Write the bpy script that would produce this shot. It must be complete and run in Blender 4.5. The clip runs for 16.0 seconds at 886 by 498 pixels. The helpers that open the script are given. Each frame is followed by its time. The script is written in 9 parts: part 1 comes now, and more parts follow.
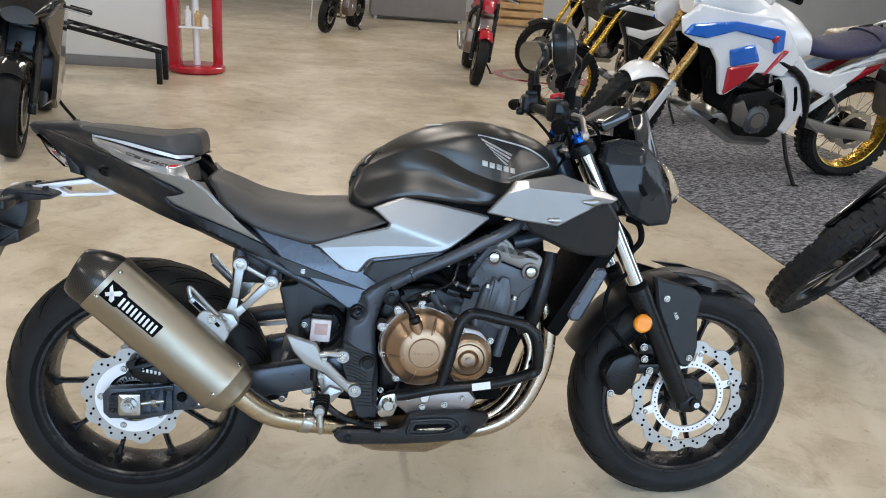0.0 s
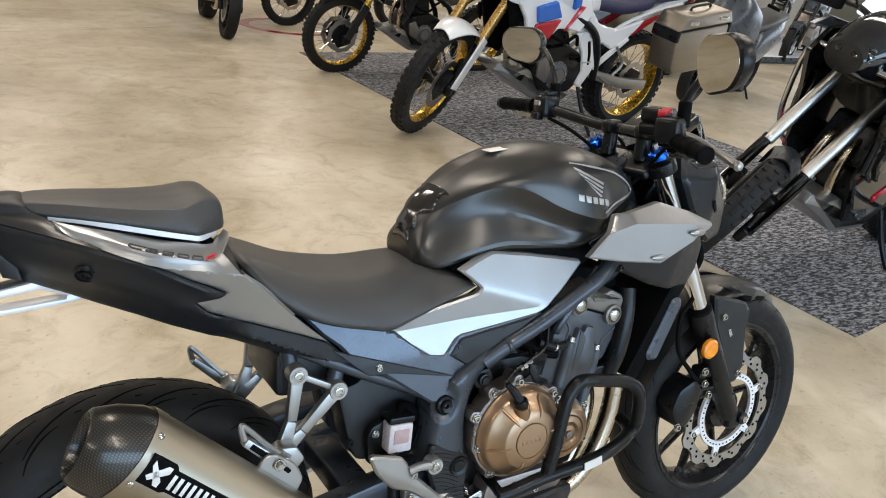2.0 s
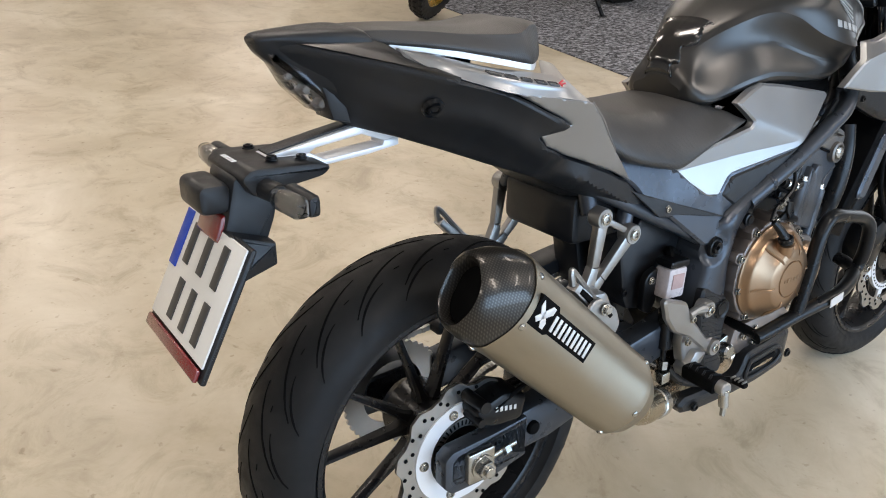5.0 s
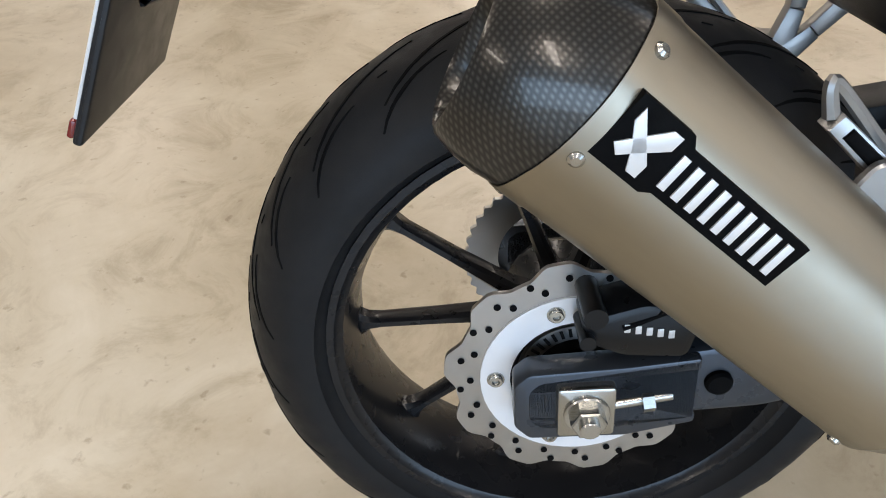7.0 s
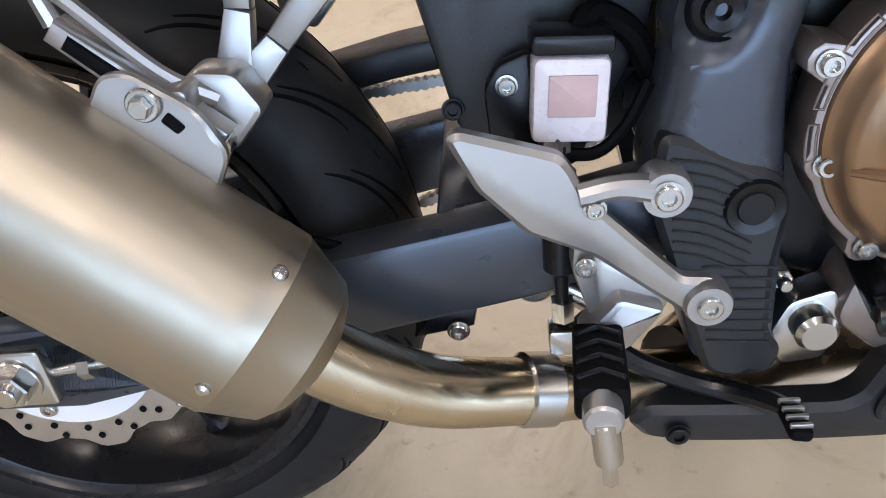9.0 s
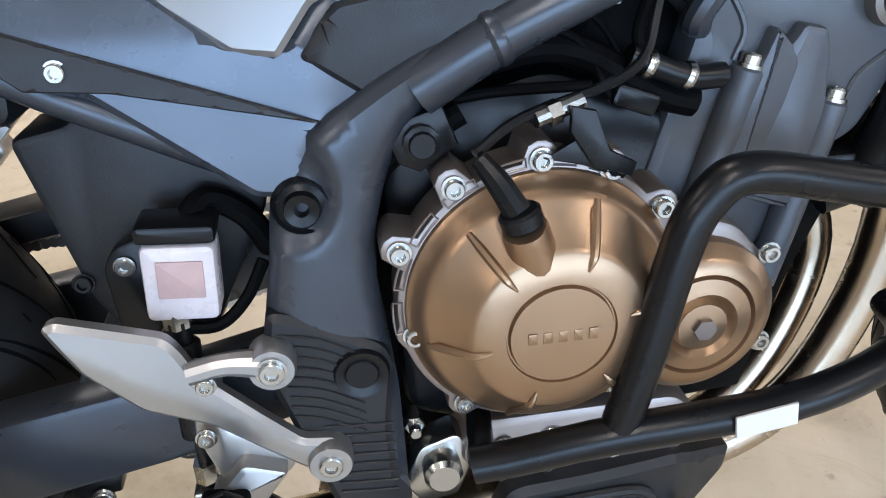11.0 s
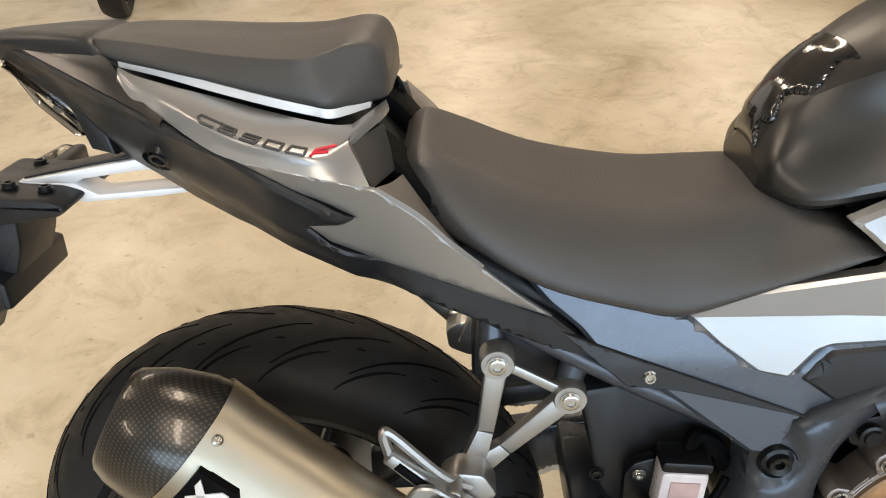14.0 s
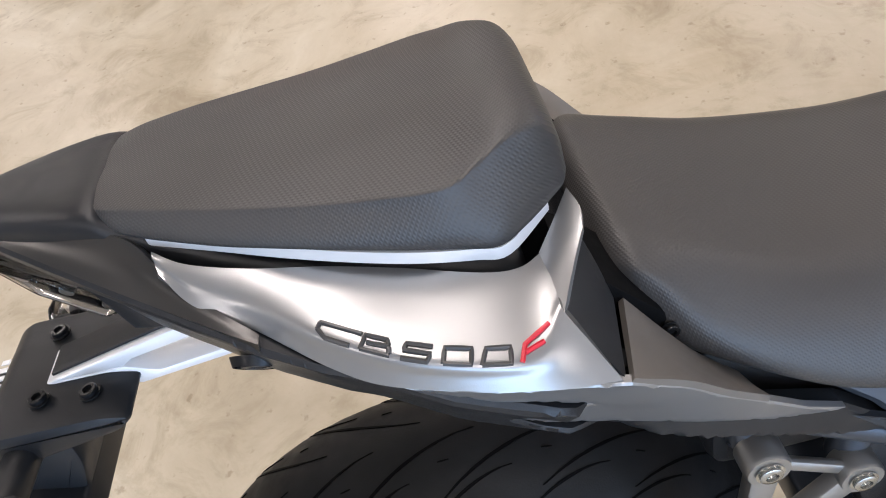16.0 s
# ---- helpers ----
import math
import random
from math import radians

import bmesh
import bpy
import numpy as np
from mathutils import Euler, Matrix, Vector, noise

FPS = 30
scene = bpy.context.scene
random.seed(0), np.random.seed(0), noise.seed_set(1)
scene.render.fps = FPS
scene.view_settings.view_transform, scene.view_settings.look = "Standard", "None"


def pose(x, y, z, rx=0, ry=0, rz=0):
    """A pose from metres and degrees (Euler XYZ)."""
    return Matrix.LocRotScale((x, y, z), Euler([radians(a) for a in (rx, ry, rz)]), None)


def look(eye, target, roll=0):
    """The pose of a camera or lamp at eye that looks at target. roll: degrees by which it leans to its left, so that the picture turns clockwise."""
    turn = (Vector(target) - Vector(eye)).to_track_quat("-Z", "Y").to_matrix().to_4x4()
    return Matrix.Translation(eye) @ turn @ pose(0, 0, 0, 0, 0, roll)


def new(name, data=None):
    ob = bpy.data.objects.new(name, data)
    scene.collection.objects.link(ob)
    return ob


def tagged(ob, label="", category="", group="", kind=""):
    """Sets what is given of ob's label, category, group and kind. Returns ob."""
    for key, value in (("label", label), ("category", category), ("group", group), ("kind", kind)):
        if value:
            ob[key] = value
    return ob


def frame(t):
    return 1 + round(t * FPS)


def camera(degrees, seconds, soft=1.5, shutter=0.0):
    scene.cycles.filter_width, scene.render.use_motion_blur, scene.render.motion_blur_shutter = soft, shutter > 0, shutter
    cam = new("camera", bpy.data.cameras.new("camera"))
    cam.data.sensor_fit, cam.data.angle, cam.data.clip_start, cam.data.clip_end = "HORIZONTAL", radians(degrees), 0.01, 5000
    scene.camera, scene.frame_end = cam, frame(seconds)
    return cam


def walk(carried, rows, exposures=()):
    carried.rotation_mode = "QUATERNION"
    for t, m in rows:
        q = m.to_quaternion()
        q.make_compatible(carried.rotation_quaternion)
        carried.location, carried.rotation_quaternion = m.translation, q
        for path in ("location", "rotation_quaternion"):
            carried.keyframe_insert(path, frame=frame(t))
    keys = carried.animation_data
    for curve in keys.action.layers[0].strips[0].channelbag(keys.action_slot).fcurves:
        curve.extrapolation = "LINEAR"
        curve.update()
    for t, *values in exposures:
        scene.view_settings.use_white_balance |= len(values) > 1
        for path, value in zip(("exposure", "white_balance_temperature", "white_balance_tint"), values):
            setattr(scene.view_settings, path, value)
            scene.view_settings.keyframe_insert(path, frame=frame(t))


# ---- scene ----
cam = camera(60.26, 16.0, soft=1.0)
# the parked motorcycle leans on its stand; the walk is written in its own axes
BIKE = pose(0, 0, 0.004, -9.06, 0.45, 0)
PATH = [
    (0, (0.444, -1.889, 1.089), (0.746, 0.043, 0.671), 3.8),
    (0.5, (0.342, -1.633, 1.119), (0.859, 0.243, 0.66), 3.8),
    (1, (0.236, -1.449, 1.145), (0.938, 0.354, 0.638), 4.0),
    (1.5, (0.022, -1.334, 1.171), (0.895, 0.39, 0.654), 2.7),
    (2, (-0.148, -1.221, 1.19), (0.85, 0.432, 0.666), 2.7),
    (2.5, (-0.268, -1.069, 1.203), (0.837, 0.508, 0.663), 2.2),
    (3, (-0.414, -0.975, 1.205), (0.823, 0.488, 0.633), 1.3),
    (3.5, (-0.569, -0.91, 1.2), (0.734, 0.483, 0.597), 0.7),
    (4, (-0.626, -0.888, 1.168), (0.668, 0.504, 0.545), 0.5),
    (4.5, (-0.637, -0.883, 1.118), (0.594, 0.549, 0.458), 0.5),
    (5, (-0.599, -0.882, 1.049), (0.484, 0.625, 0.302), 0.4),
    (5.2, (-0.553, -0.886, 1.023), (0.44, 0.672, 0.257), 0.1),
    (7.5, (0.045, -0.59, 0.726), (-0.225, 1.076, -0.348), -6.7),
    (8, (0.178, -0.589, 0.682), (-0.18, 1.091, -0.342), -8.2),
    (8.5, (0.284, -0.593, 0.675), (-0.009, 1.101, -0.347), -7.9),
    (9, (0.391, -0.595, 0.676), (0.223, 1.114, -0.351), -7.0),
    (9.5, (0.469, -0.598, 0.679), (0.441, 1.126, -0.333), -5.9),
    (10, (0.517, -0.594, 0.694), (0.643, 1.128, -0.316), -4.6),
    (10.2, (0.534, -0.592, 0.701), (0.711, 1.131, -0.298), -4.1),
    (12.3, (0.544, -0.636, 0.885), (0.848, 1.197, 0.145), -1.6),
    (12.5, (0.519, -0.64, 0.914), (0.803, 1.195, 0.172), -1.0),
    (13, (0.403, -0.663, 0.952), (0.59, 1.173, 0.183), 0.1),
    (13.5, (0.305, -0.703, 1.014), (0.322, 1.113, 0.176), -0.8),
    (14, (0.221, -0.731, 1.07), (0.159, 1.068, 0.197), -1.4),
    (14.5, (0.122, -0.687, 1.111), (0.027, 1.086, 0.19), -3.7),
    (15, (0.035, -0.614, 1.135), (-0.051, 1.101, 0.11), -7.1),
    (15.5, (0.068, -0.496, 1.166), (-0.023, 1.14, 0.019), -11.8),
    (16, (0.095, -0.415, 1.162), (-0.001, 1.128, -0.106), -17.4),
]
# the recording camera's own exposure and white balance drift: seconds, stops, kelvin, tint
EXPOSURES = [
    (0, -0.1, 6150, 12), (1, -0.1, 6250, 12), (2, -0.06, 6450, 11), (3, -0.04, 6550, 12), (5, 0.0, 6350, 14), (7.5, -0.1, 6350, 14), (8.5, 0.05, 6500, 20),
    (9, 0.2, 6350, 20), (10, 0.28, 6100, 16), (12.5, 0.32, 7000, 16), (13.5, 0.16, 7600, 14), (14.0, 0.14, 7300, 14), (14.5, 0.12, 6850, 15), (15.2, 0.14, 6350, 14), (16, 0.18, 6100, 18)]
walk(cam, [(t, BIKE @ look(eye, target, roll)) for t, eye, target, roll in PATH], EXPOSURES)

# ---- world, daylight and lamps ----
world = bpy.data.worlds.new("world")
scene.world = world
world.use_nodes = True
wn = world.node_tree.nodes
sky = wn.new("ShaderNodeTexSky")
sky.sky_type, sky.sun_disc = "NISHITA", False
sky.sun_elevation, sky.sun_rotation = radians(35), radians(160)
world.node_tree.links.new(sky.outputs[0], wn["Background"].inputs[0])
wn["Background"].inputs[1].default_value = 0.05


def area_lamp(name, m, sx, sy, watts, colour):
    data = bpy.data.lights.new(name, "AREA")
    data.shape, data.size, data.size_y, data.energy, data.color = "RECTANGLE", sx, sy, watts, colour
    ob = new(name, data)
    ob.matrix_world = m
    return ob


COOL, WARM = (0.50, 0.74, 1.0), (1.0, 0.90, 0.77)
# sky light in the openings of the shop front and of the far side windows
area_lamp("daylight_front", look((2.4, -6.85, 1.9), (2.4, 0, 1.5)), 10.4, 2.8, 530, COOL)
area_lamp("daylight_side", look((15.8, 4.0, 2.0), (0, 4.0, 1.0)), 12.0, 3.2, 300, (0.85, 0.93, 1.0))
# strip lamps under the ceiling
STRIPS = [(x, y) for x in (-4.0, 0.2, 4.4, 8.6) for y in (-3.2, 1.8, 6.8, 11.8)]
for sx_, sy_ in STRIPS:
    area_lamp("strip_light", look((sx_, sy_, 4.02), (sx_, sy_ + 0.001, 0)), 0.35, 2.6, 72, WARM)


# ---- shapes ----
def cat(*geos):
    verts, faces, n = [], [], 0
    for v, f in geos:
        v = np.asarray(v, float).reshape(-1, 3)
        verts.append(v)
        faces += [[i + n for i in face] for face in f]
        n += len(v)
    return np.concatenate(verts), faces


def xf(geo, m):
    v = np.asarray(geo[0], float)
    a = np.array(m)
    return v @ a[:3, :3].T + a[:3, 3], geo[1]


def mv(geo, x, y, z):
    return np.asarray(geo[0], float) + np.array([x, y, z]), geo[1]


def mir(geo):
    return np.asarray(geo[0], float) * np.array([1, -1, 1]), [list(reversed(f)) for f in geo[1]]


class Pair(tuple):
    """A shape for the right side that is built once more, mirrored, as a part of its own."""


def both(geo):
    return Pair(geo)


def spline(pts, per=6, closed=False):
    """Catmull-Rom through the points."""
    p = np.asarray(pts, float)
    n = len(p)
    out = []
    for i in range(n if closed else n - 1):
        if closed:
            a, b, c, d = p[i - 1], p[i], p[(i + 1) % n], p[(i + 2) % n]
        else:
            b, c = p[i], p[i + 1]
            a = p[i - 1] if i else 2 * b - c
            d = p[i + 2] if i + 2 < n else 2 * c - b
        for k in range(per):
            t = k / per
            out.append(0.5 * (2 * b + (c - a) * t + (2 * a - 5 * b + 4 * c - d) * t * t + (3 * b - a - 3 * c + d) * t ** 3))
    if not closed:
        out.append(p[-1])
    return np.array(out)


def tube(pts, r, n=12, per=6, closed=False, caps=True):
    p = spline(pts, per, closed) if per > 1 else np.asarray(pts, float)
    k = len(p)
    rad = np.full(k, r, float) if np.isscalar(r) else np.interp(np.linspace(0, 1, k), np.linspace(0, 1, len(r)), r)
    tan = np.roll(p, -1, 0) - np.roll(p, 1, 0)
    if not closed:
        tan[0], tan[-1] = p[1] - p[0], p[-1] - p[-2]
    tan /= np.linalg.norm(tan, axis=1)[:, None]
    u = np.cross(tan[0], [0.13, 0.31, 0.94])
    if np.linalg.norm(u) < 0.1:
        u = np.cross(tan[0], [1, 0, 0])
    rings = []
    for i in range(k):
        u = u - tan[i] * u.dot(tan[i])
        u /= np.linalg.norm(u)
        w = np.cross(tan[i], u)
        a = np.linspace(0, 2 * np.pi, n, endpoint=False)
        rings.append(p[i] + rad[i] * (np.cos(a)[:, None] * u + np.sin(a)[:, None] * w))
    return skin(rings, closed, caps)


def skin(rings, closed=False, caps=True):
    """Faces between rings of equal length, each ring a closed loop."""
    k, n = len(rings), len(rings[0])
    f = []
    for i in range(k if closed else k - 1):
        j = (i + 1) % k
        for a in range(n):
            b = (a + 1) % n
            f.append([i * n + a, i * n + b, j * n + b, j * n + a])
    if caps and not closed:
        f.append(list(reversed(range(n))))
        f.append([(k - 1) * n + a for a in range(n)])
    return np.concatenate([np.asarray(r, float) for r in rings]), f


def lathe(profile, n=32, closed=False):
    """Revolves (radius, y) pairs about the y axis."""
    rings = []
    a = np.linspace(0, 2 * np.pi, n, endpoint=False)
    for r, y in profile:
        rings.append(np.stack([r * np.cos(a), np.full(n, y), r * np.sin(a)], 1))
    v, f = skin(rings, closed, not closed)
    return v, f


def inset(poly, d):
    p = np.asarray(poly, float)
    area = np.sum(p[:, 0] * np.roll(p[:, 1], -1) - np.roll(p[:, 0], -1) * p[:, 1])
    s = 1 if area > 0 else -1
    a = p - np.roll(p, 1, 0)
    b = np.roll(p, -1, 0) - p
    na = np.stack([-a[:, 1], a[:, 0]], 1) / np.linalg.norm(a, axis=1)[:, None]
    nb = np.stack([-b[:, 1], b[:, 0]], 1) / np.linalg.norm(b, axis=1)[:, None]
    m = na + nb
    m /= np.maximum((m * na).sum(1), 0.35)[:, None]
    return p + s * d * m


def prism(poly, y0, y1, bev=0.0, rounded=0):
    """A plate of (x, z) outline between two depths, with chamfered rims."""
    p = np.asarray(poly, float)
    if rounded:
        p = round_poly(p, rounded)
    area = np.sum(p[:, 0] * np.roll(p[:, 1], -1) - np.roll(p[:, 0], -1) * p[:, 1])
    if (area > 0) == (y1 > y0):
        p = p[::-1]
    s = 1 if y1 > y0 else -1
    steps = [(0, y0), (0, y1)]
    if bev:
        steps = [(bev, y0), (bev * 0.3, y0 + s * bev * 0.3), (0, y0 + s * bev), (0, y1 - s * bev), (bev * 0.3, y1 - s * bev * 0.3), (bev, y1)]
    rings = []
    for d, y in steps:
        q = inset(p, d) if d else p
        rings.append(np.stack([q[:, 0], np.full(len(q), y), q[:, 1]], 1))
    v, f = skin(rings)
    return v, f


def round_poly(p, r, n=4):
    p = np.asarray(p, float)
    out = []
    for i in range(len(p)):
        a, b, c = p[i - 1], p[i], p[(i + 1) % len(p)]
        u, w = a - b, c - b
        lu, lw = np.linalg.norm(u), np.linalg.norm(w)
        k = min(r, 0.45 * lu, 0.45 * lw)
        s, e = b + u / lu * k, b + w / lw * k
        for t in np.linspace(0, 1, n + 1):
            out.append((1 - t) ** 2 * s + 2 * t * (1 - t) * b + t * t * e)
    return np.array(out)


def block(cx, cy, cz, sx, sy, sz, bev=0.004):
    v, f = prism([(-sx / 2, -sz / 2), (sx / 2, -sz / 2), (sx / 2, sz / 2), (-sx / 2, sz / 2)], -sy / 2, sy / 2, bev, bev * 1.5)
    return mv((v, f), cx, cy, cz)


def along(a, b, up=(0, 0, 1)):
    """Pose at a whose y axis points to b."""
    a, b = Vector(a), Vector(b)
    y = (b - a).normalized()
    x = y.cross(Vector(up))
    if x.length < 1e-4:
        x = y.cross(Vector((1, 0, 0)))
    x.normalize()
    z = x.cross(y)
    m = Matrix((x, y, z)).transposed().to_4x4()
    m.translation = a
    return m


def rod(a, b, r, n=14, bev=0.0):
    length = (Vector(b) - Vector(a)).length
    prof = [(r, 0), (r, length)] if not bev else [(r - bev, 0), (r, bev), (r, length - bev), (r - bev, length)]
    return xf(lathe(prof, n), along(a, b))


def loft(stations, per=4, across=4, mirror=True):
    """Stations of (x, [(y, z), ...]) from the top's centre down one side; smooth both ways, mirrored, closed below."""
    xs = np.array([s[0] for s in stations])
    pts = np.array([[(s[0], y, z) for y, z in s[1]] for s in stations])
    cols = [spline(pts[:, j], per) for j in range(pts.shape[1])]
    grid = np.stack(cols, 1)
    rings = []
    for row in grid:
        half = spline(row, across)
        left = half[::-1] * np.array([1, -1, 1])
        ring = np.concatenate([half, left[:-1]]) if abs(half[0][1]) < 1e-6 else np.concatenate([half, left])
        rings.append(ring)
    v, f = skin(rings)
    if xs[-1] > xs[0]:
        return v, f
    return v, [list(reversed(q)) for q in f]


def edge_distance(pts, poly):
    p = np.asarray(poly, float)
    q = np.roll(p, -1, 0)
    d = np.full(len(pts), 9.0)
    for a, b in zip(p, q):
        ab = b - a
        t = np.clip(((pts - a) @ ab) / (ab @ ab), 0, 1)
        d = np.minimum(d, np.linalg.norm(pts - a - t[:, None] * ab, axis=1))
    return d


def panel(poly, yf, thick=0.006, edge=0.005, res=0.012, rounded=0.004, crease=()):
    """A moulded panel: outline in (x, z), surface at y = yf(x, z) (negative y faces out), rolled edges, closed at the back."""
    from mathutils.geometry import delaunay_2d_cdt
    p = round_poly(poly, rounded) if rounded else np.asarray(poly, float)
    if np.sum(p[:, 0] * np.roll(p[:, 1], -1) - np.roll(p[:, 0], -1) * p[:, 1]) < 0:
        p = p[::-1]
    out = []
    for a, b in zip(p, np.roll(p, -1, 0)):
        k = max(1, int(np.linalg.norm(b - a) / res))
        out += [a + (b - a) * i / k for i in range(k)]
    p = np.array(out)
    x0, z0 = p.min(0)
    x1, z1 = p.max(0)
    gx, gz = np.meshgrid(np.arange(x0, x1, res), np.arange(z0, z1, res * 0.9))
    gx = gx + (np.arange(gx.shape[0]) % 2)[:, None] * res / 2
    grid = np.stack([gx.ravel(), gz.ravel()], 1)
    inner1 = inset(p, edge * 0.35)
    inner2 = inset(p, edge)
    d1, d2 = edge_distance(inner1, p), edge_distance(inner2, p)
    keep = [grid[edge_distance(grid, p) > edge * 1.6], inner1[d1 > edge * 0.25], inner2[d2 > edge * 0.7]]
    n = len(p)
    lines = []
    if len(crease):
        c = []
        for a, b in zip(np.array(crease[:-1]), np.array(crease[1:])):
            k = max(1, int(np.linalg.norm(b - a) / (res * 0.5)))
            c += [a + (b - a) * i / k for i in range(k)]
        c = np.array(c)
        q = np.roll(p, -1, 0)
        odd = np.array([np.sum(((p[:, 1] > w[1]) != (q[:, 1] > w[1])) & (w[0] < (q[:, 0] - p[:, 0]) * (w[1] - p[:, 1]) / (q[:, 1] - p[:, 1] + 1e-12) + p[:, 0])) % 2 for w in c])
        c = c[(odd == 1) & (edge_distance(c, p) > edge * 1.15)]
        keep = [g[np.array([np.min(np.linalg.norm(c - w, axis=1)) for w in g]) > res * 0.45] if len(g) and i != 2 else g for i, g in enumerate(keep)]
        start = n + sum(len(g) for g in keep)
        lines = [(start + i, start + i + 1) for i in range(len(c) - 1)]
        keep.append(c)
    pts = np.concatenate([p] + keep)
    r = delaunay_2d_cdt([Vector(q) for q in pts], [(i, (i + 1) % n) for i in range(n)] + lines, [list(range(n))], 1, 1e-6)
    v2 = np.array([tuple(q) for q in r[0]])
    faces = [list(f) for f in r[2]]
    d = np.minimum(edge_distance(v2, p) / edge, 1)
    drop = edge * 0.85 * (1 - d)
    y = np.array([yf(a, b) for a, b in v2]) + drop
    v = np.stack([v2[:, 0], y, v2[:, 1]], 1)
    # rim: boundary edges pushed inwards
    count = {}
    for f in faces:
        for a, b in zip(f, f[1:] + f[:1]):
            count[(a, b)] = 1
    rim = [(a, b) for a, b in count if (b, a) not in count]
    m = len(v)
    back = v + np.array([0, thick, 0])
    allv = np.concatenate([v, back])
    allf = faces + [[i + m for i in reversed(f)] for f in faces] + [[b, a, a + m, b + m] for a, b in rim]
    return allv, allf


def bolt_geo(r=0.007, h=0.006):
    """A socket screw with a washer; its head points along -y."""
    a = lathe([(0.0005, 0.0), (r * 1.25, 0.0), (r * 1.25, -h * 0.28), (r * 1.0, -h * 0.3), (r, -h * 0.85), (r * 0.88, -h), (r * 0.56, -h), (r * 0.5, -h * 0.45), (0.0005, -h * 0.45)], 18)
    return a


def mesh_of(geo, name, mat, sharp=32):
    v, f = geo
    me = bpy.data.meshes.new(name)
    me.from_pydata([tuple(p) for p in v], [], f)
    me.materials.append(mat)
    me.validate()
    bm = bmesh.new()
    bm.from_mesh(me)
    bmesh.ops.recalc_face_normals(bm, faces=bm.faces)
    bm.to_mesh(me)
    bm.free()
    me.shade_smooth()
    me.set_sharp_from_angle(angle=radians(sharp))
    return me


def part(name, geo, mat, parent, label="", sharp=32):
    ob = new(name, mesh_of(geo, name, mat, sharp))
    ob.parent = parent
    if label:
        ob["label"] = label
    if isinstance(geo, Pair):
        part(name, mir(geo), mat, parent, label, sharp)
    return ob


def thing(name, m, label, category, group="", kind=""):
    ob = new(name)
    ob.empty_display_size = 0.1
    ob.matrix_world = m
    return tagged(ob, label, category, group, kind)


def solid(name, geo, mat, label="", category="", kind="", m=None, group="", sharp=32):
    ob = new(name, mesh_of(geo, name, mat, sharp))
    if m is not None:
        ob.matrix_world = m
    return tagged(ob, label, category, group, kind)


# ---- materials ----
def material(name, colour, rough=0.5, metal=0.0, vary=0.12, scale=8.0, fine=0.0, fine_scale=300.0, rough_vary=0.08, coat=0.0, spec=0.5,
             streak=None, scratches=0.0):
    """A surface with large soft variation of colour and gloss and a fine relief."""
    m = bpy.data.materials.new(name)
    m.use_nodes = True
    nt = m.node_tree
    n, link = nt.nodes, nt.links.new
    b = n["Principled BSDF"]
    co = n.new("ShaderNodeTexCoord").outputs["Object"]
    if streak:
        mp = n.new("ShaderNodeMapping")
        mp.inputs["Scale"].default_value = streak
        link(co, mp.inputs[0])
        co2 = mp.outputs[0]
    else:
        co2 = co
    big = n.new("ShaderNodeTexNoise")
    big.inputs["Scale"].default_value, big.inputs["Detail"].default_value = scale, 5
    link(co2, big.inputs["Vector"])
    ramp = n.new("ShaderNodeMapRange")
    ramp.inputs["From Min"].default_value, ramp.inputs["From Max"].default_value = 0.3, 0.7
    ramp.inputs["To Min"].default_value, ramp.inputs["To Max"].default_value = 1 - vary, 1 + vary
    link(big.outputs["Fac"], ramp.inputs["Value"])
    mul = n.new("ShaderNodeVectorMath")
    mul.operation = "SCALE"
    mul.inputs[0].default_value = colour
    link(ramp.outputs[0], mul.inputs["Scale"])
    link(mul.outputs[0], b.inputs["Base Color"])
    rr = n.new("ShaderNodeMapRange")
    rr.inputs["From Min"].default_value, rr.inputs["From Max"].default_value = 0.3, 0.7
    rr.inputs["To Min"].default_value, rr.inputs["To Max"].default_value = max(rough - rough_vary, 0.02), min(rough + rough_vary, 1)
    small = n.new("ShaderNodeTexNoise")
    small.inputs["Scale"].default_value, small.inputs["Detail"].default_value = scale * 5, 6
    link(co2, small.inputs["Vector"])
    link(small.outputs["Fac"], rr.inputs["Value"])
    link(rr.outputs[0], b.inputs["Roughness"])
    b.inputs["Metallic"].default_value = metal
    b.inputs["Coat Weight"].default_value = coat
    b.inputs["Coat Roughness"].default_value = 0.08
    b.inputs["Specular IOR Level"].default_value = spec
    if fine:
        grain = n.new("ShaderNodeTexNoise")
        grain.inputs["Scale"].default_value, grain.inputs["Detail"].default_value = fine_scale, 3
        link(co2, grain.inputs["Vector"])
        bump = n.new("ShaderNodeBump")
        bump.inputs["Strength"].default_value, bump.inputs["Distance"].default_value = fine, 0.0015
        link(grain.outputs["Fac"], bump.inputs["Height"])
        link(bump.outputs[0], b.inputs["Normal"])
    return m


def clear(name, colour, rough=0.05, ior=1.45, weight=1.0):
    m = bpy.data.materials.new(name)
    m.use_nodes = True
    b = m.node_tree.nodes["Principled BSDF"]
    b.inputs["Base Color"].default_value = (*colour, 1)
    b.inputs["Roughness"].default_value, b.inputs["IOR"].default_value = rough, ior
    b.inputs["Transmission Weight"].default_value = weight
    return m


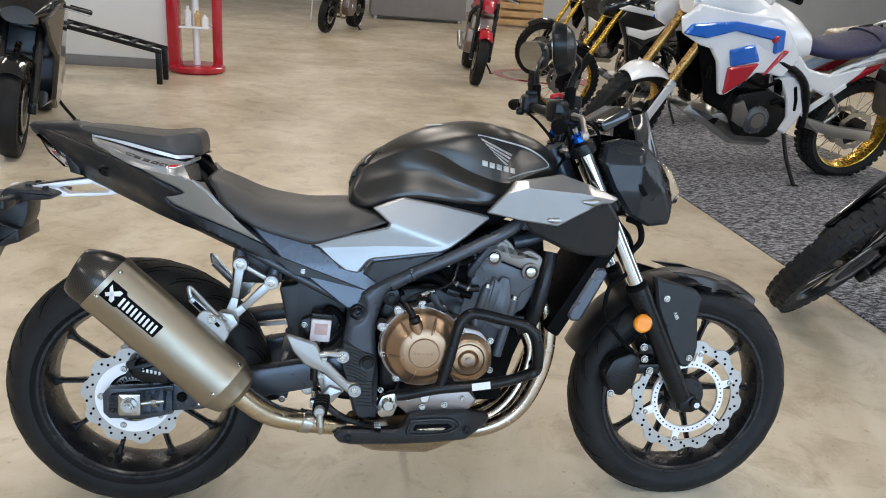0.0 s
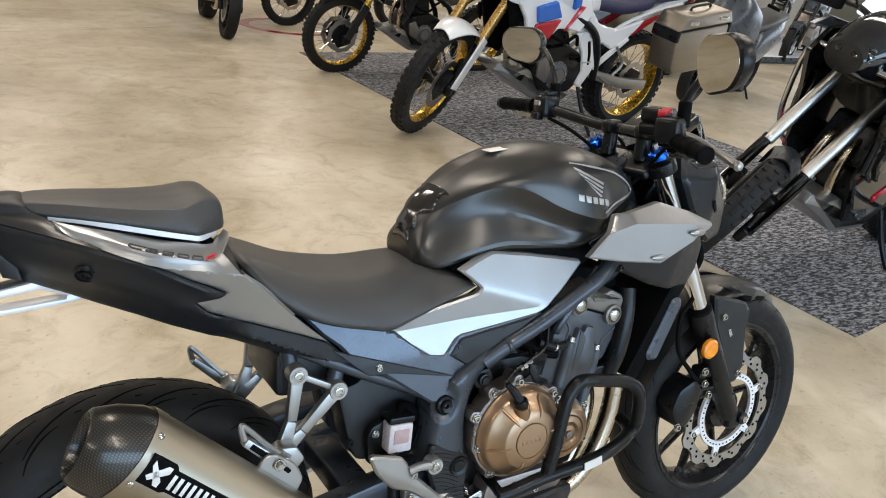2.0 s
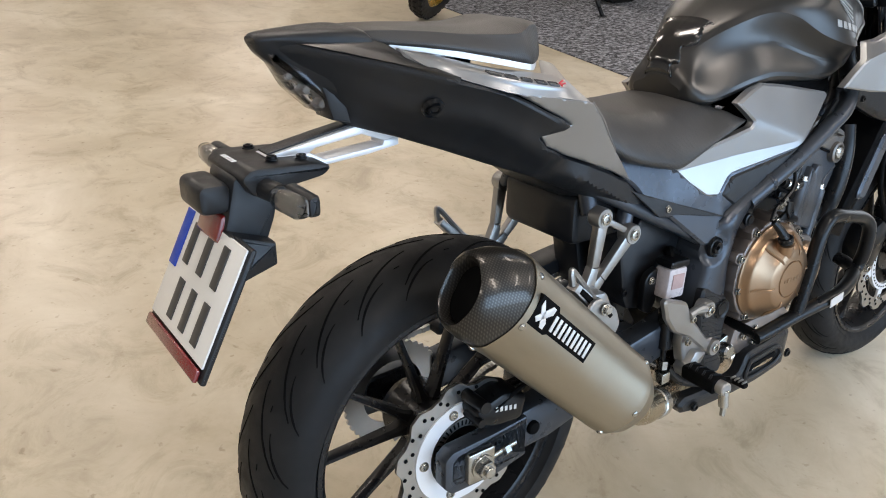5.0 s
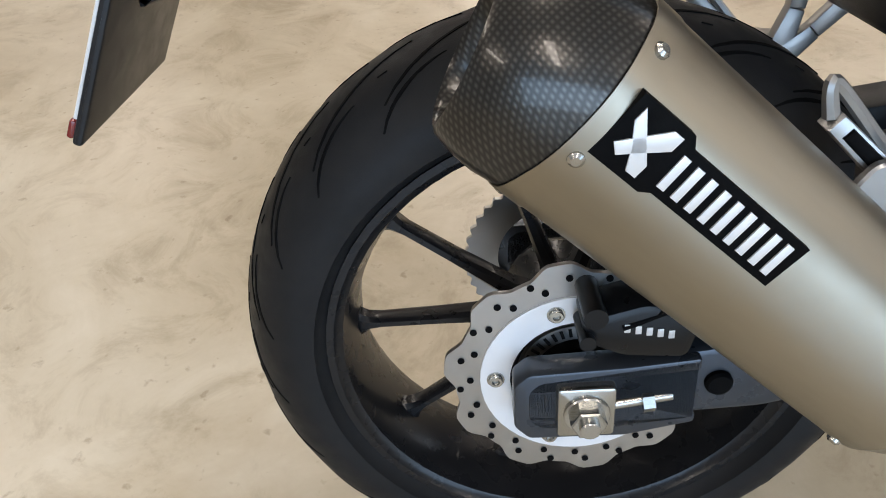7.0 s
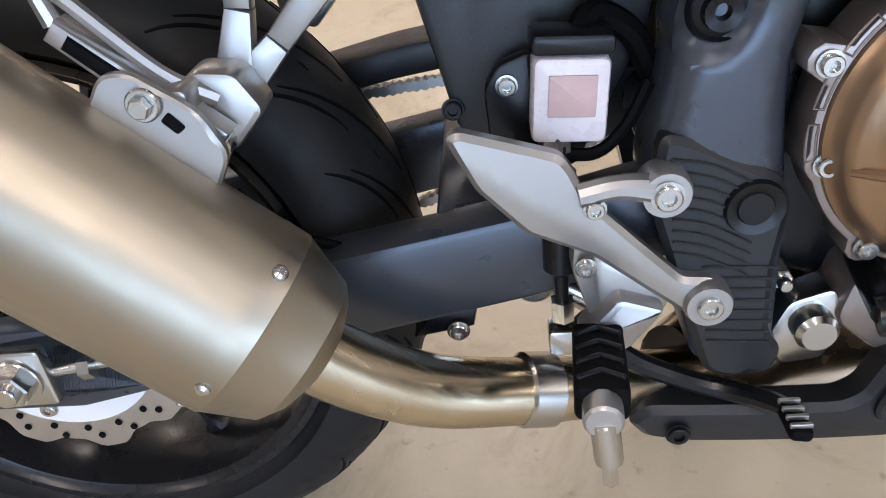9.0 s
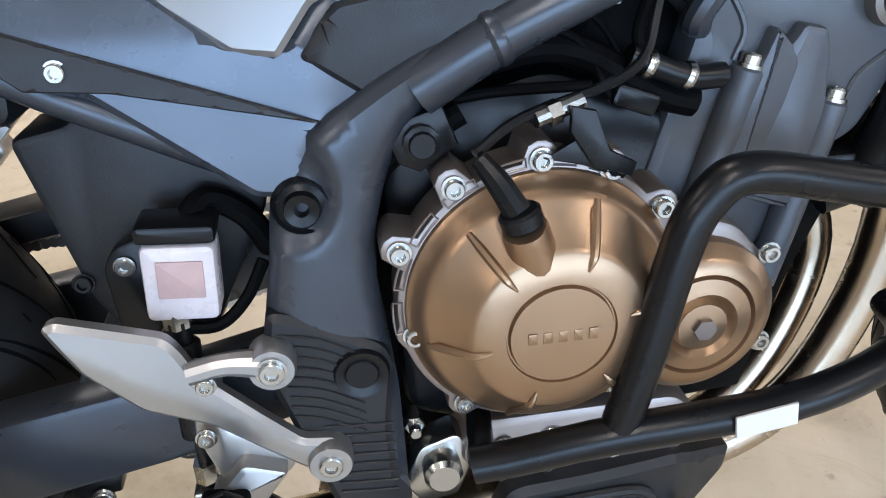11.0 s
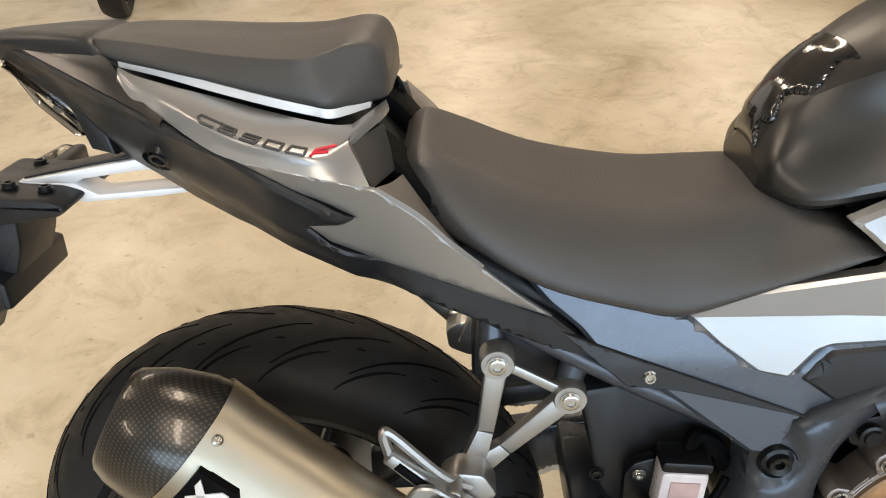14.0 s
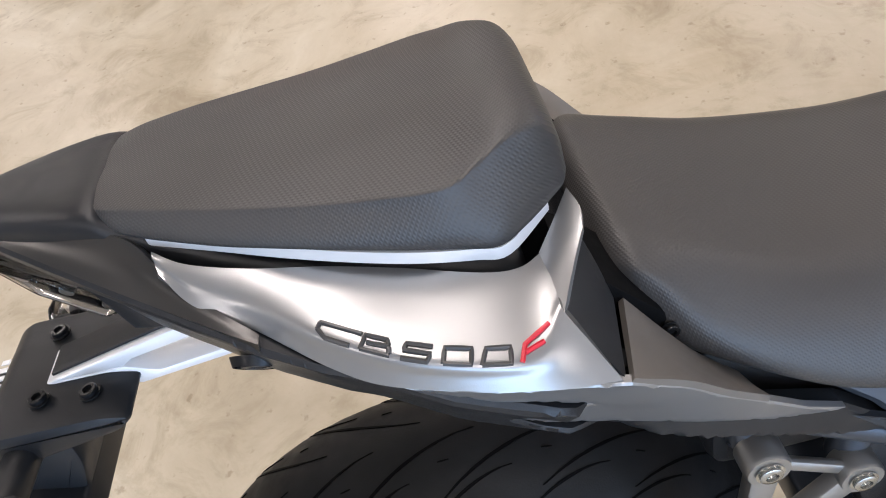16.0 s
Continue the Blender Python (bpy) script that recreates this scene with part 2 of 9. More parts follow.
def woven(name, colour, rough, scale, depth, metal=0.0, coat=0.0, contrast=0.0, size=(1, 1, 1)):
    """A fine crossed texture: leathercloth grain or carbon weave."""
    m = bpy.data.materials.new(name)
    m.use_nodes = True
    n, link = m.node_tree.nodes, m.node_tree.links.new
    b = n["Principled BSDF"]
    tc = n.new("ShaderNodeTexCoord").outputs["Object"]
    waves = []
    for turn in ((0.3, 0.75, 0.0), (0.75, -0.8, 0.5)):
        mp = n.new("ShaderNodeMapping")
        mp.inputs["Scale"].default_value, mp.inputs["Rotation"].default_value = size, turn
        link(tc, mp.inputs[0])
        w = n.new("ShaderNodeTexWave")
        w.wave_type, w.bands_direction, w.wave_profile = "BANDS", "X", "SIN"
        w.inputs["Scale"].default_value, w.inputs["Distortion"].default_value = scale, 0.0
        link(mp.outputs[0], w.inputs["Vector"])
        waves.append(w)
    mix = n.new("ShaderNodeMath")
    mix.operation = "MULTIPLY"
    link(waves[0].outputs["Fac"], mix.inputs[0])
    link(waves[1].outputs["Fac"], mix.inputs[1])
    bump = n.new("ShaderNodeBump")
    bump.inputs["Strength"].default_value, bump.inputs["Distance"].default_value = depth, 0.001
    link(mix.outputs[0], bump.inputs["Height"])
    link(bump.outputs[0], b.inputs["Normal"])
    big = n.new("ShaderNodeTexNoise")
    big.inputs["Scale"].default_value = 7
    link(tc, big.inputs["Vector"])
    add = n.new("ShaderNodeMath")
    add.operation = "MULTIPLY_ADD"
    link(mix.outputs[0], add.inputs[0])
    add.inputs[1].default_value = contrast
    sc = n.new("ShaderNodeMapRange")
    sc.inputs["To Min"].default_value, sc.inputs["To Max"].default_value = 0.8 - contrast / 3, 1.15 - contrast / 3
    link(big.outputs["Fac"], sc.inputs["Value"])
    link(sc.outputs[0], add.inputs[2])
    mul = n.new("ShaderNodeVectorMath")
    mul.operation = "SCALE"
    mul.inputs[0].default_value = colour
    link(add.outputs[0], mul.inputs["Scale"])
    link(mul.outputs[0], b.inputs["Base Color"])
    b.inputs["Roughness"].default_value, b.inputs["Metallic"].default_value, b.inputs["Coat Weight"].default_value = rough, metal, coat
    b.inputs["Coat Roughness"].default_value = 0.06
    b.inputs["Specular IOR Level"].default_value = 0.3
    return m


def concrete_floor(name):
    m = bpy.data.materials.new(name)
    m.use_nodes = True
    n, link = m.node_tree.nodes, m.node_tree.links.new
    b = n["Principled BSDF"]
    co = n.new("ShaderNodeTexCoord").outputs["Object"]

    def noise_tex(scale, detail=8, rough=0.6, distort=0.0):
        t = n.new("ShaderNodeTexNoise")
        t.inputs["Scale"].default_value, t.inputs["Detail"].default_value = scale, detail
        t.inputs["Roughness"].default_value, t.inputs["Distortion"].default_value = rough, distort
        link(co, t.inputs["Vector"])
        return t.outputs["Fac"]

    def ramp(fac, stops):
        r = n.new("ShaderNodeValToRGB")
        r.color_ramp.elements[0].position, r.color_ramp.elements[0].color = stops[0][0], (*stops[0][1], 1)
        r.color_ramp.elements[1].position, r.color_ramp.elements[1].color = stops[-1][0], (*stops[-1][1], 1)
        for pos, col in stops[1:-1]:
            e = r.color_ramp.elements.new(pos)
            e.color = (*col, 1)
        link(fac, r.inputs["Fac"])
        return r.outputs["Color"]

    def mixed(a, c, fac, mode="MULTIPLY"):
        x = n.new("ShaderNodeMix")
        x.data_type, x.blend_type = "RGBA", mode
        x.inputs[0].default_value = fac
        link(a, x.inputs[6])
        link(c, x.inputs[7])
        return x.outputs[2]

    base = ramp(noise_tex(1.1, 10, 0.62, 0.6), [(0.3, (0.38, 0.325, 0.235)), (0.5, (0.52, 0.46, 0.355)), (0.68, (0.655, 0.605, 0.505))])
    mott = ramp(noise_tex(5.5, 9, 0.7, 0.8), [(0.34, (0.68, 0.645, 0.58)), (0.5, (0.93, 0.92, 0.89)), (0.68, (1, 1, 1))])
    spots = ramp(noise_tex(38, 4, 0.5), [(0.27, (0.45, 0.38, 0.3)), (0.36, (1, 1, 1))])
    stains = ramp(noise_tex(0.55, 6, 0.7, 1.5), [(0.30, (0.70, 0.62, 0.50)), (0.44, (1, 1, 1))])
    link(mixed(mixed(mixed(base, mott, 0.9), spots, 0.5), stains, 0.5), b.inputs["Base Color"])
    rr = n.new("ShaderNodeMapRange")
    rr.inputs["To Min"].default_value, rr.inputs["To Max"].default_value = 0.22, 0.46
    link(noise_tex(3.0, 8, 0.65), rr.inputs["Value"])
    link(rr.outputs[0], b.inputs["Roughness"])
    bump = n.new("ShaderNodeBump")
    bump.inputs["Strength"].default_value, bump.inputs["Distance"].default_value = 0.12, 0.002
    link(noise_tex(22, 6), bump.inputs["Height"])
    link(bump.outputs[0], b.inputs["Normal"])
    return m


def speckled(name, dark, light, scale):
    m = bpy.data.materials.new(name)
    m.use_nodes = True
    n, link = m.node_tree.nodes, m.node_tree.links.new
    b = n["Principled BSDF"]
    co = n.new("ShaderNodeTexCoord").outputs["Object"]
    t = n.new("ShaderNodeTexNoise")
    t.inputs["Scale"].default_value, t.inputs["Detail"].default_value, t.inputs["Roughness"].default_value = scale, 5, 0.75
    mp = n.new("ShaderNodeMapping")
    mp.inputs["Scale"].default_value = (0.6, 1.5, 1)
    link(co, mp.inputs[0])
    link(mp.outputs[0], t.inputs["Vector"])
    r = n.new("ShaderNodeValToRGB")
    r.color_ramp.elements[0].position, r.color_ramp.elements[0].color = 0.45, (*dark, 1)
    r.color_ramp.elements[1].position, r.color_ramp.elements[1].color = 0.63, (*light, 1)
    link(t.outputs["Fac"], r.inputs["Fac"])
    link(r.outputs["Color"], b.inputs["Base Color"])
    b.inputs["Roughness"].default_value = 0.95
    bump = n.new("ShaderNodeBump")
    bump.inputs["Strength"].default_value, bump.inputs["Distance"].default_value = 0.6, 0.004
    link(t.outputs["Fac"], bump.inputs["Height"])
    link(bump.outputs[0], b.inputs["Normal"])
    return m


SILVER = material("satin_silver_paint", (0.33, 0.332, 0.335), 0.33, 0.75, 0.03, 4, 0.03, 1200, 0.03)
TANK = material("matt_graphite_paint", (0.066, 0.065, 0.064), 0.32, 0.85, 0.05, 3, 0.03, 1200, 0.03)
FAIRING = material("dark_satin_paint", (0.085, 0.097, 0.117), 0.29, 0.6, 0.06, 4, 0.03, 1200, 0.04, 0, 0.4)
BLACK_PLASTIC = material("grained_black_plastic", (0.012, 0.013, 0.015), 0.38, 0.0, 0.15, 9, 0.15, 1600, 0.06, 0, 0.36)
SATIN_BLACK = material("satin_black_enamel", (0.005, 0.0055, 0.0065), 0.30, 0.0, 0.12, 7, 0.03, 900, 0.04, 0.02, 0.26)
FRAME_BLACK = material("frame_black_enamel", (0.052, 0.060, 0.073), 0.30, 0.5, 0.1, 7, 0.03, 900, 0.04, 0, 0.5)
# rubber black; its near-zero colour also paints the shade in gaps and holes
DEEP_BLACK = material("dull_black_rubber_and_shade", (0.0028, 0.0029, 0.0032), 0.66, 0.0, 0.2, 12, 0.1, 500, 0.1, 0, 0.06)
COWL_BLACK = material("dark_gloss_cowl_paint", (0.010, 0.012, 0.015), 0.24, 0.0, 0.08, 5, 0.02, 900, 0.04, 0.0, 0.34)
GLOSS_BLACK = material("gloss_black_paint", (0.008, 0.008, 0.009), 0.12, 0.0, 0.1, 5, 0, 0, 0.03, 0.6)
RUBBER = material("tyre_rubber", (0.014, 0.014, 0.0145), 0.52, 0.0, 0.25, 10, 0.12, 600, 0.1, 0, 0.16)
RIM_BLACK = material("wheel_black_enamel", (0.010, 0.010, 0.011), 0.28, 0.0, 0.12, 8, 0.02, 700, 0.03, 0.04, 0.3)
STEEL = material("brushed_disc_steel", (0.44, 0.43, 0.415), 0.34, 1.0, 0.06, 20, 0.03, 500, 0.06)
CARRIER = material("silver_carrier_paint", (0.80, 0.81, 0.83), 0.4, 0.3, 0.04, 10)
CHROME = material("chrome_plating", (0.62, 0.63, 0.64), 0.1, 1.0, 0.03, 5, 0, 0, 0.02)
ALLOY = material("cast_aluminium", (0.36, 0.355, 0.345), 0.36, 0.88, 0.05, 9, 0.05, 1500, 0.03)
ZINC = material("zinc_plated_steel", (0.46, 0.455, 0.43), 0.25, 1.0, 0.05, 6, 0, 300, 0.02)
TITAN = material("brushed_titanium", (0.345, 0.305, 0.24), 0.41, 1.0, 0.05, 5, 0.02, 150, 0.05, streak=(1, 9, 1))
WARM_TITAN = material("straw_tinted_titanium", (0.46, 0.385, 0.27), 0.24, 1.0, 0.12, 6, 0.02, 150, 0.05, streak=(1, 9, 1))
PIPE = material("heat_tinted_steel_pipe", (0.47, 0.39, 0.30), 0.24, 1.0, 0.2, 9, 0.02, 200, 0.06)
BRONZE = material("bronze_painted_alloy", (0.34, 0.225, 0.14), 0.32, 0.88, 0.05, 7, 0.05, 1400, 0.04)
CASE_ALLOY = material("crankcase_paint", (0.25, 0.212, 0.192), 0.36, 0.75, 0.05, 9, 0.06, 1400, 0.05)
ENGINE_BLACK = material("engine_black_paint", (0.080, 0.088, 0.101), 0.38, 0.3, 0.1, 9, 0.1, 1300, 0.06, 0, 0.4)
COVER_GREY = material("grey_painted_head_cover", (0.20, 0.185, 0.17), 0.42, 0.6, 0.06, 9, 0.08, 1300, 0.05)
SEAT = woven("textured_seat_cover", (0.041, 0.039, 0.0375), 0.44, 150, 0.22)
SEAT.node_tree.nodes["Principled BSDF"].inputs["Specular IOR Level"].default_value = 0.5
CARBON = woven("carbon_weave", (0.055, 0.051, 0.046), 0.30, 95, 0.08, 0.7, 0.25, 0.9)
RESERVOIR = material("translucent_reservoir_plastic", (0.56, 0.51, 0.52), 0.3, 0.0, 0.08, 30)
WHITE_PLASTIC = material("milky_plastic", (0.78, 0.76, 0.76), 0.35, 0.0, 0.04, 30)
FLUID = material("pink_brown_fluid_label", (0.42, 0.29, 0.275), 0.5, 0.0, 0.1, 60)
AMBER = material("amber_reflector", (0.85, 0.27, 0.01), 0.14, 0.0, 0.15, 60, 0.3, 900, 0.04, 0.7)
RED_LENS = material("dark_red_lens", (0.16, 0.012, 0.012), 0.12, 0.0, 0.15, 60, 0.3, 900, 0.04, 0.7)
RED = material("red_plastic", (0.6, 0.02, 0.03), 0.35, 0.0, 0.06, 10)
RED_DECAL = material("red_decal", (0.55, 0.015, 0.03), 0.4, 0.0, 0.05, 10)
DARK_DECAL = material("dark_decal", (0.04, 0.04, 0.04), 0.4, 0.0, 0.05, 10)
PALE_DECAL = material("pale_decal", (0.72, 0.72, 0.72), 0.35, 0.3, 0.04, 10)
TANK_MARK = material("dull_silver_print", (0.42, 0.42, 0.415), 0.36, 0.6, 0.04, 10)
PLATE_WHITE = material("plate_white_film", (0.76, 0.76, 0.74), 0.42, 0.0, 0.03, 20)
PLATE_BLUE = material("plate_blue_film", (0.01, 0.05, 0.42), 0.4, 0.0, 0.05, 20)
BLUE_ANODISED = material("blue_anodised_alloy", (0.01, 0.09, 0.5), 0.22, 0.9, 0.1, 30)
SMOKE_LENS = clear("clear_lamp_lens", (0.85, 0.85, 0.85), 0.06)
GLASS = clear("headlamp_glass", (0.92, 0.95, 0.97), 0.02)
MIRROR = material("mirror_glass", (0.42, 0.41, 0.38), 0.02, 1.0, 0.01, 3, 0, 0, 0.01)
FLOOR = concrete_floor("polished_concrete")
CARPET = speckled("speckled_carpet", (0.016, 0.017, 0.021), (0.40, 0.41, 0.45), 46)
WALL = material("white_wall_paint", (0.74, 0.74, 0.73), 0.7, 0.0, 0.04, 2, 0.15, 200)
CEIL = material("grey_ceiling_paint", (0.50, 0.49, 0.475), 0.8, 0.0, 0.06, 2)
GOLD = material("gold_anodised", (0.62, 0.38, 0.06), 0.28, 0.9, 0.08, 12)
GOLD_FORK = material("gold_brown_fork", (0.42, 0.25, 0.08), 0.3, 0.8, 0.06, 12)
WHITE_PAINT = material("gloss_white_paint", (0.76, 0.77, 0.79), 0.22, 0.0, 0.03, 6, 0, 0, 0.05, 0.5)
BLUE_PAINT = material("gloss_blue_paint", (0.015, 0.13, 0.55), 0.2, 0.1, 0.06, 6, 0, 0, 0.05, 0.5)
RED_PAINT = material("gloss_red_paint", (0.42, 0.012, 0.025), 0.2, 0.1, 0.06, 6, 0, 0, 0.05, 0.5)
NAVY_SEAT = material("navy_seat_cover", (0.022, 0.022, 0.06), 0.6, 0.0, 0.12, 10, 0.3, 500)
PANNIER = material("brushed_aluminium_case", (0.30, 0.27, 0.23), 0.35, 0.85, 0.05, 6, 0.2, 120, 0.05, streak=(1, 1, 9))
GREY_BOX = material("grey_laminate", (0.20, 0.19, 0.19), 0.55, 0.0, 0.06, 5)
WOOD = material("pine_boards", (0.50, 0.31, 0.14), 0.6, 0.0, 0.18, 6, 0.3, 120, streak=(1, 8, 1))


# ---- the hall ----
def slab(name, poly, z0, z1, mat, label="", category="", kind="structure"):
    p = np.asarray(poly, float)
    if np.sum(p[:, 0] * np.roll(p[:, 1], -1) - np.roll(p[:, 0], -1) * p[:, 1]) < 0:
        p = p[::-1]
    rings = [np.column_stack([p, np.full(len(p), z)]) for z in (z0, z1)]
    return solid(name, skin(rings), mat, label, category, kind)


# two floor pours that meet in a straight joint
JOINT = [(-9.0, 3.31), (16.0, 13.46)]
slab("floor", [(-9, -7), (16, -7), (16, 13.452), (-9, 3.302)], -0.2, 0.0, FLOOR, "polished tan concrete showroom floor with stains", "floor")
slab("floor", [(-9, 3.318), (16, 13.468), (16, 19), (-9, 19)], -0.2, -0.001, FLOOR, "polished concrete floor beyond the joint", "floor")
slab("ceiling", [(-9, -7), (16, -7), (16, 19), (-9, 19)], 4.4, 4.6, CEIL, "grey painted hall ceiling", "ceiling")
slab("wall_north", [(-9, 19), (16, 19), (16, 19.25), (-9, 19.25)], 0, 4.4, WALL, "white painted far wall", "wall")
slab("wall_west", [(-9.25, -7), (-9, -7), (-9, 19), (-9.25, 19)], 0, 4.4, WALL, "white painted side wall", "wall")
# shop front behind the camera with its window opening, side wall with a long window
for x0, x1, z0, z1 in ((-9, -3.0, 0, 4.4), (7.8, 16, 0, 4.4), (-3.0, 7.8, 0, 0.4), (-3.0, 7.8, 3.4, 4.4)):
    slab("wall_south", [(x0, -7.25), (x1, -7.25), (x1, -7), (x0, -7)], z0, z1, WALL, "white painted wall round the shop window", "wall")
for y0, y1, z0, z1 in ((-7, -2.2, 0, 4.4), (10.2, 19, 0, 4.4), (-2.2, 10.2, 0, 0.3), (-2.2, 10.2, 3.7, 4.4)):
    slab("wall_east", [(16, y0), (16.25, y0), (16.25, y1), (16, y1)], z0, z1, WALL, "white painted wall round the side window", "wall")
for sx_, sy_ in STRIPS:
    lampbody = thing("ceiling_light", Matrix.Translation((sx_, sy_, 4.06)), "long white strip light under the ceiling", "ceiling light", "strip lights")
    part("housing", block(0, 0, 0.10, 0.4, 2.7, 0.1), WALL, lampbody)
    for s in (-1, 1):
        part("hanger", rod((0, s * 1.1, 0.15), (0, s * 1.1, 0.34), 0.008), ALLOY, lampbody)
CARPET_POLY = [(2.60, 6.36), (2.86, 0.44), (5.06, 0.78), (4.75, 6.6)]
slab("carpet", CARPET_POLY, 0.0005, 0.007, CARPET, "dark grey carpet runner with pale speckles on the floor", "carpet", "")


# ---- the black and silver motorcycle ----
bike = thing("motorcycle", BIKE, "matt black and silver naked motorcycle leaning on its side stand", "motorcycle")
RAX, FAX = (0.003, 0.0, 0.316), (1.424, 0.0, 0.308)


def bolt(pos, parent, r=0.007, h=0.006, mat=ZINC, name="bolt", to=(0, -1, 0)):
    m = along(pos, Vector(pos) - Vector(to))
    return part(name, xf(bolt_geo(r, h), m), mat, parent)


def tyre_geo(R, w, bead, n=72):
    prof = []
    for a in np.linspace(-100, 100, 25):
        s, c = math.sin(radians(a)), math.cos(radians(a))
        prof.append((R - w * 0.39 * (1 - c), w / 2 * s))
    k = [(bead + 0.016, w * 0.425), (bead + 0.006, w * 0.37), (bead - 0.004, w * 0.33), (bead - 0.006, w * 0.31)]
    prof = [(r, -y) for r, y in reversed(k)] + [q for q in prof if q[0] > bead + 0.019] + k
    prof = prof[::-1]
    return lathe(prof + [(bead - 0.006, -w * 0.30), (bead - 0.006, w * 0.30)][::1], n, True)


def groove(R, w, a0, a1, y0, y1, half=0.004):
    """One curved tread groove, a thin dark inlay that follows the crown."""
    rings = []
    for t in np.linspace(0, 1, 9):
        a = a0 + (a1 - a0) * t
        y = y0 + (y1 - y0) * t ** 1.4
        s = min(max(y / (w / 2), -0.98), 0.98)
        c = math.sqrt(1 - s * s)
        r = R - w * 0.39 * (1 - c) + 0.0007
        h = half * math.sin(math.pi * (0.12 + 0.8 * t))
        u = np.array([math.cos(a), 0, math.sin(a)])
        tdir = np.array([-math.sin(a), 0, math.cos(a)])
        p = u * r + np.array([0, y, 0])
        rings.append([p - tdir * h, p + tdir * h, p + tdir * h - u * 0.004, p - tdir * h - u * 0.004])
    return skin(rings)


def rim_geo(r, w, n=64):
    h = w / 2
    prof = [(r + 0.011, -h), (r + 0.011, -h + 0.005), (r + 0.003, -h + 0.010), (r - 0.006, -h * 0.45), (r - 0.006, h * 0.45), (r + 0.003, h - 0.010), (r + 0.011, h - 0.005), (r + 0.011, h),
            (r + 0.004, h), (r + 0.001, h - 0.004), (r - 0.004, h - 0.007), (r - 0.007, h - 0.016), (r - 0.014, h * 0.4), (r - 0.014, -h * 0.4), (r - 0.007, -h + 0.016), (r - 0.004, -h + 0.007), (r + 0.001, -h + 0.004), (r + 0.004, -h)]
    return lathe(prof, n, True)


def spoke_geo(r0, r1, a0, a1, w, t0, t1):
    """A tapered cast spoke from radius r0 at angle a0 to r1 at a1."""
    p0 = np.array([math.cos(a0), 0, math.sin(a0)]) * r0
    p1 = np.array([math.cos(a1), 0, math.sin(a1)]) * r1
    d = (p1 - p0) / np.linalg.norm(p1 - p0)
    s = np.array([-d[2], 0, d[0]])
    rings = []
    for k, flare in ((0, 1.7), (0.12, 1.1), (0.5, 0.9), (0.84, 1.05), (0.92, 1.6), (0.97, 2.8), (1.0, 4.6)):
        p = p0 + (p1 - p0) * k
        t = (t0 + (t1 - t0) * k) * flare
        h = w * (1 - 0.25 * k)
        rings.append([p + s * t * a + np.array([0, b * h, 0]) for a, b in ((-0.5, -1), (0.5, -1), (1, -0.6), (1, 0.6), (0.5, 1), (-0.5, 1), (-1, 0.6), (-1, -0.6))])
    return skin(rings)


def wavy_disc(r_out, r_in, waves, depth, t, n=160, holes=0):
    a = np.linspace(0, 2 * np.pi, n, endpoint=False)
    ro = r_out - depth * np.clip(np.sin(a * waves) * 1.6, -1, 1) * 0.5 - depth * 0.5
    ri = np.full(n, r_in)
    ring = lambda r, y: np.stack([r * np.cos(a), np.full(n, y), r * np.sin(a)], 1)
    return skin([ring(ri, -t), ring(ro, -t), ring(ro, t), ring(ri, t)], True)


def hole_dots(radii, count, y, r, phase=0.0):
    g = []
    for i in range(count):
        for j, rad in enumerate(radii):
            a = 2 * math.pi * (i + 0.5 * j * 0.6) / count + phase
            g.append(mv(lathe([(r, -0.0006), (r, 0.0006)], 10), rad * math.cos(a), y, rad * math.sin(a)))
    return cat(*g)


def wheel(name, centre, R, w, rim_w, phase, label):
    root = part(name, rim_geo(0.222, rim_w), RIM_BLACK, bike, label)
    root.location = centre
    tyre = part("tyre", tyre_geo(R, w, 0.222), RUBBER, root, "black road tyre with curved grooves")
    tread = []
    step = 2 * math.pi / 22
    for i in range(22):
        for s in (-1, 1):
            a = i * step + (0.5 * step if s > 0 else 0)
            tread.append(groove(R, w, a, a + 0.40, s * w * 0.05, s * w * 0.37, 0.0032))
            tread.append(groove(R, w, a + 0.20, a + 0.44, s * w * 0.27, s * w * 0.45, 0.0028))
            tread.append(groove(R, w, a + 0.085, a + 0.105, s * w * 0.20, s * w * 0.205, 0.0042))
    tagged(part("tread_groove", cat(*tread), DEEP_BLACK, tyre), kind="stuff")
    for s in (-1, 1):
        part("sidewall_band", mv(lathe([(0.245, 0), (0.2475, s * 0.0012), (0.249, 0)], 72, True), 0, s * w * 0.455, 0), RUBBER, tyre)
    for i in range(5):
        a = 2 * math.pi * i / 5 + phase
        for s in (-1, 1):
            part("spoke", spoke_geo(0.045, 0.212, a + s * 0.22, a + s * 0.31, 0.014, 0.008, 0.0045), RIM_BLACK, root)
    part("hub", lathe([(0.02, -0.06), (0.05, -0.06), (0.056, -0.045), (0.048, -0.02), (0.048, 0.02), (0.056, 0.045), (0.05, 0.06), (0.02, 0.06)], 32), RIM_BLACK, root)
    return root


rear = wheel("rear_wheel", RAX, 0.316, 0.160, 0.134, 0.32, "black cast wheel with paired spokes")
front = wheel("front_wheel", FAX, 0.3115, 0.120, 0.102, 0.32, "black cast wheel with paired spokes")

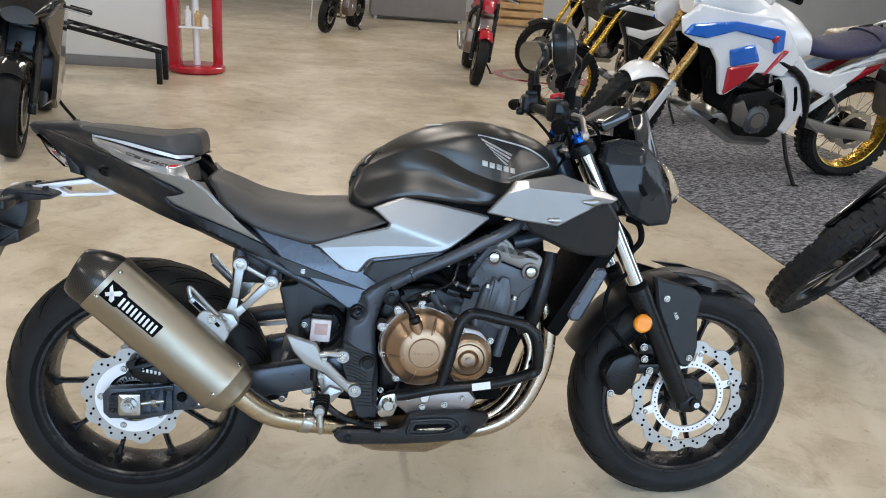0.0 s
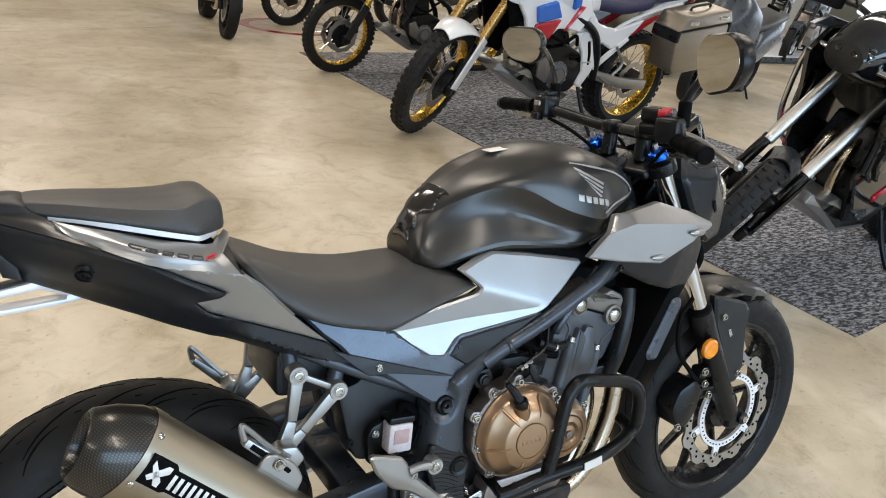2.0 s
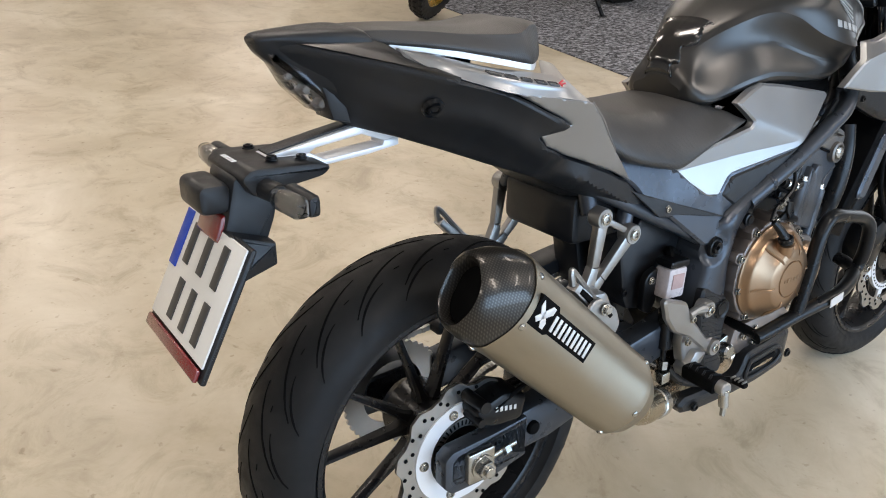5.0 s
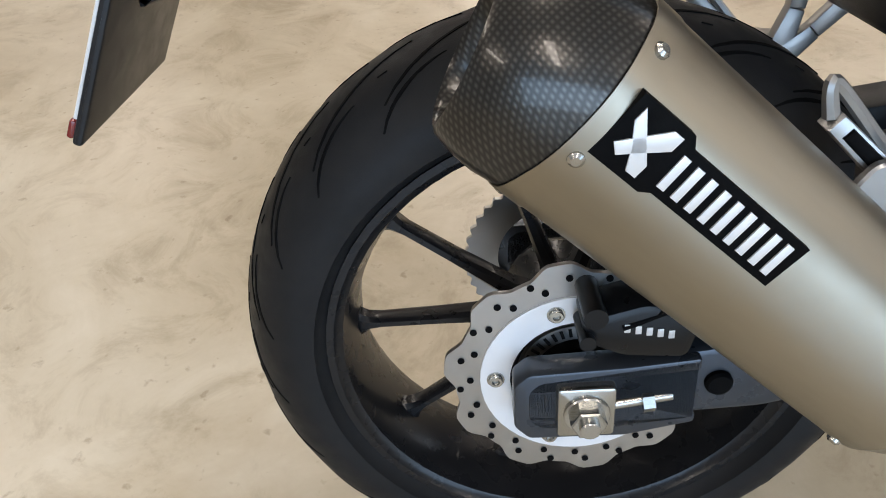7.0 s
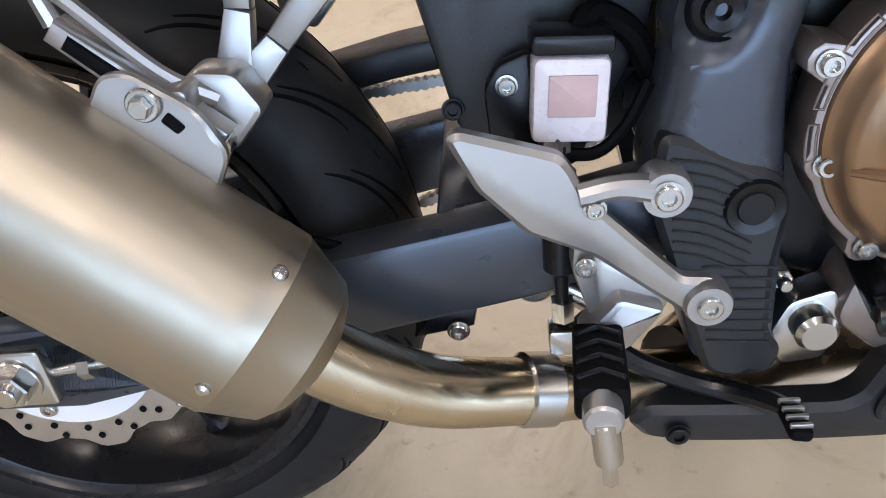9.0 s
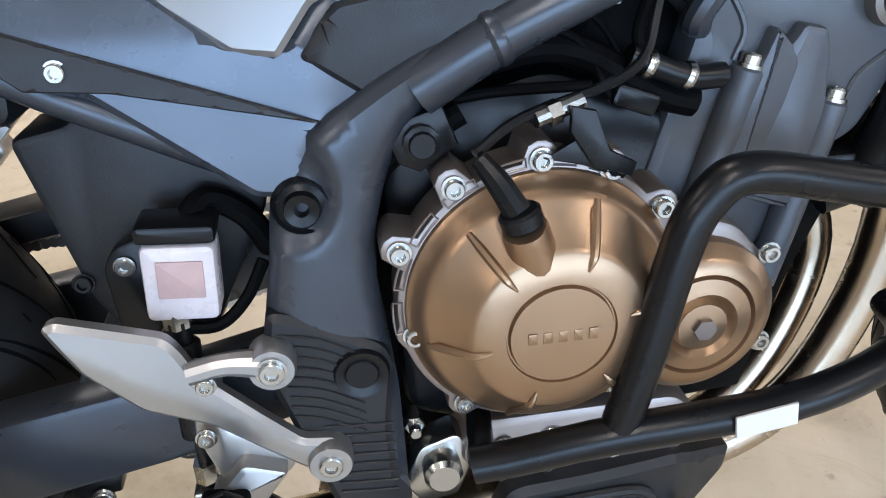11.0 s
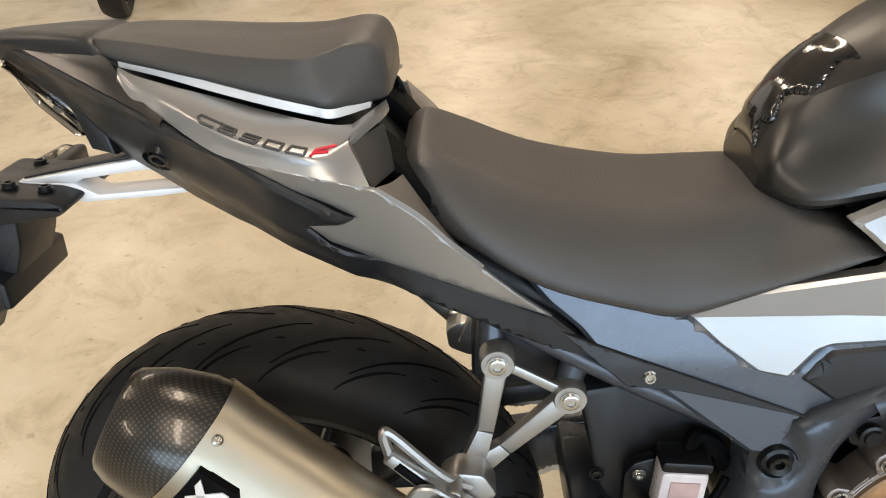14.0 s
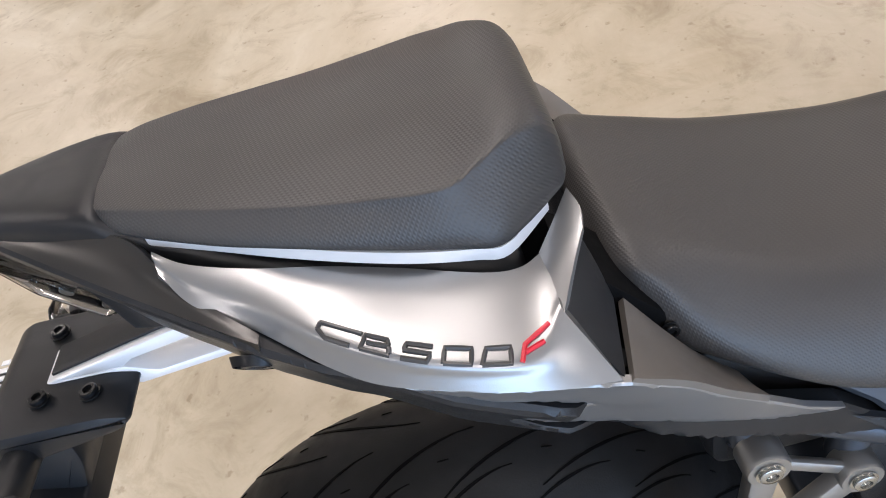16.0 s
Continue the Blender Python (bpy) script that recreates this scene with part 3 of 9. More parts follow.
# rear disc with its ring and sensor
rd = part("brake_disc", mv(wavy_disc(0.122, 0.086, 10, 0.010, 0.0025), 0, -0.098, 0), STEEL, rear, "wave-shaped drilled steel brake disc")
tagged(part("drilled_hole", hole_dots((0.098, 0.108), 20, -0.1012, 0.0032), DEEP_BLACK, rd), kind="stuff")
part("disc_carrier", cat(mv(lathe([(0.062, 0.002), (0.089, 0.002), (0.089, -0.005), (0.062, -0.005)], 48, True), 0, -0.098, 0)), CARRIER, rear)
part("hub_flange", lathe([(0.02, -0.05), (0.064, -0.05), (0.064, -0.088), (0.02, -0.088)], 40, True), SATIN_BLACK, rear)
ring = part("sensor_ring", mv(lathe([(0.040, 0.004), (0.0545, 0.004), (0.0545, -0.003), (0.040, -0.003)], 48, True), 0, -0.095, 0), STEEL, rear)
tagged(part("ring_slot", cat(*[xf(block(0.0475, -0.0984, 0, 0.009, 0.0008, 0.003, 0.0002), Matrix.Rotation(2 * math.pi * i / 40, 4, "Y")) for i in range(40)]), DEEP_BLACK, ring), kind="stuff")
for i in range(5):
    a = 2 * math.pi * i / 5 + 0.6
    bolt((0.075 * math.cos(a), -0.103, 0.075 * math.sin(a)), rear, 0.0065, 0.005)
# front disc
fd = part("brake_disc", mv(wavy_disc(0.160, 0.126, 12, 0.011, 0.0028), 0, -0.066, 0), STEEL, front, "wave-shaped drilled steel brake disc")
tagged(part("drilled_hole", hole_dots((0.134, 0.144), 24, -0.0695, 0.0036), DEEP_BLACK, fd), kind="stuff")
part("disc_carrier", mv(lathe([(0.086, 0.002), (0.102, 0.002), (0.102, -0.006), (0.086, -0.006)], 48, True), 0, -0.066, 0), CARRIER, front)
tagged(part("sensor_ring", hole_dots((0.094,), 44, -0.0728, 0.0022), DEEP_BLACK, front), kind="stuff")
for i in range(6):
    a = 2 * math.pi * i / 6 + 0.35
    u = (math.cos(a), math.sin(a))
    arm = prism([(0.098, -0.012), (0.128, -0.008), (0.134, 0), (0.128, 0.008), (0.098, 0.012)], -0.004, 0.003, 0.001)
    part("carrier_arm", xf(mv(arm, 0, -0.066, 0), Matrix.Rotation(-a, 4, "Y")), CARRIER, front)
    bolt((u[0] * 0.123, -0.070, u[1] * 0.123), front, 0.006, 0.004)

# swing arm: right beam, left beam, slotted ends
AX, AZ = RAX[0], RAX[2]


def beam(y0, y1):
    body = prism([(0.545, 0.452), (0.40, 0.418), (0.25, 0.392), (0.165, 0.372), (0.085, 0.362), (0.085, 0.292), (0.16, 0.296), (0.25, 0.318), (0.33, 0.334), (0.41, 0.350), (0.53, 0.385), (0.56, 0.415)], y0, y1, 0.006, 0.01)
    return body


swing = part("swingarm", cat(beam(-0.132, -0.090), beam(0.090, 0.130), rod((0.535, -0.13, 0.415), (0.535, 0.13, 0.415), 0.03), block(0.37, 0, 0.385, 0.06, 0.2, 0.05)), FRAME_BLACK, bike, "black box-section swing arm")
for y0, y1 in ((-0.140, -0.112), (0.112, 0.136)):
    end = cat(prism([(0.10, 0.362), (0.04, 0.356), (-0.045, 0.352), (-0.058, 0.340), (-0.058, 0.292), (-0.045, 0.278), (0.04, 0.277), (0.10, 0.290), (0.10, 0.300), (0.03, 0.292), (-0.034, 0.294), (-0.042, 0.302), (-0.042, 0.332), (-0.034, 0.340), (0.03, 0.342), (0.10, 0.348)], y0, y1, 0.003, 0.004))
    part("dropout", end, FRAME_BLACK, swing, "slotted black axle holder")
part("end_plug", lathe([(0.001, -0.139), (0.010, -0.139), (0.012, -0.136), (0.012, -0.128), (0.001, -0.128)], 20), DEEP_BLACK, swing).location = (0.118, 0, 0.330)
part("adjuster_block", mv(block(0, 0, 0, 0.05, 0.02, 0.054, 0.003), 0.003, -0.140, 0.316), ZINC, swing, "bright plated axle adjuster")
part("adjuster_screw", cat(rod((0.028, -0.139, 0.316), (0.078, -0.136, 0.321), 0.0055), rod((0.052, -0.140, 0.318), (0.062, -0.140, 0.319), 0.010, 6)), ZINC, swing)
part("axle_nut", cat(rod((AX, -0.148, AZ), (AX, -0.154, AZ), 0.020, 24, 0.001), rod((AX, -0.152, AZ), (AX, -0.166, AZ), 0.0155, 6, 0.0015), rod((AX, -0.164, AZ), (AX, -0.172, AZ), 0.009, 16, 0.001)), ZINC, swing, "plated axle nut")
bolt((0.350, -0.133, 0.326), swing, 0.007, 0.005)
part("swing_lug", prism([(0.315, 0.318), (0.362, 0.326), (0.366, 0.344), (0.33, 0.340)], -0.13, -0.1, 0.003), SATIN_BLACK, swing)
# rear caliper above the disc
cal = part("brake_caliper", mv(cat(prism([(0.015, 0.39), (0.07, 0.405), (0.115, 0.385), (0.105, 0.345), (0.05, 0.350), (0.02, 0.365)], -0.142, -0.075, 0.008, 0.01), rod((0.025, -0.150, 0.398), (0.025, -0.10, 0.398), 0.010), rod((0.02, -0.148, 0.372), (0.02, -0.11, 0.372), 0.007)), -0.018, 0, 0.018), SATIN_BLACK, bike, "black rear brake caliper")
part("maker_mark", cat(*[block(0.034 + 0.009 * i, -0.1425, 0.400 - 0.002 * i, 0.005, 0.0012, 0.008, 0.0004) for i in range(5)]), PALE_DECAL, cal)
part("brake_hose", tube([(0.03, -0.14, 0.40), (0.10, -0.135, 0.42), (0.22, -0.115, 0.41), (0.34, -0.10, 0.36), (0.42, -0.10, 0.36)], 0.004, 8), DEEP_BLACK, bike)

# chain and sprocket on the far side
part("rear_sprocket", mv(wavy_disc(0.098, 0.06, 41, 0.004, 0.003, 246), AX, 0.105, AZ), STEEL, bike)
links = []
top = [(0.0, 0.414), (0.50, 0.455)]
low = [(0.0, 0.218), (0.50, 0.375)]
for a, b in ((top[0], top[1]), (low[0], low[1])):
    for k in range(32):
        t = (k + 0.5) / 32
        p = (a[0] + (b[0] - a[0]) * t, a[1] + (b[1] - a[1]) * t)
        ang = math.atan2(b[1] - a[1], b[0] - a[0])
        g = prism([(-0.008, -0.004), (-0.004, -0.0055), (0, -0.0035), (0.004, -0.0055), (0.008, -0.004), (0.008, 0.004), (0.004, 0.0055), (0, 0.0035), (-0.004, 0.0055), (-0.008, 0.004)], -0.007 + 0.002 * (k % 2), 0.007 - 0.002 * (k % 2))
        links.append(xf(g, Matrix.Translation((p[0], 0.105, p[1])) @ Matrix.Rotation(-ang, 4, "Y")))
tagged(part("chain", cat(*links), STEEL, bike, "steel drive chain"), kind="stuff")
part("chain_guard", prism([(0.08, 0.44), (0.30, 0.485), (0.42, 0.50), (0.42, 0.47), (0.30, 0.455), (0.08, 0.41)], 0.075, 0.135, 0.006, 0.01), BLACK_PLASTIC, bike)

# frame: main tubes, pivot plates, subframe
frame_part = part("main_frame", both(cat(
    tube([(1.02, -0.045, 0.865), (0.93, -0.115, 0.802), (0.87, -0.150, 0.763), (0.809, -0.155, 0.731), (0.726, -0.155, 0.688), (0.655, -0.152, 0.655), (0.60, -0.142, 0.622)], [0.018, 0.017, 0.0155, 0.0155, 0.0155, 0.0160, 0.018], 18),
    tube([(0.875, -0.13, 0.77), (0.80, -0.12, 0.665), (0.795, -0.11, 0.64)], 0.010, 10),
    tube([(1.04, -0.04, 0.80), (0.97, -0.07, 0.74), (0.90, -0.08, 0.72)], 0.017, 12))), FRAME_BLACK, bike, "black steel tube frame")
part("weld_collar", both(xf(lathe([(0.0160, 0), (0.0178, 0.003), (0.0174, 0.007), (0.0160, 0.010)], 20), along((0.643, -0.1515, 0.649), (0.70, -0.154, 0.676)))), FRAME_BLACK, frame_part)
PIV = [(0.652, 0.664), (0.609, 0.650), (0.575, 0.630), (0.536, 0.604), (0.508, 0.574), (0.500, 0.545), (0.497, 0.515), (0.490, 0.480), (0.484, 0.440), (0.500, 0.385), (0.520, 0.300), (0.556, 0.282), (0.580, 0.295), (0.577, 0.400), (0.573, 0.440), (0.567, 0.490), (0.568, 0.530), (0.577, 0.566), (0.592, 0.597), (0.613, 0.619), (0.637, 0.632), (0.658, 0.642)]


def pivot_y(x, z):
    """Rounded across, with a dished seat for the engine bolt."""
    mid = float(np.interp(z, [0.28, 0.44, 0.52, 0.58, 0.62, 0.66], [0.548, 0.528, 0.532, 0.548, 0.580, 0.640]))
    half = float(np.interp(z, [0.28, 0.44, 0.52, 0.60, 0.66], [0.03, 0.044, 0.036, 0.036, 0.03]))
    y = -0.140 - 0.016 * math.sqrt(max(0.0, 1 - ((x - mid) / half) ** 2 * 0.9)) if abs(x - mid) < half else -0.145
    d = math.hypot(x - 0.512, (z - 0.562) * 0.85)
    return y + 0.010 * min(1, max(0, (0.034 - d) / 0.008))


part("pivot_plate", both(panel(PIV, pivot_y, 0.05, 0.008, 0.007, 0.008)), FRAME_BLACK, frame_part, "black cast pivot plate", 40)
PCOV = [(0.490, 0.482), (0.507, 0.478), (0.566, 0.447), (0.574, 0.428), (0.568, 0.381), (0.570, 0.325), (0.582, 0.308), (0.576, 0.287), (0.545, 0.284), (0.528, 0.292), (0.520, 0.316), (0.497, 0.391), (0.483, 0.437)]
pc = part("pivot_cover", panel(PCOV, lambda x, z: -0.158, 0.012, 0.005, 0.01, 0.008), BLACK_PLASTIC, bike, "ribbed black plastic heel guard cover")
for i in range(9):
    z = 0.466 - i * 0.0085
    part("rib", tube([(0.496 + i * 0.0005, -0.1587, z), (0.522, -0.1587, z - 0.006), (0.55, -0.1587, z - 0.022)], 0.0011, 6, 3), BLACK_PLASTIC, pc)
for i in range(8):
    z = 0.385 - i * 0.009
    part("rib", tube([(0.520 + i * 0.001, -0.1587, z), (0.545, -0.1587, z - 0.002), (0.570, -0.1587, z - 0.004)], 0.0011, 6, 3), BLACK_PLASTIC, pc)
part("boss", mv(lathe([(0.001, -0.1615), (0.011, -0.1615), (0.012, -0.160), (0.013, -0.1605), (0.0185, -0.162), (0.020, -0.158), (0.001, -0.156)], 28), 0.550, 0, 0.428), SATIN_BLACK, pc)
part("engine_bolt", mv(xf(lathe([(0.004, 0.004), (0.005, -0.004), (0.011, -0.006), (0.012, 0), (0.016, 0.002), (0.018, -0.001), (0.02, 0.005)], 24), Matrix.Identity(4)), 0.522, -0.1475, 0.552), SATIN_BLACK, frame_part)
part("subframe", both(cat(tube([(0.515, -0.118, 0.560), (0.44, -0.118, 0.598), (0.36, -0.116, 0.638), (0.25, -0.105, 0.695), (0.16, -0.085, 0.745), (0.11, -0.07, 0.785)], 0.0115, 12),
                          rod((0.245, -0.10, 0.655), (0.245, -0.085, 0.70), 0.014), rod((0.318, -0.105, 0.613), (0.33, -0.10, 0.65), 0.014))), FRAME_BLACK, frame_part, "black subframe tube")
part("head_tube", rod((1.075, 0, 0.80), (1.00, 0, 0.955), 0.032, 20), FRAME_BLACK, frame_part)


# tank
def sec(zt, *side):
    return [(0.0, zt)] + [(-a, b) for a, b in side]


TANK_ST = [
    (0.494, sec(0.836, (0.010, 0.835), (0.018, 0.834), (0.024, 0.831), (0.029, 0.826), (0.050, 0.815), (0.046, 0.800), (0.02, 0.79))),
    (0.504, sec(0.868, (0.012, 0.867), (0.022, 0.864), (0.029, 0.860), (0.034, 0.853), (0.064, 0.830), (0.068, 0.800), (0.03, 0.785))),
    (0.535, sec(0.906, (0.018, 0.905), (0.032, 0.902), (0.042, 0.897), (0.050, 0.889), (0.066, 0.852), (0.094, 0.800), (0.03, 0.78))),
    (0.60, sec(0.951, (0.032, 0.949), (0.058, 0.943), (0.074, 0.936), (0.084, 0.926), (0.088, 0.884), (0.112, 0.820), (0.03, 0.80))),
    (0.65, sec(0.976, (0.042, 0.973), (0.078, 0.963), (0.097, 0.953), (0.107, 0.941), (0.098, 0.893), (0.119, 0.828), (0.03, 0.80))),
    (0.70, sec(0.992, (0.050, 0.989), (0.096, 0.974), (0.117, 0.955), (0.123, 0.932), (0.105, 0.886), (0.123, 0.826), (0.03, 0.80))),
    (0.76, sec(1.005, (0.052, 1.001), (0.110, 0.984), (0.132, 0.948), (0.139, 0.902), (0.119, 0.866), (0.125, 0.820), (0.03, 0.80))),
    (0.82, sec(1.006, (0.052, 1.003), (0.110, 0.985), (0.136, 0.938), (0.153, 0.882), (0.133, 0.852), (0.122, 0.815), (0.03, 0.80))),
    (0.86, sec(0.999, (0.050, 0.996), (0.105, 0.977), (0.131, 0.930), (0.151, 0.876), (0.135, 0.850), (0.118, 0.826), (0.03, 0.81))),
    (0.89, sec(0.993, (0.048, 0.990), (0.100, 0.972), (0.121, 0.930), (0.136, 0.884), (0.127, 0.862), (0.114, 0.836), (0.03, 0.82))),
    (0.95, sec(0.973, (0.042, 0.970), (0.086, 0.955), (0.104, 0.932), (0.112, 0.904), (0.106, 0.886), (0.096, 0.866), (0.03, 0.85))),
    (0.99, sec(0.946, (0.034, 0.944), (0.066, 0.934), (0.078, 0.922), (0.084, 0.908), (0.080, 0.894), (0.070, 0.878), (0.03, 0.87))),
    (1.003, sec(0.928, (0.026, 0.927), (0.044, 0.923), (0.052, 0.917), (0.056, 0.910), (0.054, 0.900), (0.045, 0.89), (0.02, 0.885))),
]


def tank_across(row, per):
    """One section, smooth over the top and through the knee scoop, with an edge between them."""
    return np.concatenate([spline(row[:5], per)[:-1], spline(row[4:], per)])


def tank_shell(per, across):
    pts = np.array([[(s_[0], y, z) for y, z in s_[1]] for s_ in TANK_ST])
    grid = np.stack([spline(pts[:, j], per) for j in range(pts.shape[1])], 1)
    halves = [tank_across(row, across) for row in grid]
    return skin([np.concatenate([h, (h[::-1] * np.array([1, -1, 1]))[:-1]]) for h in halves])


tank = part("fuel_tank", tank_shell(8, 8), TANK, bike, "matt graphite fuel tank with creased sides", 12)
T_XS = np.array([s[0] for s in TANK_ST])


def tank_side(x, z):
    """The tank's right flank: y at a place seen from the side."""
    rows_ = np.array([[p for p in s[1]] for s in TANK_ST])
    at = np.stack([[np.interp(x, T_XS, rows_[:, j, k]) for k in (0, 1)] for j in range(rows_.shape[1])])
    pts = tank_across(at, 5)[:31]
    return float(np.interp(-z, -pts[:, 1], pts[:, 0]))


def on_tank(p, lift=0.0015):
    return (p[0], tank_side(*p) - lift, p[1])


line = [(0.786, 0.981), (0.84, 0.972), (0.905, 0.957), (0.945, 0.938), (0.968, 0.916), (0.945, 0.908), (0.90, 0.898), (0.86, 0.886)]
part("pin_stripe", tube([on_tank(p, 0.0014) for p in line], 0.0021, 8, 6), TANK_MARK, tank, "thin silver stripe")
for i in range(5):
    feather = [(0.791 + 0.010 * i, 0.976 - 0.0105 * i), (0.871 - 0.004 * i, 0.940 - 0.0075 * i), (0.867 - 0.0045 * i, 0.9365 - 0.0070 * i), (0.7955 + 0.010 * i, 0.9695 - 0.0097 * i)]
    part("wing_mark", panel(feather, lambda x, z: tank_side(x, z) - 0.0024, 0.004, 0.0006, 0.008, 0.0015), TANK_MARK, tank)
for i in range(5):
    cx, cz = 0.796 + 0.0172 * i, 0.9195 - 0.0036 * i
    part("letter_mark", panel([(cx, cz + 0.0062), (cx + 0.0125, cz + 0.0036), (cx + 0.0125, cz - 0.0086), (cx, cz - 0.006)], lambda x, z: tank_side(x, z) - 0.0024, 0.004, 0.0006, 0.006, 0.001), TANK_MARK, tank)
part("sticker", mv(xf(block(0, 0, 0, 0.05, 0.032, 0.0012, 0.0004), pose(0, 0, 0, 0, -6, 0)), 0.70, 0.0, 0.9935), WHITE_PLASTIC, tank, "small white sticker")


def gel_pad():
    """A domed gel pad that follows the tank's rear spine, with scalloped sides."""
    rows_ = np.array([[(s[0], y, z) for y, z in s[1]] for s in TANK_ST[:5]])
    grid = np.stack([spline(rows_[:, k], 14) for k in range(rows_.shape[1])], 1)
    grid = np.stack([tank_across(r, 10) for r in grid])
    n_r = 36
    grid = grid[:n_r, :40]
    full = np.concatenate([grid[:, ::-1] * np.array([1, -1, 1]), grid[:, 1:]], 1)
    du, dv = np.gradient(full, axis=0), np.gradient(full, axis=1)
    nrm = np.cross(du, dv)
    nrm /= np.maximum(np.linalg.norm(nrm, axis=2), 1e-9)[:, :, None]
    if nrm[n_r // 2, 39][2] < 0:
        nrm = -nrm
    reach = [19 + 19 * abs(math.sin(i * 0.27 + 0.55)) ** 0.8 for i in range(n_r)]
    inside = np.array([[abs(c - 39) <= reach[i] and i > 1 for c in range(79)] for i in range(n_r)])
    lift = np.zeros(inside.shape)
    for k in range(1, 4):
        e = inside.copy()
        for sh, ax in ((k, 0), (-k, 0), (k, 1), (-k, 1)):
            e &= np.roll(inside, sh, ax)
        lift += e
    pts = full + nrm * (np.array([-0.0012, 0.0022, 0.0032, 0.0036])[lift.astype(int)])[:, :, None]
    faces = [[i * 79 + c, i * 79 + c + 1, (i + 1) * 79 + c + 1, (i + 1) * 79 + c] for i in range(n_r - 1) for c in range(78) if inside[i, c] and inside[i, c + 1] and inside[i + 1, c] and inside[i + 1, c + 1]]
    used = sorted({v for q in faces for v in q})
    where = {v: k for k, v in enumerate(used)}
    return pts.reshape(-1, 3)[used], [[where[v] for v in q] for q in faces]


part("tank_pad", gel_pad(), GLOSS_BLACK, tank, "glossy black gel tank pad", 60)
part("fuel_cap", mv(lathe([(0.001, 0.0), (0.030, 0.0), (0.036, -0.004), (0.038, -0.012), (0.001, -0.012)], 32), 0, 0, 0), SATIN_BLACK, tank)
tank.children[-1].matrix_local = Matrix.Translation((0.86, 0, 1.004)) @ Matrix.Rotation(radians(90), 4, "X") @ Matrix.Rotation(radians(180), 4, "X")

# rider's seat and pillion seat
SEAT_ST = [
    (0.162, sec(0.842, (0.045, 0.842), (0.066, 0.840), (0.073, 0.834), (0.075, 0.818), (0.05, 0.80))),
    (0.172, sec(0.850, (0.054, 0.850), (0.080, 0.845), (0.089, 0.836), (0.093, 0.808), (0.06, 0.79))),
    (0.186, sec(0.851, (0.058, 0.851), (0.088, 0.845), (0.099, 0.834), (0.105, 0.798), (0.07, 0.78))),
    (0.22, sec(0.838, (0.06, 0.837), (0.09, 0.832), (0.12, 0.804), (0.123, 0.781), (0.10, 0.768))),
    (0.29, sec(0.811, (0.064, 0.81), (0.099, 0.803), (0.128, 0.776), (0.138, 0.744), (0.10, 0.735))),
    (0.37, sec(0.799, (0.064, 0.797), (0.096, 0.788), (0.125, 0.761), (0.140, 0.722), (0.10, 0.712))),
    (0.415, sec(0.798, (0.058, 0.796), (0.091, 0.786), (0.12, 0.759), (0.137, 0.714), (0.10, 0.706))),
    (0.47, sec(0.802, (0.05, 0.8), (0.082, 0.791), (0.11, 0.766), (0.134, 0.730), (0.10, 0.722))),
    (0.51, sec(0.803, (0.045, 0.8), (0.078, 0.793), (0.107, 0.769), (0.132, 0.744), (0.10, 0.736))),
    (0.55, sec(0.789, (0.04, 0.789), (0.084, 0.786), (0.110, 0.780), (0.131, 0.756), (0.10, 0.748))),
    (0.575, sec(0.776, (0.04, 0.776), (0.085, 0.775), (0.118, 0.772), (0.129, 0.764), (0.10, 0.758))),
    (0.586, sec(0.771, (0.04, 0.771), (0.085, 0.771), (0.116, 0.769), (0.126, 0.766), (0.10, 0.761))),
]
part("rider_seat", loft(SEAT_ST, 5, 5), SEAT, bike, "black textured rider's seat", 70)
PIL_ST = [
    (-0.133, sec(0.939, (0.008, 0.939), (0.016, 0.938), (0.019, 0.937), (0.021, 0.935), (0.014, 0.932))),
    (-0.126, sec(0.947, (0.016, 0.947), (0.030, 0.945), (0.034, 0.943), (0.037, 0.937), (0.026, 0.931))),
    (-0.108, sec(0.950, (0.024, 0.950), (0.043, 0.948), (0.047, 0.945), (0.051, 0.935), (0.036, 0.929))),
    (-0.085, sec(0.950, (0.030, 0.950), (0.051, 0.948), (0.056, 0.945), (0.062, 0.932), (0.045, 0.925))),
    (-0.045, sec(0.949, (0.036, 0.949), (0.062, 0.946), (0.068, 0.943), (0.077, 0.928), (0.05, 0.920))),
    (0.01, sec(0.946, (0.040, 0.946), (0.075, 0.941), (0.082, 0.937), (0.092, 0.919), (0.06, 0.911))),
    (0.05, sec(0.944, (0.040, 0.944), (0.084, 0.939), (0.091, 0.934), (0.100, 0.911), (0.07, 0.903))),
    (0.085, sec(0.946, (0.040, 0.946), (0.089, 0.939), (0.097, 0.933), (0.104, 0.903), (0.07, 0.895))),
    (0.105, sec(0.949, (0.042, 0.949), (0.082, 0.943), (0.090, 0.935), (0.105, 0.899), (0.07, 0.892))),
    (0.122, sec(0.951, (0.042, 0.951), (0.074, 0.947), (0.081, 0.938), (0.094, 0.899), (0.06, 0.892))),
    (0.140, sec(0.949, (0.042, 0.949), (0.066, 0.945), (0.072, 0.934), (0.077, 0.899), (0.05, 0.893))),
    (0.150, sec(0.938, (0.040, 0.938), (0.058, 0.934), (0.064, 0.922), (0.066, 0.899), (0.045, 0.894))),
    (0.154, sec(0.922, (0.036, 0.922), (0.052, 0.919), (0.056, 0.912), (0.057, 0.901), (0.04, 0.897))),
]
part("pillion_seat", (lambda g: (np.array(g[0]) + np.array([0.0, 1.0, 0.0]) * (0.09 * np.clip(-np.array(g[0])[:, :1] - 0.04, 0, 0.2)), g[1]))(loft(PIL_ST, 5, 5)), SEAT, bike, "black textured pillion seat", 70)
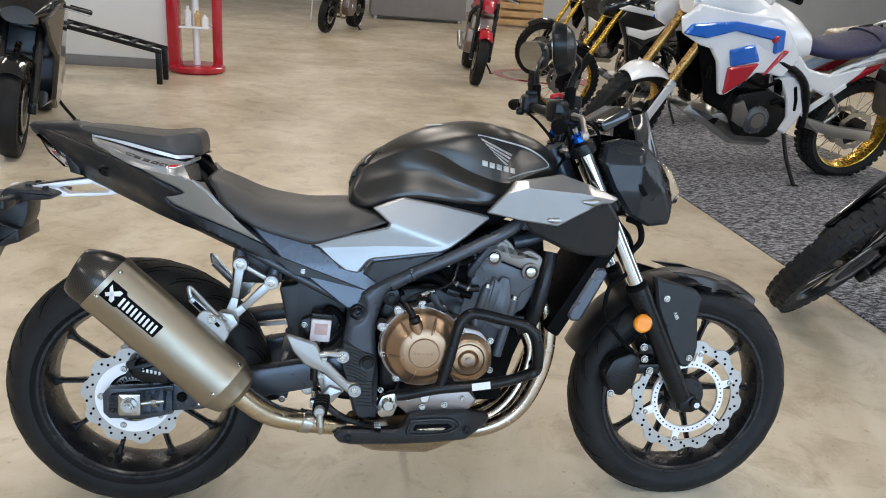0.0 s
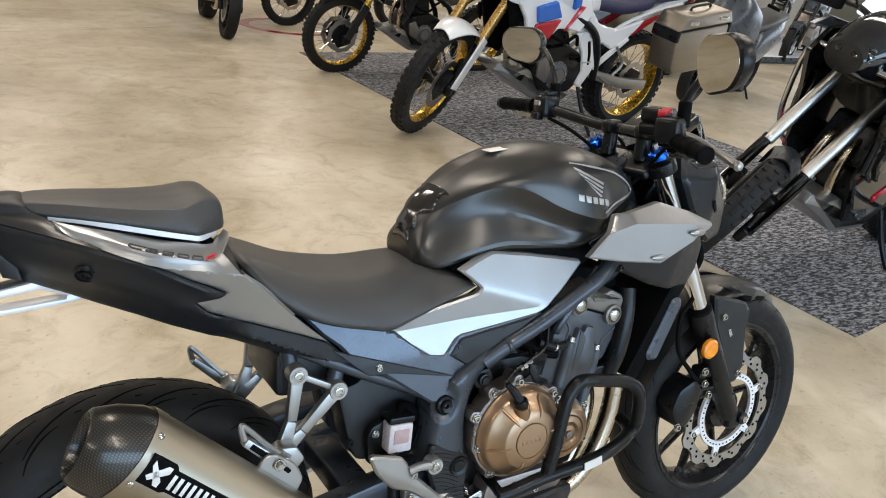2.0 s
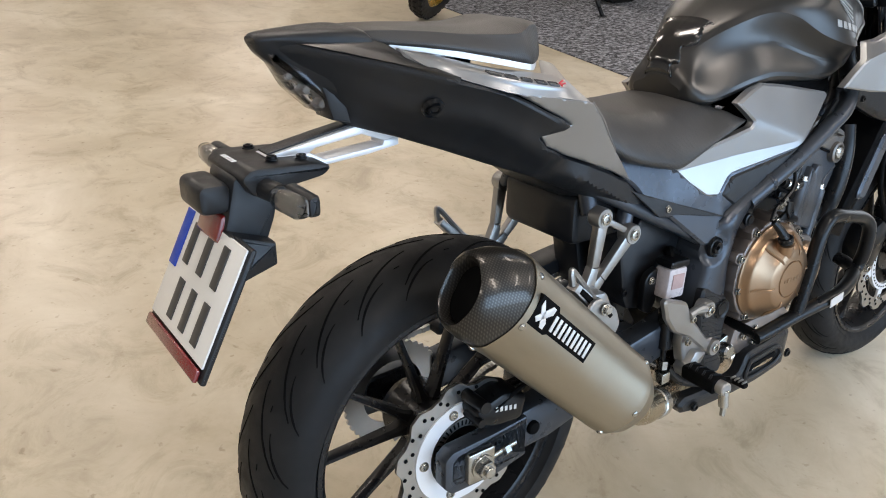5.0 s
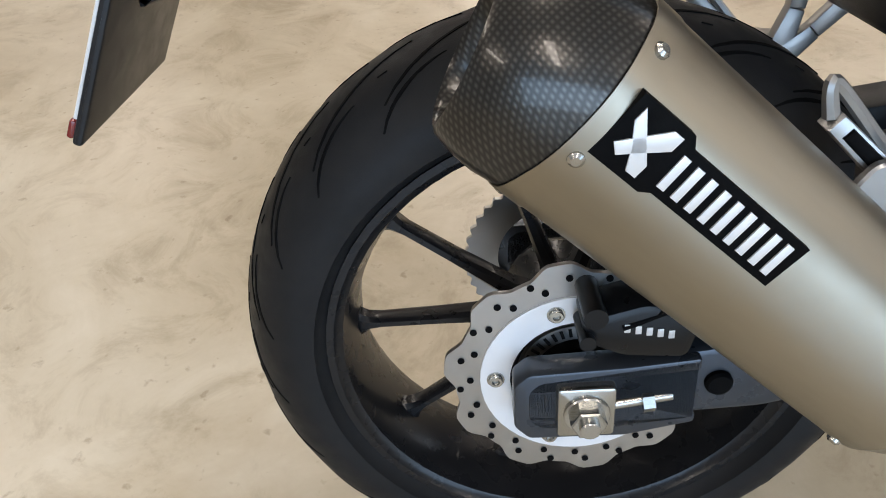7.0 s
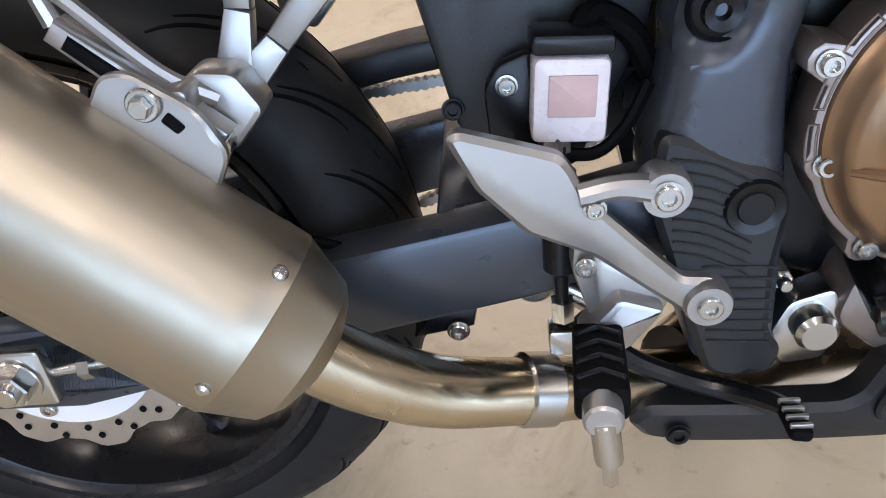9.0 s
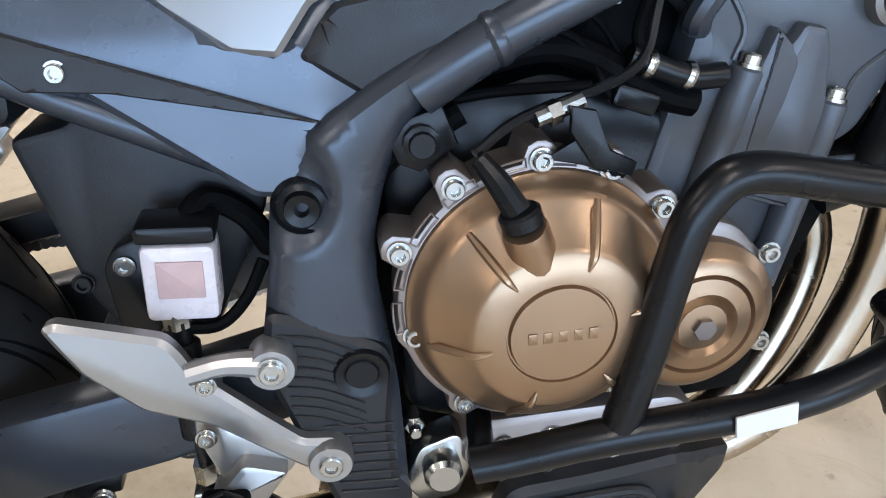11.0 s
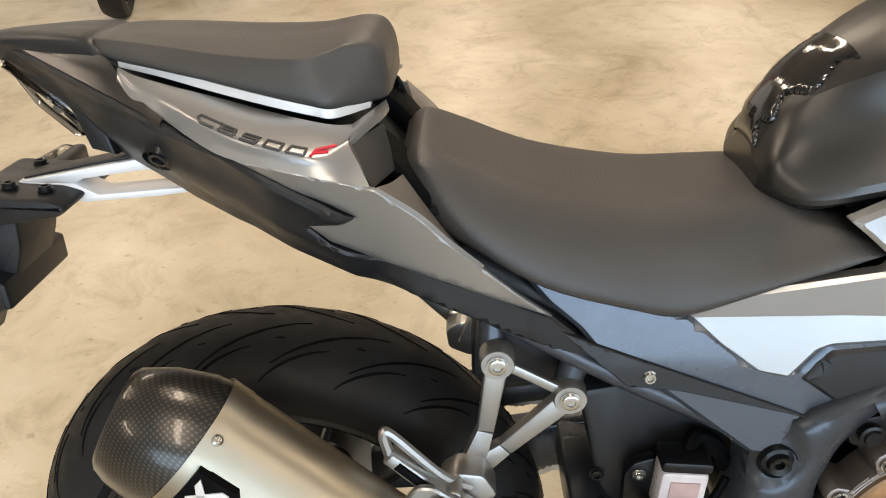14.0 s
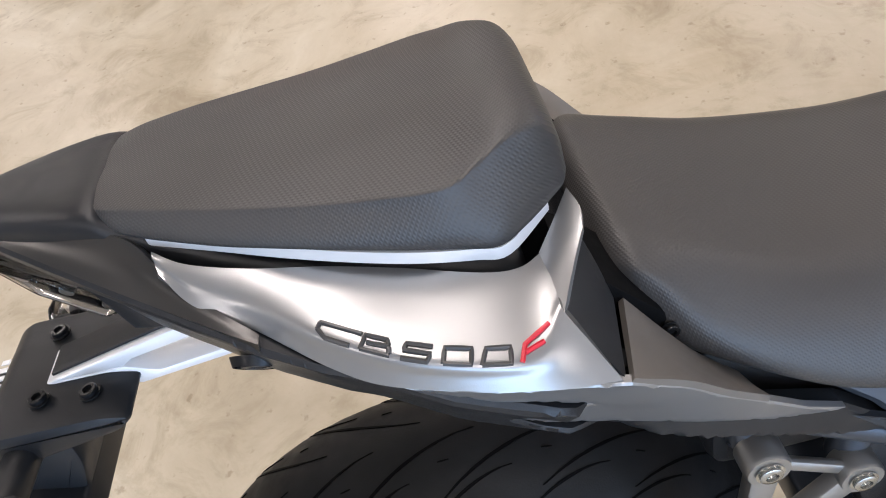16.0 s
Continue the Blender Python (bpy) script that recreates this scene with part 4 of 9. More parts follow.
BASE = spline(np.array([(-0.088, -0.052, 0.9285), (-0.047, -0.069, 0.9235), (-0.010, -0.082, 0.9165), (0.025, -0.092, 0.9095), (0.059, -0.099, 0.9025), (0.091, -0.101, 0.8955), (0.110, -0.100, 0.8925), (0.138, -0.074, 0.8945)]), 5)
part("seat_base", both(skin([[(x, y + a, z + b) for a, b in ((-0.002, -0.0035), (-0.002, 0.0045), (0.012, 0.0045), (0.012, -0.0035))] for x, y, z in BASE])), PALE_DECAL, bike, "pale seat base edge")

# tail: inner body, silver flanks, black blades
TAIL_ST = [
    (-0.240, sec(0.942, (0.010, 0.942), (0.016, 0.940), (0.015, 0.936), (0.008, 0.931), (0.003, 0.930))),
    (-0.232, sec(0.947, (0.014, 0.946), (0.021, 0.941), (0.019, 0.934), (0.010, 0.922), (0.006, 0.92))),
    (-0.20, sec(0.950, (0.020, 0.949), (0.030, 0.941), (0.022, 0.925), (0.014, 0.900), (0.01, 0.895))),
    (-0.15, sec(0.953, (0.034, 0.951), (0.046, 0.940), (0.040, 0.900), (0.028, 0.872), (0.015, 0.868))),
    (-0.118, sec(0.951, (0.040, 0.949), (0.054, 0.938), (0.050, 0.895), (0.040, 0.862), (0.02, 0.856))),
    (-0.098, sec(0.936, (0.042, 0.935), (0.058, 0.928), (0.056, 0.885), (0.045, 0.852), (0.02, 0.846))),
    (0.0, sec(0.895, (0.05, 0.895), (0.072, 0.888), (0.082, 0.855), (0.070, 0.818), (0.04, 0.812))),
    (0.10, sec(0.880, (0.05, 0.880), (0.086, 0.872), (0.10, 0.815), (0.088, 0.772), (0.05, 0.765))),
    (0.20, sec(0.790, (0.05, 0.790), (0.095, 0.785), (0.106, 0.750), (0.092, 0.705), (0.05, 0.690))),
    (0.32, sec(0.725, (0.05, 0.725), (0.085, 0.715), (0.098, 0.690), (0.088, 0.655), (0.05, 0.64))),
    (0.48, sec(0.69, (0.04, 0.69), (0.08, 0.68), (0.09, 0.64), (0.08, 0.578), (0.04, 0.565))),
]


def tail_mid(x):
    """The tail's end stands a little to the left of the wheel's plane."""
    return 0.09 * np.clip(-x - 0.04, 0, 0.2)


def rear_shift(g):
    v = np.array(g[0], float)
    v[:, 1] += tail_mid(v[:, 0])
    return v, g[1]


def tail_pair(name, g, mat, label="", sharp=32):
    """A tail moulding and its twin across the tail's own middle plane."""
    v = np.array(g[0], float)
    v[:, 1] = -v[:, 1] + 2 * tail_mid(v[:, 0])
    part(name, (v, [list(reversed(f)) for f in g[1]]), mat, bike, label, sharp)
    return part(name, g, mat, bike, label, sharp)


def sheet(rows, thick=0.006, n=5, m=5):
    """A curved moulding through rows of points, with thickness and folded edges."""
    g = np.stack([spline(np.array([r[k] for r in rows], float), n) for k in range(len(rows[0]))], 1)
    g = np.stack([spline(r, m) for r in g])
    nr = np.cross(np.gradient(g, axis=0), np.gradient(g, axis=1))
    nr /= np.maximum(np.linalg.norm(nr, axis=2), 1e-9)[:, :, None]
    if nr[..., 1].mean() > 0:
        nr = -nr
    low_ = g - nr * thick
    return skin([np.concatenate([a, b[::-1]]) for a, b in zip(g, low_)]), g


tail = part("tail_body", rear_shift(loft(TAIL_ST, 4, 4)), BLACK_PLASTIC, bike, "black moulded tail unit", 50)
# upper face of the silver flank: seat groove, shoulder, foot along the blade
FLANK_TOP = [(-0.084, -0.064, 0.9270), (-0.064, -0.078, 0.9225), (-0.030, -0.087, 0.9150), (0.010, -0.090, 0.9050), (0.050, -0.097, 0.8955), (0.092, -0.111, 0.8895), (0.112, -0.111, 0.8860), (0.126, -0.101, 0.8835)]
FLANK_SHOULDER = [(-0.082, -0.072, 0.9245), (-0.062, -0.092, 0.9135), (-0.031, -0.108, 0.9055), (0.007, -0.137, 0.8975), (0.048, -0.158, 0.8880), (0.090, -0.168, 0.8795), (0.112, -0.165, 0.8770), (0.127, -0.146, 0.8815)]
FLANK_FOOT = [(-0.080, -0.079, 0.9215), (-0.064, -0.097, 0.9085), (-0.033, -0.114, 0.8945), (0.006, -0.144, 0.8810), (0.035, -0.159, 0.8730), (0.085, -0.173, 0.8665), (0.117, -0.177, 0.8600), (0.146, -0.176, 0.8545)]
FLANK = []
for a, s_, f_ in zip(FLANK_TOP, FLANK_SHOULDER, FLANK_FOOT):
    a, s_, f_ = np.array(a), np.array(s_), np.array(f_)
    FLANK.append([tuple(q) for q in (a, a * 0.62 + s_ * 0.38 + np.array([0, 0, 0.0012]), a * 0.25 + s_ * 0.75 + np.array([0, 0, 0.0014]), s_, s_ * 0.5 + f_ * 0.5, f_)])
flank_geo, flank_grid = sheet(FLANK, 0.004, 6, 5)


# the facet below the crease and the leg that runs down beside the seat
def leg_y(x, z):
    up = float(np.interp(x, [0.03, 0.085, 0.15, 0.181, 0.206, 0.234, 0.264, 0.30], [-0.158, -0.1735, -0.1785, -0.169, -0.161, -0.151, -0.143, -0.129]))
    zu = float(np.interp(x, [0.03, 0.085, 0.15, 0.181, 0.206, 0.234, 0.264, 0.30], [0.874, 0.866, 0.852, 0.826, 0.798, 0.769, 0.740, 0.707]))
    dn = float(np.interp(x, [0.03, 0.08, 0.105, 0.15, 0.195, 0.243, 0.30], [-0.158, -0.149, -0.143, -0.141, -0.143, -0.141, -0.129]))
    zd = float(np.interp(x, [0.03, 0.08, 0.105, 0.15, 0.195, 0.243, 0.30], [0.862, 0.812, 0.792, 0.772, 0.754, 0.734, 0.705]))
    k = min(max((z - zd) / max(zu - zd, 0.004), 0), 1)
    return dn + (up - dn) * k


LEG = [(0.033, 0.8735), (0.085, 0.8665), (0.117, 0.8605), (0.150, 0.8530), (0.181, 0.826), (0.206, 0.798), (0.234, 0.769), (0.264, 0.740), (0.299, 0.7075), (0.243, 0.7345), (0.195, 0.7545), (0.148, 0.7725), (0.104, 0.7925), (0.089, 0.8095), (0.131, 0.8225), (0.105, 0.8375), (0.080, 0.8495), (0.056, 0.8625)]
leg_geo = panel(LEG, leg_y, 0.005, 0.0015, 0.008, 0.0008)
flank = part("tail_flank", flank_geo, SILVER, bike, "satin silver tail panel with a model decal", 50)
part("tail_flank", mir(flank_geo), SILVER, bike, "satin silver tail panel", 50)
part("flank_leg", Pair(leg_geo), SILVER, bike, "satin silver leg of the tail panel", 40)
# pillar before the pillion seat, walls of the recess beside the rider's seat
part("flank_pillar", Pair(sheet([[(0.125, -0.101, 0.8838), (0.126, -0.124, 0.8836), (0.127, -0.147, 0.8812)], [(0.138, -0.084, 0.8895), (0.140, -0.104, 0.8890), (0.139, -0.122, 0.8868)], [(0.151, -0.066, 0.8955), (0.154, -0.084, 0.8940), (0.151, -0.099, 0.8915)]], 0.004, 5, 4)[0]), SILVER, bike, "", 50)
WALL_IN = [((0.127, -0.146, 0.8805), (0.150, -0.088, 0.880)), ((0.136, -0.160, 0.868), (0.156, -0.100, 0.862)), ((0.148, -0.174, 0.853), (0.160, -0.112, 0.846))]
part("leg_backing", Pair(panel([(0.082, 0.858), (0.090, 0.858), (0.145, 0.846), (0.20, 0.790), (0.19, 0.765), (0.12, 0.790), (0.092, 0.803)], lambda x, z: leg_y(x, z) + 0.012, 0.004, 0.001, 0.02, 0.004)), DEEP_BLACK, bike)
part("recess_wall", Pair(sheet([[a, tuple((np.array(a) + np.array(b)) / 2), b] for a, b in WALL_IN], 0.003, 4, 4)[0]), BLACK_PLASTIC, bike)
RIM_IN = [((0.149, -0.1775, 0.8520), (0.163, -0.108, 0.838)), ((0.181, -0.1685, 0.8255), (0.186, -0.116, 0.806)), ((0.206, -0.1605, 0.7975), (0.204, -0.118, 0.782)), ((0.234, -0.1505, 0.7685), (0.228, -0.118, 0.756))]
part("recess_floor", Pair(sheet([[a, tuple(np.array(a) * 0.5 + np.array(b) * 0.5 + np.array([0, 0, -0.002])), b] for a, b in RIM_IN], 0.004, 5, 4)[0]), COVER_GREY, bike, "", 40)
part("recess_liner", both(prism([(0.118, 0.868), (0.136, 0.874), (0.156, 0.858), (0.20, 0.808), (0.24, 0.775), (0.20, 0.765), (0.13, 0.820)], -0.108, -0.05, 0.004)), DEEP_BLACK, bike)
for x, y, z in ((0.192, -0.110, 0.806),):
    bolt((x, y, z), bike, 0.005, 0.004, SATIN_BLACK)
FINE = sheet(FLANK, 0.004, 24, 20)[1]


def flank_at(x, v):
    """A place on the flank: x on the shoulder line, then v metres up towards the seat."""
    col = FINE[int(np.argmin(np.abs(FINE[:, 60, 0] - x))), ::-1][len(FINE[0]) - 1 - 60:]
    way = np.r_[0, np.cumsum(np.linalg.norm(np.diff(col, axis=0), axis=1))]
    return np.array([np.interp(v, way, col[:, k]) for k in range(3)])


# slanted marks of the model decal: each a few thick strokes, the last one red
GLYPHS = [
    [[(0.00, 0.42), (0.10, 0.95), (1.25, 1.0)], [(0.00, 0.42), (0.26, 0.0), (0.92, 0.0)]],
    [[(0.10, 0.0), (0.26, 1.0), (0.86, 1.0), (0.86, 0.55), (0.30, 0.5)], [(0.86, 0.5), (0.84, 0.0), (0.10, 0.0)]],
    [[(0.98, 1.0), (0.24, 1.0), (0.22, 0.52), (0.86, 0.5), (0.82, 0.0), (0.06, 0.0)]],
    [[(0.08, 0.0), (0.22, 1.0), (0.94, 1.0), (0.86, 0.0), (0.10, 0.0)]],
    [[(0.08, 0.0), (0.22, 1.0), (0.94, 1.0), (0.86, 0.0), (0.10, 0.0)]],
    [[(0.08, 0.0), (0.26, 1.0), (1.10, 1.0)], [(0.20, 0.5), (0.84, 0.5)]],
]
for i, strokes in enumerate(GLYPHS):
    for line_ in strokes:
        pts = [flank_at(0.003 + 0.0192 * (i + 0.92 * a), 0.0090 * b) + np.array([0, -0.0003, 0.0003]) for a, b in line_]
        dense = np.concatenate([np.linspace(p, q, 4, endpoint=False) for p, q in zip(pts[:-1], pts[1:])] + [[pts[-1]]])
        part("decal_mark", tube(dense, 0.0014, 6, 1), RED_DECAL if i == 5 else DARK_DECAL, flank)


# top cowl facet, and the dark side that folds in under it
def tail_y(x):
    return float(np.interp(x, [-0.24, -0.204, -0.15, -0.10, -0.037, 0.0, 0.06, 0.13], [0.018, -0.008, -0.046, -0.080, -0.121, -0.139, -0.159, -0.166]))


def facet_z(x):
    return float(np.interp(x, [-0.24, -0.204, -0.15, -0.10, -0.037, 0.02, 0.117], [0.936, 0.937, 0.924, 0.912, 0.896, 0.880, 0.828]))


FACET = []
for x, ya, za in ((-0.206, -0.007, 0.9385), (-0.175, -0.020, 0.9385), (-0.14, -0.036, 0.9385), (-0.10, -0.053, 0.934), (-0.078, -0.076, 0.919), (-0.050, -0.103, 0.9045), (-0.030, -0.119, 0.8955)):
    ye, ze = tail_y(x) - 0.002, facet_z(x) + 0.001
    FACET.append([(x, ya, za), (x, ya * 0.7 + ye * 0.3, za * 0.66 + ze * 0.34), (x, ya * 0.4 + ye * 0.6, za * 0.42 + ze * 0.58), (x, ye, ze)])
tail_pair("tail_facet", sheet(FACET, 0.008, 5, 4)[0], TANK, "graphite tail facet", 40)


def lower_y(x, z):
    base = float(np.interp(x, [-0.2, -0.15, -0.10, -0.05, 0.1, 0.2, 0.3, 0.38], [-0.006, -0.038, -0.062, -0.080, -0.122, -0.134, -0.124, -0.118]))
    fold = float(np.interp(x, [-0.15, -0.05, 0.02, 0.05, 0.073, 0.096, 0.12, 0.2, 0.3, 0.4], [0.862, 0.846, 0.834, 0.816, 0.797, 0.775, 0.755, 0.722, 0.67, 0.62]))
    return base + 1.7 * max(0, fold - z)


def side_y(x, z):
    d = max(0, facet_z(x) - 0.008 - z)
    y = tail_y(x) - 0.003 + 0.78 * d - 0.010 * math.exp(-((d - 0.045) / 0.02) ** 2) * min(1, max(0, (x + 0.16) / 0.05))
    k = min(max((x - 0.12) / 0.05, 0), 1)
    y = y * (1 - k) + (lower_y(x, z) if k > 0 else 0) * k
    return min(y, float(tail_mid(x)) - 0.008) if x < 0 else y


SIDE = [(-0.241, 0.934), (-0.204, 0.936), (-0.15, 0.923), (-0.10, 0.911), (-0.037, 0.8935), (0.006, 0.8795), (0.033, 0.8715), (0.056, 0.8605), (0.080, 0.8475), (0.105, 0.8355), (0.131, 0.8210), (0.088, 0.8070), (0.104, 0.7905), (0.148, 0.7705), (0.195, 0.7525), (0.243, 0.7325), (0.298, 0.706), (0.372, 0.638), (0.33, 0.646), (0.20, 0.700), (0.119, 0.737), (0.042, 0.766), (-0.011, 0.787), (-0.066, 0.807), (-0.120, 0.823), (-0.138, 0.834), (-0.150, 0.866), (-0.180, 0.884), (-0.210, 0.906), (-0.232, 0.928)]
SIDE_FOLD = [(x, facet_z(x) - 0.008) for x in (-0.204, -0.15, -0.10, -0.037, 0.02, 0.10)]
low = tail_pair("tail_side", panel(SIDE, side_y, 0.012, 0.003, 0.007, 0.001, SIDE_FOLD), BLACK_PLASTIC, "black tail side that folds in below a sharp edge")
GB = along((-0.050, -0.0975, 0.852), (-0.050 + 0.02, -0.0975 + 0.075, 0.852 + 0.055))
part("grab_bolt", xf(lathe([(0.001, 0.004), (0.005, 0.003), (0.006, -0.001), (0.009, -0.001), (0.010, 0.003), (0.0125, 0.003), (0.0140, -0.001), (0.016, 0.005)], 24), GB), SATIN_BLACK, low)
# tail lamp between the blades: a clear wedge over three reflectors
LAMP = [(-0.226, 0.924), (-0.200, 0.912), (-0.150, 0.890), (-0.138, 0.850), (-0.166, 0.846), (-0.200, 0.878)]
lamp_out = rear_shift(prism(LAMP, -0.022, 0.022, 0.006, 0.004))
part("tail_lamp", lamp_out, SMOKE_LENS, tail, "clear tail lamp lens")
part("lamp_reflector", cat(*[rear_shift(mv(xf(block(0, 0, 0, 0.010, 0.028, 0.020, 0.003), pose(0, 0, 0, 0, 40, 0)), -0.196 + 0.020 * k, 0, 0.899 - 0.019 * k)) for k in range(3)]), COVER_GREY, tail)
part("lamp_core", rear_shift(prism([(-0.175, 0.905), (-0.140, 0.895), (-0.125, 0.830), (-0.150, 0.836), (-0.160, 0.870)], -0.026, 0.026, 0.004)), BLACK_PLASTIC, tail)

# side covers: silver shield, black panel below, textured strip
def shield_y(x, z):
    base = -0.111 - 0.147 * (x - 0.40)
    fold = float(np.interp(x, [0.42, 0.563, 0.711, 0.83], [0.697, 0.711, 0.719, 0.775]))
    # flat band under the seat, leaning upper face, lower lip that turns out
    edge = 0.766 - 0.33 * (x - 0.59)
    w = 0.004
    h = max(z, fold)
    up = w * math.log1p(math.exp(max(-30, min(30, (h - edge) / w))))
    return base - 0.09 * (h - fold) + 0.41 * up + 0.19 * min(0, z - fold)


SHIELD = [(0.548, 0.800), (0.585, 0.815), (0.621, 0.827), (0.70, 0.816), (0.822, 0.793), (0.826, 0.786), (0.77, 0.742), (0.730, 0.714), (0.708, 0.705), (0.63, 0.692), (0.553, 0.680), (0.541, 0.674), (0.519, 0.645), (0.491, 0.648), (0.406, 0.706), (0.48, 0.730), (0.583, 0.757), (0.589, 0.766), (0.564, 0.788)]
SHIELD_FOLD = [(0.40, 0.6954), (0.563, 0.711), (0.711, 0.719), (0.83, 0.775)]
part("side_shield", panel(SHIELD, shield_y, 0.012, 0.004, 0.005, 0.003, SHIELD_FOLD), SILVER, bike, "satin silver side shield", 11)
part("side_shield", mir(panel(SHIELD, shield_y, 0.012, 0.005, 0.012, 0.003)), SILVER, bike, "satin silver side shield")


def cover_y(x, z):
    return float(np.interp(x, [0.22, 0.30, 0.40, 0.52, 0.72], [-0.122, -0.128, -0.1285, -0.134, -0.160])) - 0.10 * max(0, 0.655 - z) * (x < 0.54) + 0.24 * max(0, z - 0.655) * (1 if x < 0.55 else 0.4)


COVER = [(0.226, 0.787), (0.262, 0.765), (0.405, 0.717), (0.43, 0.700), (0.488, 0.655), (0.525, 0.652), (0.545, 0.683), (0.60, 0.700), (0.725, 0.722), (0.735, 0.715), (0.66, 0.668), (0.595, 0.632), (0.556, 0.606), (0.514, 0.557), (0.494, 0.559), (0.405, 0.626), (0.37, 0.634), (0.325, 0.688), (0.296, 0.712)]
cov = part("side_cover", both(panel(COVER, cover_y, 0.03, 0.005, 0.012, 0.004)), FAIRING, bike, "dark satin side cover")
strip_geo = panel([(0.306, 0.690), (0.34, 0.676), (0.545, 0.604), (0.42, 0.630), (0.372, 0.634)], lambda x, z: cover_y(x, z) - 0.0048, 0.006, 0.001, 0.006, 0.002)
part("lower_strip", strip_geo, BLACK_PLASTIC, cov, "grained black plastic strip")
part("knee_insert", both(panel([(0.546, 0.668), (0.556, 0.676), (0.72, 0.706), (0.64, 0.655), (0.57, 0.617), (0.53, 0.644)], lambda x, z: cover_y(x, z) - 0.003, 0.008, 0.004, 0.012, 0.004)), BLACK_PLASTIC, cov)
bolt((0.392, -0.1325, 0.644), cov, 0.0058, 0.005)
# added black blocks that stand for the shade under the seat and its nose
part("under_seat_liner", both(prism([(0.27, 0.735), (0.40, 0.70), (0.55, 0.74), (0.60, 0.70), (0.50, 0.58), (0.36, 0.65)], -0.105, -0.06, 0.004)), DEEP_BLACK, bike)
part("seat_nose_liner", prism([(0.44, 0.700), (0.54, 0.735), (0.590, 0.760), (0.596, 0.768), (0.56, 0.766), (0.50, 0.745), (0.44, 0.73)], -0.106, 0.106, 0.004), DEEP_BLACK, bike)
part("inner_mudguard", both(prism([(0.335, 0.592), (0.375, 0.600), (0.40, 0.625), (0.50, 0.565), (0.495, 0.53), (0.445, 0.43), (0.375, 0.446), (0.362, 0.47)], -0.086, -0.02, 0.006, 0.008)), BLACK_PLASTIC, bike, "black plastic inner guard")
bolt((0.360, -0.0865, 0.484), bike, 0.0065, 0.005, SATIN_BLACK)
part("battery_box", block(0.285, 0, 0.640, 0.12, 0.17, 0.085, 0.012), BLACK_PLASTIC, bike, "black plastic box under the tail")
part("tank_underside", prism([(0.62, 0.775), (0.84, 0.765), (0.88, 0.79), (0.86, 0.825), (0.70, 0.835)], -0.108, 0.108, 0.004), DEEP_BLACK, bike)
# added black solid: the engine bay's deep shade made as a shape
part("engine_liner", prism([(0.50, 0.60), (0.62, 0.64), (0.86, 0.76), (0.98, 0.74), (1.00, 0.60), (0.93, 0.42), (0.90, 0.30), (0.60, 0.28), (0.52, 0.40)], -0.075, 0.075, 0.01), DEEP_BLACK, bike, "black filler for the shade in the engine bay")

# shoulder shrouds by the fork
def shroud_y(x, z):
    base = float(np.interp(x, [0.80, 0.88, 0.98, 1.04, 1.12, 1.16], [-0.172, -0.190, -0.212, -0.222, -0.196, -0.18]))
    crease = float(np.interp(x, [0.81, 0.90, 1.02, 1.14], [0.84, 0.872, 0.868, 0.848]))
    return base + (1.35 * (z - crease) if z > crease else 0.14 * (crease - z))


SHROUD = [(0.812, 0.806), (0.842, 0.846), (0.876, 0.883), (0.93, 0.893), (0.985, 0.903), (1.05, 0.884), (1.118, 0.857), (1.10, 0.846), (1.06, 0.842), (1.02, 0.816), (0.975, 0.786), (0.89, 0.793)]
SHROUD_FOLD = [(0.80, 0.8356), (0.81, 0.84), (0.90, 0.872), (1.02, 0.868), (1.14, 0.848)]
part("shroud", both(panel(SHROUD, shroud_y, 0.012, 0.003, 0.005, 0.002, SHROUD_FOLD)), SILVER, bike, "satin silver radiator shroud", 20)
SHB = [(0.872, 0.795), (0.975, 0.792), (1.03, 0.822), (1.065, 0.842), (1.10, 0.845), (1.142, 0.80), (1.156, 0.735), (1.136, 0.700), (1.06, 0.708), (1.00, 0.725), (0.93, 0.756)]
part("shroud_lower", both(panel(SHB, lambda x, z: float(np.interp(x, [0.86, 0.95, 1.04, 1.16], [-0.150, -0.172, -0.196, -0.160])) + 0.28 * (0.84 - z), 0.015, 0.006, 0.012, 0.006)), BLACK_PLASTIC, bike, "black lower shroud")
for s, m_ in ((1, lambda g: g), (-1, mir)):
    for x, z, y in ((1.045, 0.849, -0.218), (0.972, 0.800, -0.196)):
        part("fin_tip", m_(xf(lathe([(0.0008, -0.026), (0.006, -0.02), (0.011, -0.004), (0.012, 0.010), (0.009, 0.018), (0.001, 0.02)], 16), Matrix.Translation((x, y, z)) @ Matrix.Rotation(radians(-82), 4, "Z") @ Matrix.Diagonal((0.7, 1, 0.75, 1)))), ALLOY, bike)
bolt((0.905, -0.160, 0.775), bike, 0.006, 0.005, SATIN_BLACK)

# fork, clamps, mudguard
FTOP, FBOT = Vector((1.037, 0, 0.985)), Vector((1.392, 0, 0.318))


def fork_at(k, y):
    p = FTOP.lerp(FBOT, k)
    return (p.x, y, p.z)


